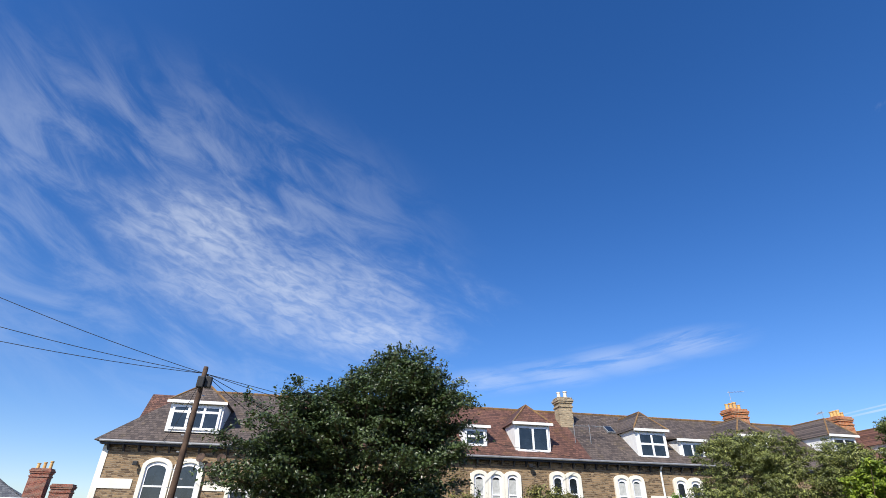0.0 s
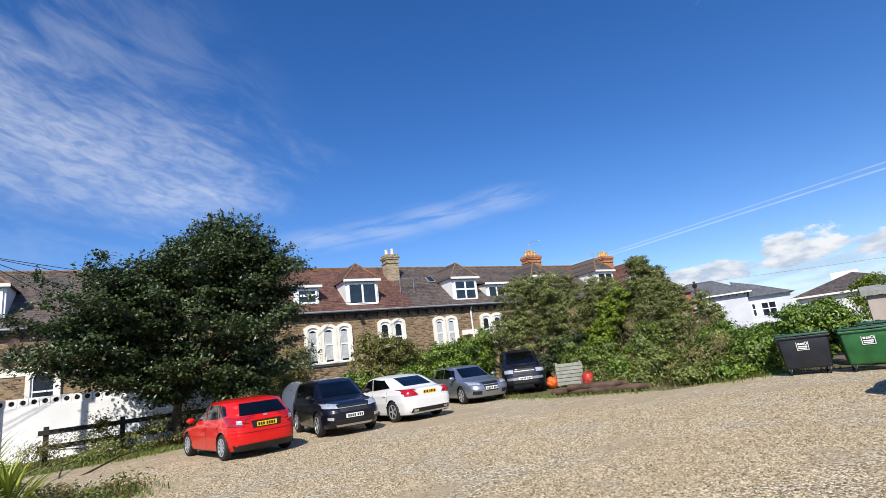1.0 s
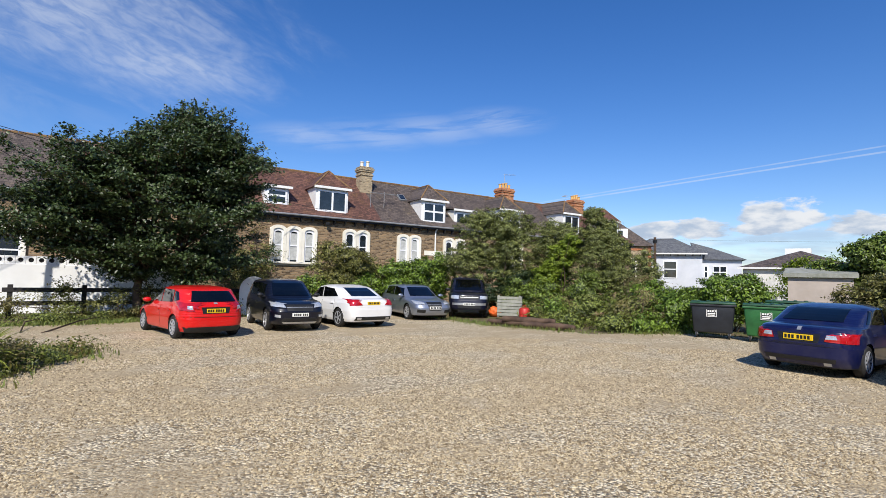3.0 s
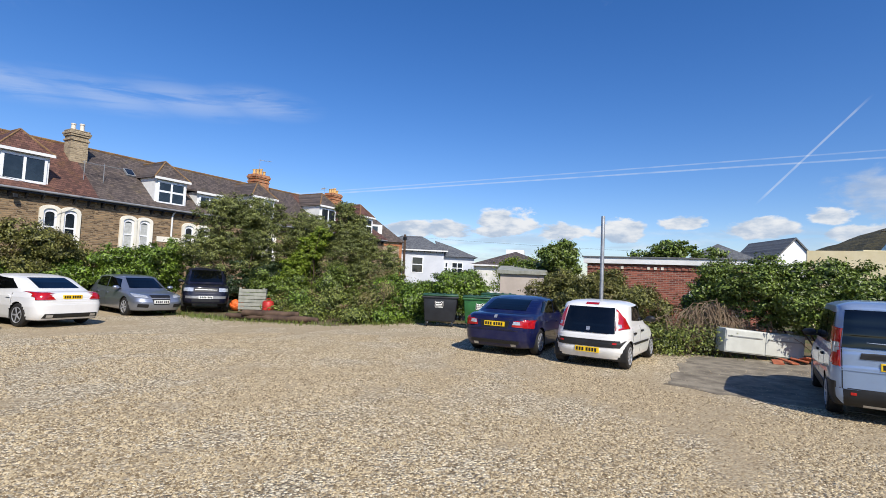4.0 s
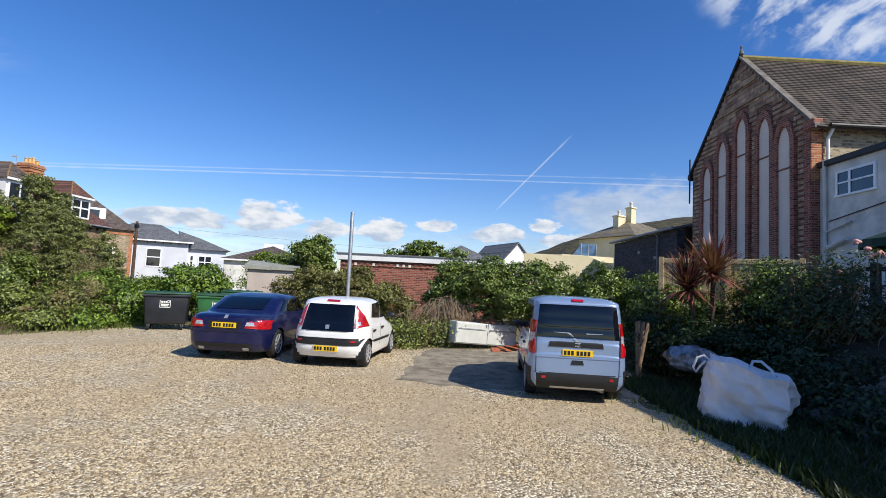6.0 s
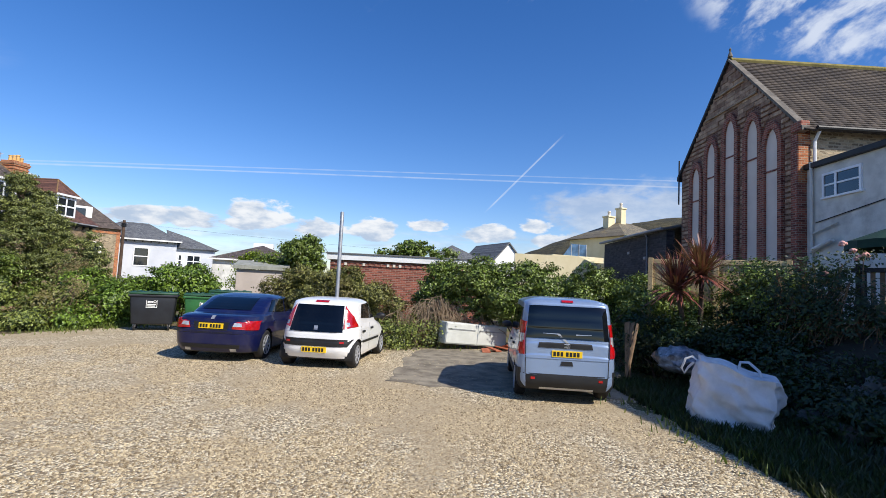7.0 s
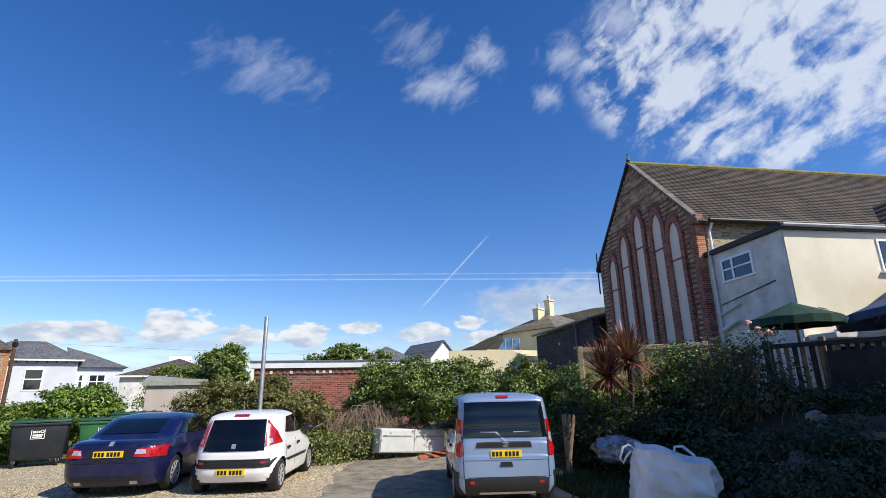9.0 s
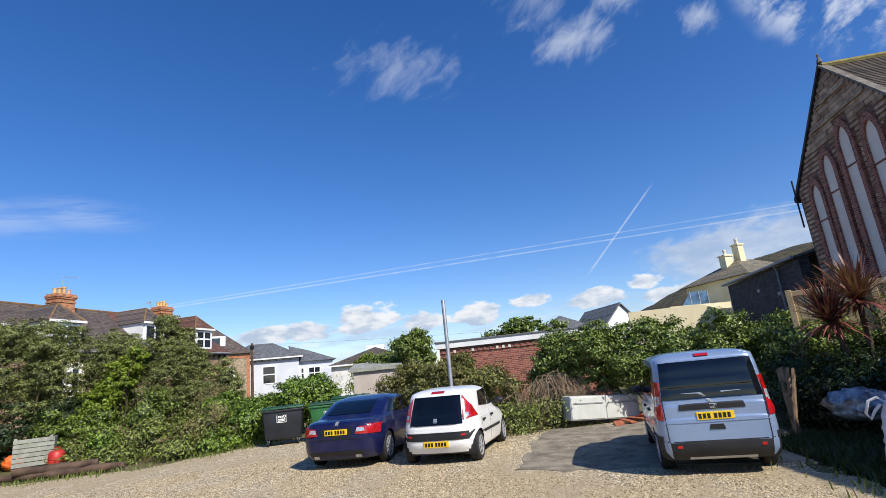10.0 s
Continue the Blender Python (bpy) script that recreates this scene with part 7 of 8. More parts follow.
# dark compact four-by-four style car
CARS["suv"] = dict(W=1.78, wb=2.56, r=0.35, ends=(-2.05, 2.2), colour=rgb((14, 17, 30)), flake=0.0, dirt=0.0, sill=0.24,
    top=[(-2.05, 0.7), (-2.0, 0.98), (-1.8, 1.06), (-0.6, 1.04), (0.6, 1.02), (1.2, 1.02), (1.8, 0.96), (2.1, 0.84), (2.2, 0.66)],
    roof=[(-2.0, 1.05), (-1.9, 1.2), (-1.65, 1.52), (-1.2, 1.63), (-0.3, 1.66), (0.3, 1.6), (0.85, 1.28), (1.25, 1.02)], mirror=(0.8, 1.12), plate_z=0.55, doors=[(-0.25, 0), (-1.1, 0)], mirror_mat="black", handle="black",
    patches=[("windscreen", [(-0.6, 1.1), (0.6, 1.1), (0.5, 1.52), (-0.5, 1.52)], "front", "glass"), ("rear_window", [(-0.5, 1.16), (0.5, 1.16), (0.44, 1.48), (-0.44, 1.48)], "rear", "glass"),
             sides("side_window", [(-0.2, 1.09), (0.75, 1.09), (0.38, 1.45), (-0.16, 1.53)]), sides("side_window", [(-1.08, 1.12), (-0.27, 1.09), (-0.23, 1.53), (-1.0, 1.5)]), sides("side_window", [(-1.6, 1.2), (-1.14, 1.13), (-1.08, 1.48), (-1.4, 1.42)]),
             ("headlight", [(0.44, 0.76), (0.8, 0.8), (0.82, 0.93), (0.5, 0.86)], "front", "clear"), sides("headlight", [(1.72, 0.82), (2.02, 0.78), (1.98, 0.88), (1.75, 0.92)], "clear"),
             ("grille", [(-0.4, 0.66), (0.4, 0.66), (0.44, 0.86), (-0.44, 0.86)], "front", "black"), ("grille_bar", [(-0.42, 0.755), (0.42, 0.755), (0.42, 0.785), (-0.42, 0.785)], "front", "chrome"),
             ("lower_grille", [(-0.6, 0.34), (0.6, 0.34), (0.5, 0.46), (-0.5, 0.46)], "front", "black"), ("skid_plate", [(-0.5, 0.27), (0.5, 0.27), (0.55, 0.33), (-0.55, 0.33)], "front", "chrome"),
             ("fog_light", [(0.6, 0.46), (0.74, 0.48), (0.74, 0.56), (0.6, 0.54)], "front", "clear")], plates=("front",), spokes=5)
# white saloon
CARS["saloon"] = dict(W=1.86, wb=2.78, r=0.33, ends=(-2.3, 2.33), colour=rgb((226, 226, 224)), dirt=0.03,
    top=[(-2.3, 0.64), (-2.26, 0.94), (-2.1, 1.01), (-1.6, 1.02), (-0.3, 0.97), (1.1, 0.93), (1.9, 0.82), (2.25, 0.68), (2.33, 0.5)],
    roof=[(-1.85, 1.0), (-1.55, 1.13), (-1.0, 1.37), (-0.4, 1.47), (0.1, 1.47), (0.55, 1.36), (1.25, 0.93)], mirror=(0.75, 1.04), plate_z=0.86, doors=[(-0.2, 0), (-1.1, 0)],
    patches=[("rear_window", [(-0.54, 1.08), (0.54, 1.08), (0.5, 1.36), (-0.5, 1.36)], "rear", "glass"),
             ("windscreen", [(-0.6, 1.0), (0.6, 1.0), (0.5, 1.4), (-0.5, 1.4)], "front", "glass"),
             sides("side_window", [(-0.15, 1.02), (0.85, 1.01), (0.35, 1.32), (-0.12, 1.38)]), sides("side_window", [(-1.25, 1.07), (-0.22, 1.02), (-0.18, 1.38), (-0.85, 1.33)]),
             ("tail_light", [(0.46, 0.8), (0.86, 0.78), (0.86, 0.99), (0.62, 0.96)], "rear", "red"), sides("tail_light", [(-2.26, 0.8), (-1.95, 0.88), (-1.98, 0.97), (-2.22, 0.98)], "red"),
             ("rear_bumper_trim", [(-0.74, 0.28), (0.74, 0.28), (0.7, 0.4), (-0.7, 0.4)], "rear", "black"), ("exhaust", [(0.5, 0.3), (0.66, 0.3), (0.66, 0.37), (0.5, 0.37)], "rear", "chrome")], spokes=5)
# silver hatchback
CARS["silver"] = dict(W=1.77, wb=2.58, r=0.32, ends=(-2.05, 2.2), colour=rgb((150, 158, 174)), flake=0.75, dirt=0.05,
    top=[(-2.05, 0.6), (-2.02, 0.88), (-1.9, 0.95), (-0.6, 0.93), (0.6, 0.91), (1.2, 0.89), (1.8, 0.8), (2.1, 0.7), (2.2, 0.52)],
    roof=[(-1.95, 0.94), (-1.8, 1.08), (-1.45, 1.32), (-1.0, 1.41), (-0.3, 1.42), (0.25, 1.37), (0.75, 1.1), (1.2, 0.87)], mirror=(0.75, 0.97), plate_z=0.52, doors=[(-0.3, 0), (-1.15, 0)],
    patches=[("windscreen", [(-0.58, 0.95), (0.58, 0.95), (0.48, 1.3), (-0.48, 1.3)], "front", "glass"), ("rear_window", [(-0.5, 1.04), (0.5, 1.04), (0.44, 1.3), (-0.44, 1.3)], "rear", "glass"),
             sides("side_window", [(-0.22, 0.97), (0.7, 0.96), (0.35, 1.25), (-0.18, 1.33)]), sides("side_window", [(-1.2, 1.0), (-0.3, 0.97), (-0.26, 1.33), (-1.0, 1.3)]),
             ("headlight", [(0.42, 0.64), (0.78, 0.67), (0.8, 0.79), (0.46, 0.73)], "front", "clear"), ("grille", [(-0.26, 0.42), (0.26, 0.42), (0.34, 0.74), (-0.34, 0.74)], "front", "black"),
             ("grille_bar", [(-0.32, 0.63), (0.32, 0.63), (0.32, 0.645), (-0.32, 0.645)], "front", "chrome"), ("air_intake", [(0.42, 0.32), (0.72, 0.34), (0.72, 0.46), (0.42, 0.44)], "front", "black")], plates=("front",), spokes=7)
# dark off-roader
CARS["jeep"] = dict(W=1.8, wb=2.67, r=0.38, ends=(-2.3, 2.2), colour=rgb((18, 20, 38)), flake=0.0, dirt=0.04, sill=0.36,
    top=[(-2.3, 0.8), (-2.28, 1.1), (-0.5, 1.12), (0.8, 1.12), (1.2, 1.14), (1.9, 1.1), (2.12, 1.0), (2.2, 0.7)],
    roof=[(-2.25, 1.1), (-2.2, 1.4), (-2.1, 1.72), (-1.6, 1.8), (-0.3, 1.82), (0.2, 1.76), (0.62, 1.45), (0.95, 1.13)], mirror=(0.6, 1.22), plate_z=0.62, doors=[(-0.3, 0)], mirror_mat="black", tumble=0.16,
    patches=[("windscreen", [(-0.62, 1.2), (0.62, 1.2), (0.56, 1.68), (-0.56, 1.68)], "front", "glass"),
             sides("side_window", [(-0.25, 1.2), (0.5, 1.2), (0.2, 1.62), (-0.22, 1.68)]), sides("side_window", [(-1.2, 1.2), (-0.32, 1.2), (-0.3, 1.68), (-1.2, 1.68)]), sides("side_window", [(-2.0, 1.22), (-1.28, 1.2), (-1.28, 1.68), (-1.95, 1.66)]),
             ("headlight", [(0.46, 0.84), (0.8, 0.84), (0.8, 0.98), (0.46, 0.98)], "front", "clear"), ("grille", [(-0.42, 0.84), (0.42, 0.84), (0.42, 0.98), (-0.42, 0.98)], "front", "black"),
             ("grille_bar", [(-0.4, 0.9), (0.4, 0.9), (0.4, 0.925), (-0.4, 0.925)], "front", "chrome"), ("bumper", [(-0.86, 0.57), (0.86, 0.57), (0.86, 0.67), (-0.86, 0.67)], "front", "chrome"),
             ("air_intake", [(-0.5, 0.44), (0.5, 0.44), (0.5, 0.54), (-0.5, 0.54)], "front", "black")], plates=("front",), spokes=6)
# dark blue saloon
CARS["blue"] = dict(W=1.82, wb=2.76, r=0.32, ends=(-2.24, 2.28), colour=rgb((14, 21, 66)), flake=0.15, dirt=0.03, tumble=0.3,
    top=[(-2.24, 0.6), (-2.22, 0.86), (-2.12, 0.98), (-1.6, 1.02), (-0.3, 0.95), (1.0, 0.93), (1.9, 0.8), (2.2, 0.66), (2.28, 0.5)],
    roof=[(-1.72, 1.0), (-1.45, 1.13), (-0.95, 1.33), (-0.4, 1.42), (0.1, 1.42), (0.5, 1.33), (1.1, 0.93)], mirror=(0.65, 1.02), plate_z=0.76, corner=(5.0, 4.0), doors=[(-0.2, 0), (-1.1, 0)],
    patches=[("rear_window", [(-0.54, 1.07), (0.54, 1.07), (0.48, 1.33), (-0.48, 1.33)], "rear", "glass"), ("windscreen", [(-0.6, 1.0), (0.6, 1.0), (0.5, 1.36), (-0.5, 1.36)], "front", "glass"),
             sides("side_window", [(-0.15, 1.0), (0.75, 1.0), (0.3, 1.28), (-0.12, 1.34)]), sides("side_window", [(-1.2, 1.04), (-0.22, 1.0), (-0.18, 1.34), (-0.8, 1.29)]),
             ("tail_light", [(0.44, 0.7), (0.87, 0.68), (0.87, 0.87), (0.48, 0.84)], "rear", "red"), sides("tail_light", [(-2.12, 0.69), (-1.88, 0.74), (-1.9, 0.84), (-2.1, 0.88)], "red"),
             ("reverse_light", [(0.46, 0.755), (0.64, 0.76), (0.62, 0.82), (0.48, 0.82)], "rear", "clear"), ("boot_seam", [(-0.46, 0.625), (0.46, 0.625), (0.46, 0.635), (-0.46, 0.635)], "rear", "gap"),
             ("bumper_seam", [(-0.84, 0.6), (0.84, 0.6), (0.84, 0.612), (-0.84, 0.612)], "rear", "gap"), ("exhaust", [(0.42, 0.24), (0.54, 0.24), (0.54, 0.3), (0.42, 0.3)], "rear", "chrome"), ("plate_recess", [(-0.34, 0.67), (0.34, 0.67), (0.38, 0.84), (-0.38, 0.84)], "rear", "gap"), ("bumper_insert", [(-0.6, 0.3), (0.6, 0.3), (0.62, 0.38), (-0.62, 0.38)], "rear", "black"), ("boot_badge", [(-0.035, 0.9), (0.035, 0.9), (0.035, 0.96), (-0.035, 0.96)], "rear", "chrome")], spokes=10)
# small white hatchback
CARS["small"] = dict(W=1.63, wb=2.34, r=0.285, ends=(-1.66, 1.77), colour=rgb((232, 232, 230)), dirt=0.03, sill=0.2,
    top=[(-1.66, 0.56), (-1.65, 0.7), (-1.61, 0.8), (-0.9, 0.93), (-0.5, 0.95), (0.6, 0.93), (1.0, 0.92), (1.4, 0.82), (1.68, 0.66), (1.77, 0.5)],
    roof=[(-1.635, 0.76), (-1.54, 1.02), (-1.37, 1.34), (-1.1, 1.43), (-0.4, 1.465), (0.1, 1.43), (0.55, 1.18), (1.0, 0.9)], mirror=(0.62, 1.02), plate_z=0.4, corner=(4.6, 3.6), doors=[(-0.2, 0), (-0.95, 0)], mirror_mat="black", handle="black", tumble=0.15,
    patches=[("rear_window", [(-0.56, 0.76), (0.56, 0.76), (0.5, 1.3), (-0.5, 1.3)], "rear", "glass"), ("windscreen", [(-0.56, 1.0), (0.56, 1.0), (0.46, 1.38), (-0.46, 1.38)], "front", "glass"),
             ("tail_light", [(0.565, 0.83), (0.77, 0.87), (0.69, 1.08), (0.53, 1.29)], "rear", "red"), ("reverse_light", [(0.6, 0.88), (0.67, 0.89), (0.65, 0.96), (0.59, 0.96)], "rear", "clear"), sides("tail_light", [(-1.5, 0.87), (-1.32, 0.87), (-1.36, 1.02), (-1.42, 1.1)], "red"),
             ("bumper_strip", [(-0.66, 0.47), (0.66, 0.47), (0.76, 0.62), (-0.76, 0.62)], "rear", "black"), ("bumper_reflector", [(0.52, 0.54), (0.6, 0.54), (0.6, 0.58), (0.52, 0.58)], "rear", "red"),
             ("wiper", [(-0.22, 0.93), (0.16, 0.9), (0.16, 0.925), (-0.18, 0.965)], "rear", "gap"), ("badge", [(-0.04, 0.8), (0.04, 0.8), (0.04, 0.88), (-0.04, 0.88)], "rear", "chrome"), ("brake_light", [(-0.14, 1.36), (0.14, 1.36), (0.14, 1.385), (-0.14, 1.385)], "rear", "red"),
             sides("side_window", [(-0.15, 1.0), (0.55, 1.0), (0.22, 1.3), (-0.12, 1.36)]), sides("side_window", [(-0.92, 1.04), (-0.22, 1.0), (-0.18, 1.36), (-0.8, 1.33)]),
             sides("rubbing_strip", [(-0.95, 0.5), (0.7, 0.48), (0.7, 0.53), (-0.95, 0.55)], "black")], spokes=8)
# pale blue small van with windows
CARS["van"] = dict(W=1.72, wb=2.58, r=0.31, ends=(-2.06, 2.1), colour=rgb((146, 168, 200)), flake=0.45, dirt=0.06, sill=0.24, corner=(11.0, 4.5),
    top=[(-2.06, 0.5), (-2.05, 1.02), (-1.97, 1.08), (-0.5, 1.08), (0.6, 1.06), (1.2, 1.02), (1.7, 0.92), (2.0, 0.74), (2.1, 0.5)],
    roof=[(-2.05, 1.0), (-2.02, 1.35), (-1.97, 1.7), (-1.86, 1.8), (-1.6, 1.83), (-0.6, 1.85), (0.3, 1.79), (0.75, 1.5), (1.3, 1.02)], mirror=(0.85, 1.15), plate_z=0.87, doors=[(-0.2, 0), (-1.05, 0)], mirror_mat="black", handle="black", tumble=0.1,
    patches=[("rear_window", [(-0.71, 1.12), (0.71, 1.12), (0.66, 1.69), (-0.66, 1.69)], "rear", "glass"), ("windscreen", [(-0.62, 1.12), (0.62, 1.12), (0.54, 1.7), (-0.54, 1.7)], "front", "glass"),
             ("tail_light", [(0.725, 0.82), (0.81, 0.84), (0.795, 1.43), (0.72, 1.4)], "rear", "red"), ("reverse_light", [(0.73, 1.03), (0.8, 1.03), (0.795, 1.19), (0.728, 1.19)], "rear", "clear"), sides("tail_light", [(-1.99, 0.86), (-1.9, 0.88), (-1.92, 1.4), (-1.97, 1.4)], "red"),
             ("rear_bumper", [(-0.78, 0.26), (0.78, 0.26), (0.8, 0.5), (-0.8, 0.5)], "rear", "black"), sides("bumper_corner", [(-1.98, 0.27), (-1.7, 0.27), (-1.7, 0.6), (-2.0, 0.6)], "black"), ("bumper_centre", [(-0.42, 0.33), (0.42, 0.33), (0.45, 0.51), (-0.45, 0.51)], "rear", "gap"), ("bumper_step", [(-0.46, 0.255), (0.46, 0.255), (0.46, 0.29), (-0.46, 0.29)], "rear", "chrome"), ("bumper_reflector", [(0.54, 0.42), (0.61, 0.42), (0.61, 0.46), (0.54, 0.46)], "rear", "red"), ("rear_seam", [(0.7, 0.5), (0.712, 0.5), (0.718, 1.12), (0.706, 1.12)], "rear", "gap"), ("handle_strip", [(-0.44, 0.965), (0.5, 0.965), (0.48, 1.055), (-0.42, 1.055)], "rear", "black"),
             ("lock", [(-0.11, 0.67), (0.11, 0.67), (0.09, 0.745), (-0.09, 0.745)], "rear", "black"), ("badge", [(-0.05, 0.97), (0.05, 0.97), (0.05, 1.05), (-0.05, 1.05)], "rear", "chrome"), ("wiper", [(-0.03, 1.06), (0.02, 1.06), (0.17, 1.2), (0.13, 1.21)], "rear", "chrome"), ("wiper_blade", [(0.15, 1.2), (0.42, 1.21), (0.42, 1.23), (0.13, 1.225)], "rear", "chrome"),
             ("brake_light", [(-0.1, 1.75), (0.1, 1.75), (0.1, 1.785), (-0.1, 1.785)], "rear", "red"), ("tailgate_seam", [(-0.74, 0.505), (0.74, 0.505), (0.74, 0.518), (-0.74, 0.518)], "rear", "gap"), ("tailgate_crease", [(-0.73, 0.78), (0.73, 0.78), (0.73, 0.79), (-0.73, 0.79)], "rear", "body"),
             sides("side_window", [(-0.15, 1.13), (0.8, 1.11), (0.45, 1.6), (-0.13, 1.66)]), sides("side_window", [(-1.0, 1.13), (-0.22, 1.13), (-0.2, 1.66), (-0.98, 1.66)]), sides("side_window", [(-1.84, 1.15), (-1.08, 1.13), (-1.06, 1.66), (-1.8, 1.64)]),
             sides("sill_trim", [(-0.9, 0.28), (0.9, 0.28), (0.9, 0.46), (-0.9, 0.46)], "black")], spokes=6)
car("car", "bright red five-door hatchback parked on the gravel", pose(3.27, 15.0, 0, 0, 0, 99) @ Matrix.Scale(0.92, 4), CARS["red"])
car("car", "dark navy compact four-by-four facing the yard", pose(6.28, 15.84, 0, 0, 0, -95) @ Matrix.Scale(0.95, 4), CARS["suv"])
car("car", "white four-door saloon parked nose to the hedge", pose(8.6, 16.2, 0, 0, 0, 94) @ Matrix.Scale(0.96, 4), CARS["saloon"])
car("car", "silver-blue hatchback facing the yard", pose(12.77, 17.6, 0, 0, 0, -100), CARS["silver"])
car("car", "old dark blue off-roader with chrome bumper under the trees", pose(15.95, 17.67, 0, 0, 0, -128), CARS["jeep"])
car("car", "dark blue four-door saloon parked beside the bins", pose(14.4, 2.75, 0, 0, 0, -3), CARS["blue"])
car("car", "small white hatchback parked by the steel post", pose(13.55, 0.43, 0, 0, 0, -7), CARS["small"])
car("van", "pale metallic blue windowed van parked on the concrete", pose(11.52, -4.19, 0, 0, 0, -6.5) @ Matrix.Scale(0.94, 4), CARS["van"])


# ---- bins, bag and clutter ----
def wheelie_bin(label, m, body_mat, lid_mat):
    t = thing("wheeled_bin", label, "bin", m, "commercial bins")
    bm = bmesh.new()
    lo = [(-0.6, -0.44, 0.2), (0.6, -0.44, 0.2), (0.6, 0.44, 0.2), (-0.6, 0.44, 0.2)]
    hi = [(-0.68, -0.53, 1.16), (0.68, -0.53, 1.16), (0.68, 0.53, 1.16), (-0.68, 0.53, 1.16)]
    v = [bm.verts.new(p) for p in lo + hi]
    for f in ((3, 2, 1, 0), (4, 5, 6, 7), (0, 1, 5, 4), (1, 2, 6, 5), (2, 3, 7, 6), (3, 0, 4, 7)):
        bm.faces.new([v[i] for i in f])
    bmesh.ops.bevel(bm, geom=list(bm.edges), offset=0.05, segments=3, affect="EDGES", profile=0.5)
    part("body", bm, body_mat, t, smooth=40)
    part("rim", block(-0.72, 0.72, -0.57, 0.57, 1.12, 1.19, 0.02), body_mat, t)
    lid = part("lid", block(-0.71, 0.71, -0.56, 0.56, 1.195, 1.27, 0.03), lid_mat, t, smooth=40)
    bm = bmesh.new()
    for x in (-0.45, -0.15, 0.15, 0.45):
        box(bm, x - 0.05, x + 0.05, -0.5, 0.5, 1.27, 1.3, 0.01)
    part("lid_rib", bm, lid_mat, lid)
    part("lid_handle", block(-0.3, 0.3, -0.6, -0.565, 1.21, 1.25, 0.01), lid_mat, lid)
    for x in (-0.5, 0.5):
        for y in (-0.36, 0.36):
            w = part("castor", lathe(bmesh.new(), [(0.1, -0.025), (0.1, 0.025)], 14, Matrix.Translation((x, y, 0.1)) @ pose(0, 0, 0, 0, 90, 0)), M["rubber"], t)
            part("fork", block(x - 0.04, x + 0.04, y - 0.03, y + 0.03, 0.12, 0.24), M["steel"], w)
    return t


def sticker(t, y, cols):
    """A printed label on the front: a pale square, a dark ring and bars of small print."""
    s = part("sticker", block(-0.2, 0.12, y - 0.012, y, 0.76, 1.06), M["ink"], t, "printed sticker with a pale border")
    bm = bmesh.new()
    for x0, x1, z0, z1 in ((-0.2, 0.12, 1.045, 1.06), (-0.2, 0.12, 0.76, 0.775), (-0.2, -0.185, 0.775, 1.045), (0.105, 0.12, 0.775, 1.045), (-0.16, -0.1, 0.92, 0.98), (-0.085, -0.045, 0.92, 0.98), (-0.03, 0.005, 0.92, 0.98), (-0.16, 0.08, 0.85, 0.885), (-0.16, 0.06, 0.8, 0.83)):
        box(bm, x0, x1, y - 0.016, y - 0.0125, z0, z1)
    part("print", bm, M["plate_white"], s)
    ring_pts = [[(r * math.cos(a) + 0.055, r * math.sin(a) + 0.96) for a in np.linspace(0, math.tau, 17)[:-1]] for r in (0.045, 0.028)]
    part("ring", ring(bmesh.new(), ring_pts[0], ring_pts[1], y - 0.016, y - 0.0125), M["plate_white"], s)


b1 = wheelie_bin("large charcoal commercial bin with dark green lid", pose(17.75, 7.05, 0, 0, 0, -66) @ Matrix.Scale(0.94, 4), M["bin_black"], M["bin_lid"])
sticker(b1, -0.5, 0)
b2 = wheelie_bin("large green commercial bin with closed lid", pose(18.1, 5.55, 0, 0, 0, -68) @ Matrix.Scale(0.94, 4), M["bin_green"], M["bin_lid"])
sticker(b2, -0.5, 0)
part("flyer", block(-0.2, 0.15, -0.515, -0.505, 1.07, 1.15), M["leaf_yellow"], b2)
wheelie_bin("green commercial bin standing behind the others", pose(20.2, 5.6, 0, 0, 0, -72), M["bin_green"], M["bin_lid"])

t = thing("locker", "pale grey two-door locker lying on its back", "locker", pose(16.3, -3.15, 0.12, 0, 4, -64.5))
part("body", block(-1.05, 1.05, 0.0, 0.45, 0, 0.62, 0.02), M["locker"], t)
for x in (-1.03, 0.02):
    d = part("door", block(x, x + 1.0, -0.02, -0.002, 0.03, 0.59, 0.008), M["locker"], t)
    part("door_ledge", block(x + 0.05, x + 0.95, -0.035, -0.021, 0.42, 0.45), M["steel"], d)
for i in range(4):
    solo("roof_tile", block(-0.2, 0.2, -0.12, 0.12, 0, 0.04, 0.01), M["clay_tile"], "broken orange clay tile on the ground", "tile", pose(15.9 + 0.15 * i, -3.4 - 0.25 * i, 0.02 + 0.03 * i, 6 * i, -9, 40 * i), "loose clay tiles")
for i in range(3):
    solo("timber_board", block(-0.09, 0.09, -0.02, 0.02, 0, 1.25, 0.005), M["timber"], "old timber board leaning beside the van", "board", pose(12.2 + 0.25 * i, -6.0 - 0.12 * i, 0, 8, 14, -30 + 22 * i), "leaning boards")


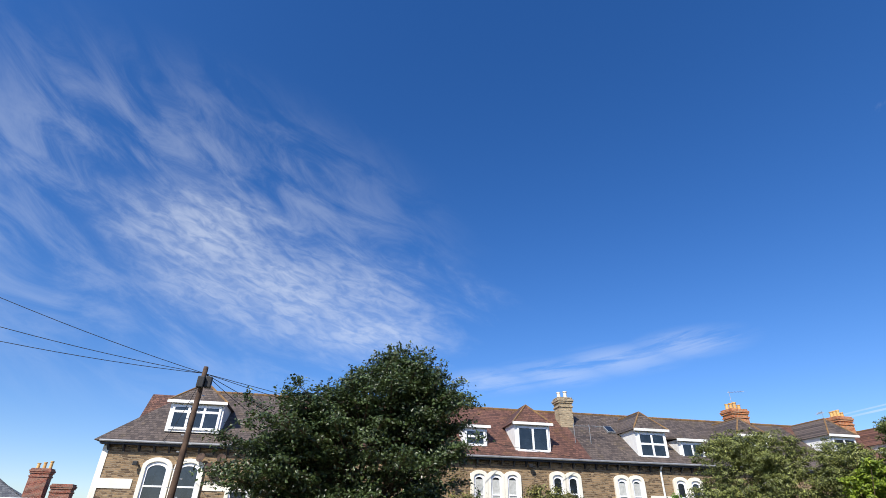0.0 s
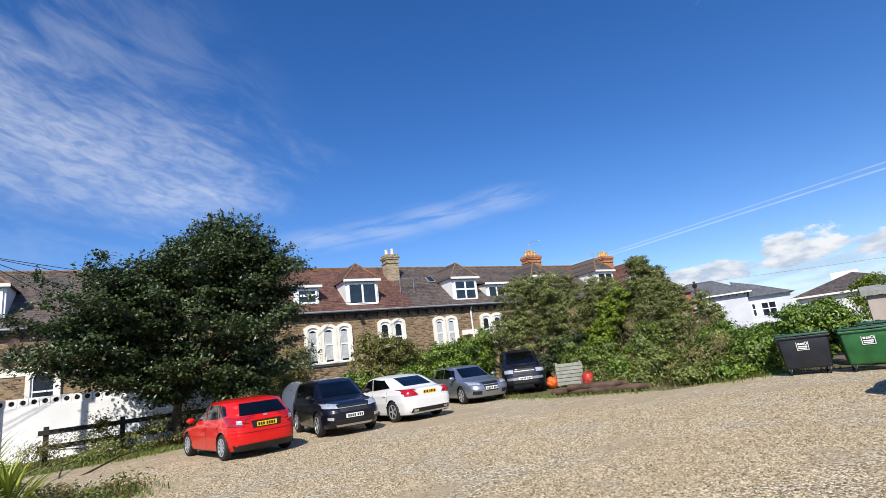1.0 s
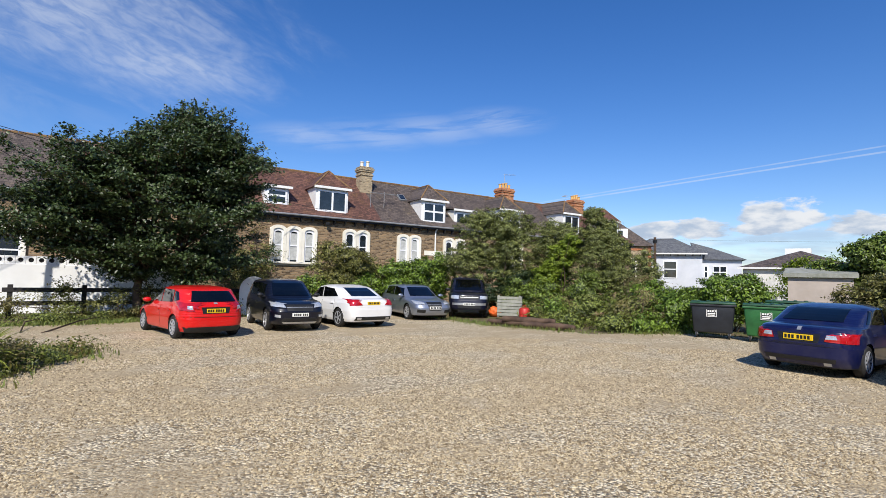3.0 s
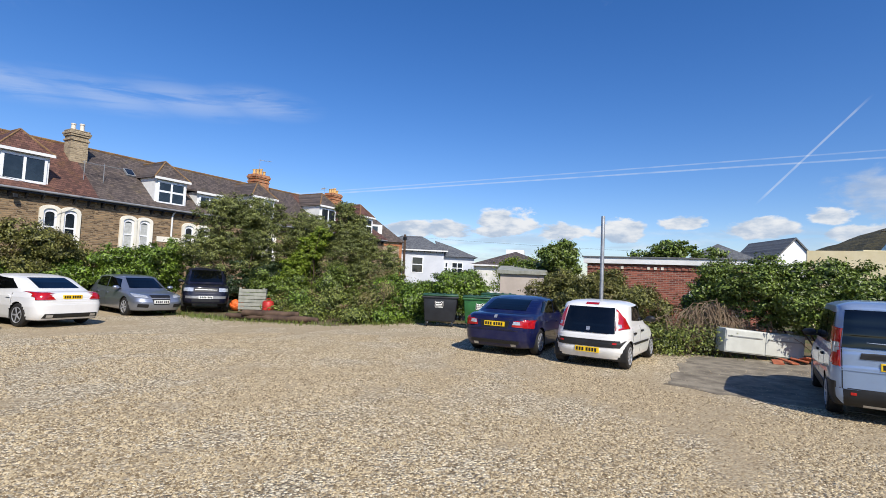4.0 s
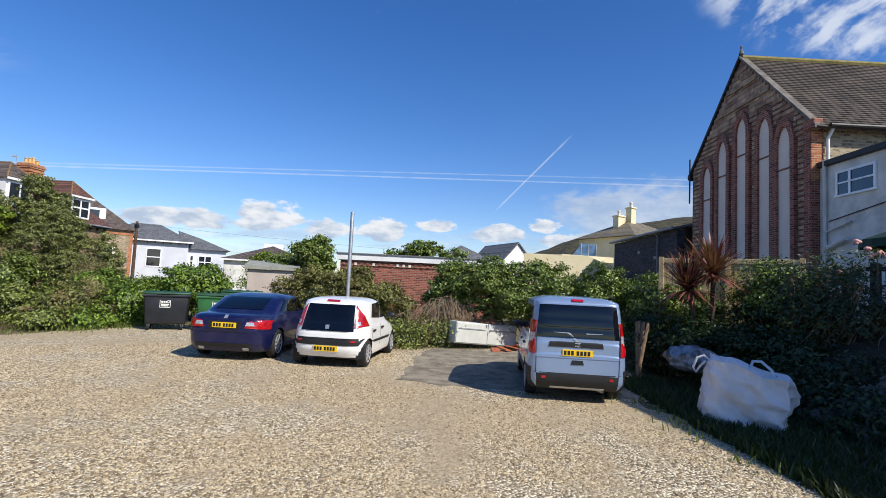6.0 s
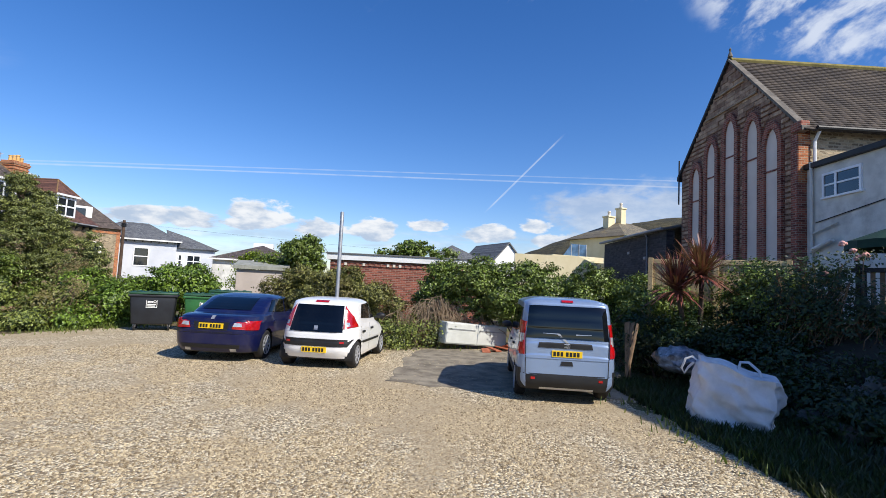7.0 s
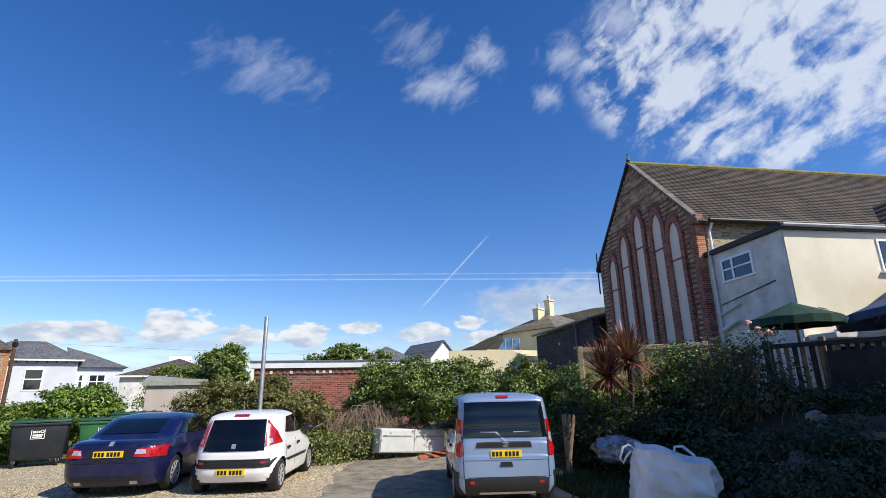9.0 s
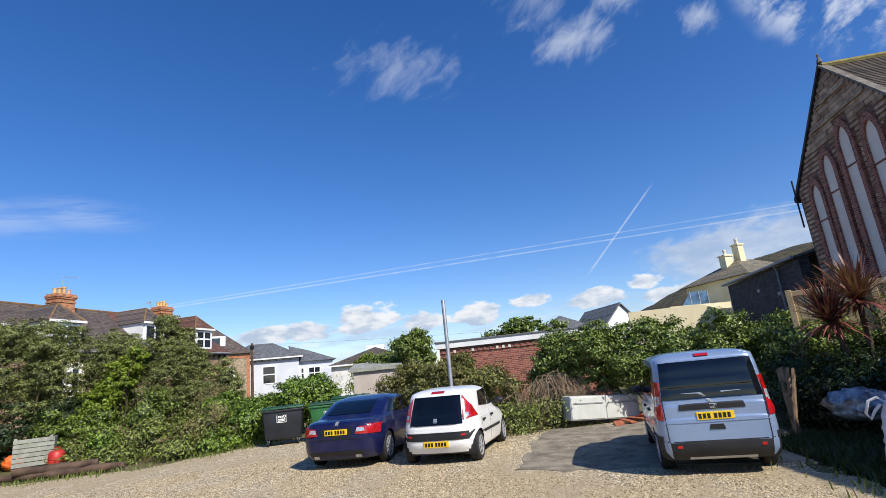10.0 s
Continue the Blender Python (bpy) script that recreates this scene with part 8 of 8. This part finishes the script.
def builders_bag():
    """A half-full woven sack that sags on one side."""
    bm = bmesh.new()
    bmesh.ops.create_cube(bm, size=1)
    bmesh.ops.subdivide_edges(bm, edges=bm.edges, cuts=27, use_grid_fill=True)
    for v in bm.verts:
        x, y, z = v.co
        h = z + 0.5
        bulge = 1.04 + 0.07 * math.sin(min(1.0, h * 1.15) * math.pi) - 0.1 * h
        r = max(abs(x), abs(y))
        k = r / max(1e-6, math.hypot(x, y)) if r > 0.35 else 1.0
        k = 0.2 + 0.8 * k if r > 0.35 else 1.0
        k = 0.35 + 0.65 * k
        p = Vector((x * 1.14 * bulge * k, y * 1.0 * bulge * k, h * (0.9 - 0.26 * x)))
        if h > 0.97:
            p.z -= 0.16 * max(0.0, 1 - 2.2 * r)
            p.z += 0.03 * math.sin(9 * x) * math.cos(7 * y)
        out = Vector((p.x, p.y, 0)).normalized() if p.length > 0.01 else Vector()
        q = Vector((p.x * 1.6, p.y * 1.6, p.z * 2.4 + 1.6 * p.x))
        fold = 0.5 - abs(noise.noise(q)) * 2.0
        small = 0.5 - abs(noise.noise(q * 2.3 + Vector((3, 1, 7)))) * 2.0
        waist = math.exp(-((h - 0.4 - 0.1 * x) / 0.055) ** 2)
        p += out * (0.085 * fold + 0.045 * small - 0.03 * waist) * min(1.0, h * 8)
        # the upper half slumps over to one side
        p.x += 0.1 * h + 0.16 * max(0.0, x) * max(0.0, math.sin((h - 0.35) * 4.2))
        v.co = p
    return bm


t = thing("builders_bag", "sagging white woven builder's bag on the grass", "bag", pose(8.85, -6.2, 0, 0, 0, -122) @ Matrix.Scale(0.92, 4))
part("sack", builders_bag(), M["bag"], t, smooth=50)
part("strap", tube(bmesh.new(), [(-0.42, -0.2, 0.96), (-0.52, -0.22, 1.04), (-0.62, -0.24, 1.0), (-0.68, -0.24, 0.84), (-0.64, -0.22, 0.76), (-0.58, -0.22, 0.86), (-0.5, -0.2, 0.95)], 0.02, 0.02, 5), M["bag"], t, smooth=60)
part("strap", tube(bmesh.new(), [(0.12, 0.3, 0.82), (0.16, 0.32, 0.97), (0.28, 0.3, 0.98), (0.42, 0.22, 0.86), (0.46, 0.16, 0.74)], 0.024, 0.024, 5), M["bag"], t, smooth=60)


def crumpled(name, label, cat, m, sx, sy, sz, mat, seed):
    bm = bmesh.new()
    bmesh.ops.create_icosphere(bm, subdivisions=4, radius=1)
    for v in bm.verts:
        p = v.co.copy()
        f = 1 + 0.25 * noise.noise(p * 1.8 + Vector((seed, 0, 0))) + 0.14 * (1 - 2 * abs(noise.noise(p * 4 + Vector((0, seed, 0)))))
        v.co = Vector((p.x * sx * f, p.y * sy * f, max(0.0, (p.z * 0.5 + 0.45)) * sz * f))
    return solo(name, bm, mat, label, cat, m, smooth=60)


crumpled("plastic_sheet", "crumpled dark and silver plastic sheet on the bank", "sheet", pose(11.0, -6.55, 0.4, 0, 0, 20), 0.5, 0.35, 0.45, M["tarp"], 4)
t = thing("slatted_box", "small grey slatted timber box at the yard edge", "box", pose(15.55, 14.45, 0.15, 0, 0, -48))
for i in range(6):
    part("slat", block(-0.5, 0.5, -0.02, 0.02, 0.05 + i * 0.14, 0.17 + i * 0.14, 0.006), M["slat_grey"], t)
    part("slat", block(0.5, 0.54, 0.0, 0.7, 0.05 + i * 0.14, 0.17 + i * 0.14, 0.006), M["slat_grey"], t)
for x in (-0.45, 0.45):
    part("post", block(x - 0.04, x + 0.04, 0.022, 0.08, 0, 0.92), M["slat_grey"], t)
t = thing("plastic_drum", "red plastic drum beside the slatted box", "drum", pose(15.62, 13.62, 0.05) @ Matrix.Scale(0.85, 4))
part("drum", lathe(bmesh.new(), [(0.2, 0), (0.25, 0.04), (0.26, 0.3), (0.24, 0.32), (0.26, 0.34), (0.26, 0.56), (0.2, 0.64), (0.12, 0.66)], 18), M["red_plastic"], t, smooth=40)
part("handle", tube(bmesh.new(), [(-0.12, 0, 0.62), (-0.1, 0, 0.74), (0.1, 0, 0.74), (0.12, 0, 0.62)], 0.02, 0.02, 6), M["red_plastic"], t)
crumpled("orange_sack", "small orange sack by the off-roader", "sack", pose(16.6, 16.4, 0.0), 0.3, 0.25, 0.45, M["orange_plastic"], 9)
for i, (x, y, l, a) in enumerate(((14.1, 12.7, 2.2, -72), (14.45, 11.3, 1.9, -66), (14.35, 12.2, 2.0, -60))):
    bm = bmesh.new()
    lathe(bm, [(0.105, -l / 2), (0.115, -l / 2 + 0.02), (0.12, 0.0), (0.105, l / 2 - 0.02), (0.09, l / 2)], 11, pose(0, 0, 0, 0, 90, 0))
    bmesh.ops.subdivide_edges(bm, edges=[e for e in bm.edges if e.calc_length() > 0.4], cuts=7)
    for v in bm.verts:
        v.co += Vector((0, noise.noise(v.co * 2.1 + Vector((i, 0, 0))), noise.noise(v.co * 3.0 + Vector((0, i, 3))))) * 0.045
    solo("log", bm, M["wood_pole"], "weathered round log lying along the gravel's edge", "log", pose(x, y, 0.11 if i < 2 else 0.24, 0, 0, a), "timber edging", smooth=50)
t = thing("pallet", "broken timber pallet in the brambles", "pallet", pose(17.0, 10.6, 0.1, 70, 0, -65))
for i in range(4):
    part("board", block(-0.5, 0.5, -0.4 + i * 0.25, -0.25 + i * 0.25, 0, 0.02), M["timber"], t)


# ---- grass, weeds and loose stone ----
def blades(name, label, spots, height, seed, material):
    """Grass blades at (x, y, z) spots: ONE object of uncounted stuff."""
    rng = np.random.default_rng(seed)
    p = np.array(spots, float)
    n = len(p)
    a = rng.uniform(0, math.tau, n)
    h = height * rng.uniform(0.35, 1.3, n)
    side = np.stack([np.cos(a), np.sin(a), np.zeros(n)], 1) * (0.006 + 0.012 * rng.random(n))[:, None]
    lean = rng.normal(size=(n, 3)) * 0.35
    lean[:, 2] = 1.0
    tip = p + lean * h[:, None]
    mid = p + lean * np.array([0.35, 0.35, 0.55]) * h[:, None]
    v = np.stack([p - side, p + side, mid + side * 0.8, mid - side * 0.8, tip], 1).reshape(-1, 3)
    i = np.arange(n)[:, None] * 5
    f = np.concatenate([i + np.array([[0, 1, 2]]), i + np.array([[0, 2, 3]]), i + np.array([[3, 2, 4]])], 0)
    solo(name, raw_mesh(name, v, f), material, label, "grass", kind="stuff")


rg = np.random.default_rng(77)
spots = []
for (x, y) in ragged:
    dense = 60 if (x < 3 and y > 5) or (x > 12 and y > 8) else 26
    if y < -7.5 and x < 5:
        continue
    if 10.2 < x < 16.6 and -7 < y < -0.8:
        dense = 14
    dense = int(dense * max(0.1, min(1.6, 0.7 + 1.6 * noise.noise(Vector((x * 0.45, y * 0.45, 5))))))
    for _ in range(dense):
        spots.append((x + rg.normal() * 0.3, y + rg.normal() * 0.3, 0.0))
for _ in range(26000):
    x, y = rg.uniform(-9, 3.0), rg.uniform(5.5, 23)
    bed = 6.0 < y < 13.4 and x < np.interp(y, [6.0, 8.8, 10.2, 11.6, 13.4], [-3.0, -0.8, 0.0, 0.9, -2.4])
    if (bed or y > 18.5) and noise.noise(Vector((x * 0.6, y * 0.6, 0))) > -0.3:
        spots.append((x, y, -0.02))
blades("rough_grass", "rough grass and weeds along the gravel's edge", spots, 0.13, 78, M["grass"])
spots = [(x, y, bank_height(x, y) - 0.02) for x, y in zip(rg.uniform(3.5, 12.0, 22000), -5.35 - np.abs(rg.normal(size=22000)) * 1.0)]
# blades take the same shade-darkened leaf colour
blades("bank_grass", "grass at the foot of the planted bank, in a shade-darkened colour", spots, 0.16, 79, M["leaf_shade"])
shrub("verge_weeds", "low weeds and nettles on the grass verge", [(-0.1, 10.9, 0.2, 0.6, 0.5, 0.3), (0.5, 11.6, 0.08, 0.5, 0.5, 0.15), (-0.9, 9.7, 0.2, 0.6, 0.5, 0.3), (-2.6, 18.9, 0.2, 1.4, 0.4, 0.3), (0.6, 19.4, 0.25, 1.2, 0.5, 0.35)], 9000, 0.07, M["leaf_bramble"], 42, 0.2)
shrub("fence_weeds", "tall weeds growing through the rail fence", [(0.0, 20.6, 0.4, 1.4, 0.4, 0.5), (2.6, 20.2, 0.5, 1.5, 0.6, 0.6), (0.4, 20.4, 0.8, 0.25, 0.25, 0.7), (4.8, 19.8, 0.4, 1.3, 0.5, 0.5)], 14000, 0.08, M["leaf_olive"], 43, 0.2)


def twig_pile():
    """A tangle of dry cut branches."""
    rng = np.random.default_rng(90)
    bm = bmesh.new()
    for i in range(760):
        y = -2.0 + rng.normal() * 0.6
        h = rng.uniform(0.35, 1.55) * (1 - 0.25 * abs(y + 2.0))
        a = Vector((16.95 + rng.normal() * 0.15, y, max(0.1, h)))
        out = rng.uniform(0.2, 0.55) if y > -2.3 else rng.uniform(0.05, 0.15)
        b = a + Vector((-out, rng.normal() * 0.35, -rng.uniform(0.4, 1.0) * h))
        m1 = a.lerp(b, 0.35) + Vector((-0.1, rng.normal() * 0.08, 0.16 + rng.normal() * 0.08))
        m2 = a.lerp(b, 0.75) + Vector((-0.08, rng.normal() * 0.08, 0.06))
        pts = [a, m1, m2, b]
        for p in pts:
            p.z = max(0.015, p.z)
        tube(bm, pts, 0.012, 0.005, 3)
    solo("brushwood_pile", bm, M["twig"], "tangled heap of dry grey-brown brushwood by the hedge", "brushwood", kind="stuff")


twig_pile()


def pebbles():
    """Loose stones lying on the gravel where the path runs nearest."""
    rng = np.random.default_rng(91)
    n = 250000
    r = 1.4 + 13.5 * rng.random(n) ** 0.9
    a = np.radians(rng.uniform(-52, 105, n))
    c = np.stack([0.9 + r * np.cos(a), -1.0 + r * np.sin(a)], 1)
    keep = (c[:, 1] > -5.8) & (c[:, 0] > -0.8)
    keep &= ~((c[:, 0] > 10.3) & (c[:, 1] < -0.7) & (rng.random(n) > 0.12))
    # thinner over the worn patches
    thin = np.array([noise.noise(Vector((x * 0.55, y * 0.9, 4.0))) + 0.5 * noise.noise(Vector((x * 2.1, y * 2.1, 1.0))) for x, y in c])
    keep &= rng.random(n) < np.clip(0.78 - 1.9 * thin, 0.1, 1.0)
    c = c[keep]
    n = len(c)
    base = np.array([(1, 0, -0.3), (0, 1, -0.3), (-1, 0, -0.3), (0, -1, -0.3), (0.15, 0.1, 0.85)], float)
    fc = np.array([(0, 1, 4), (1, 2, 4), (2, 3, 4), (3, 0, 4)])
    sz = rng.uniform(0.006, 0.0145, n) * (1 + 0.03 * np.linalg.norm(c - (0.9, -1.0), axis=1))
    th = rng.uniform(0, math.tau, n)
    v = base[None] * (1 + rng.normal(size=(n, 5, 1)) * 0.22) * sz[:, None, None] * np.array([1.3, 0.9, 0.8])
    x = v[..., 0] * np.cos(th)[:, None] - v[..., 1] * np.sin(th)[:, None]
    y = v[..., 0] * np.sin(th)[:, None] + v[..., 1] * np.cos(th)[:, None]
    v = np.stack([x + c[:, :1], y + c[:, 1:], v[..., 2] + (sz * 0.28)[:, None]], -1)
    f = (np.arange(n)[:, None, None] * 5 + fc[None]).reshape(-1, 3)
    m, nd, b, _ = principled("loose_pebble")
    rnd = nd.add("ShaderNodeNewGeometry").outputs["Random Per Island"]
    p = nd.add("ShaderNodeTexCoord").outputs["Object"]
    col = nd.mix(rnd, rgb((100, 85, 60)), rgb((214, 196, 158)))
    nd.put(b.inputs["Base Color"], nd.mix(nd.math("MULTIPLY", nd.noise(p, 60.0, 3), 0.2), col, rgb((150, 120, 84))))
    b.inputs["Roughness"].default_value = 0.85
    solo("loose_gravel", raw_mesh("loose_gravel", v.reshape(-1, 3), f), m, "loose buff pebbles lying on the car park", "gravel", kind="stuff")


pebbles()
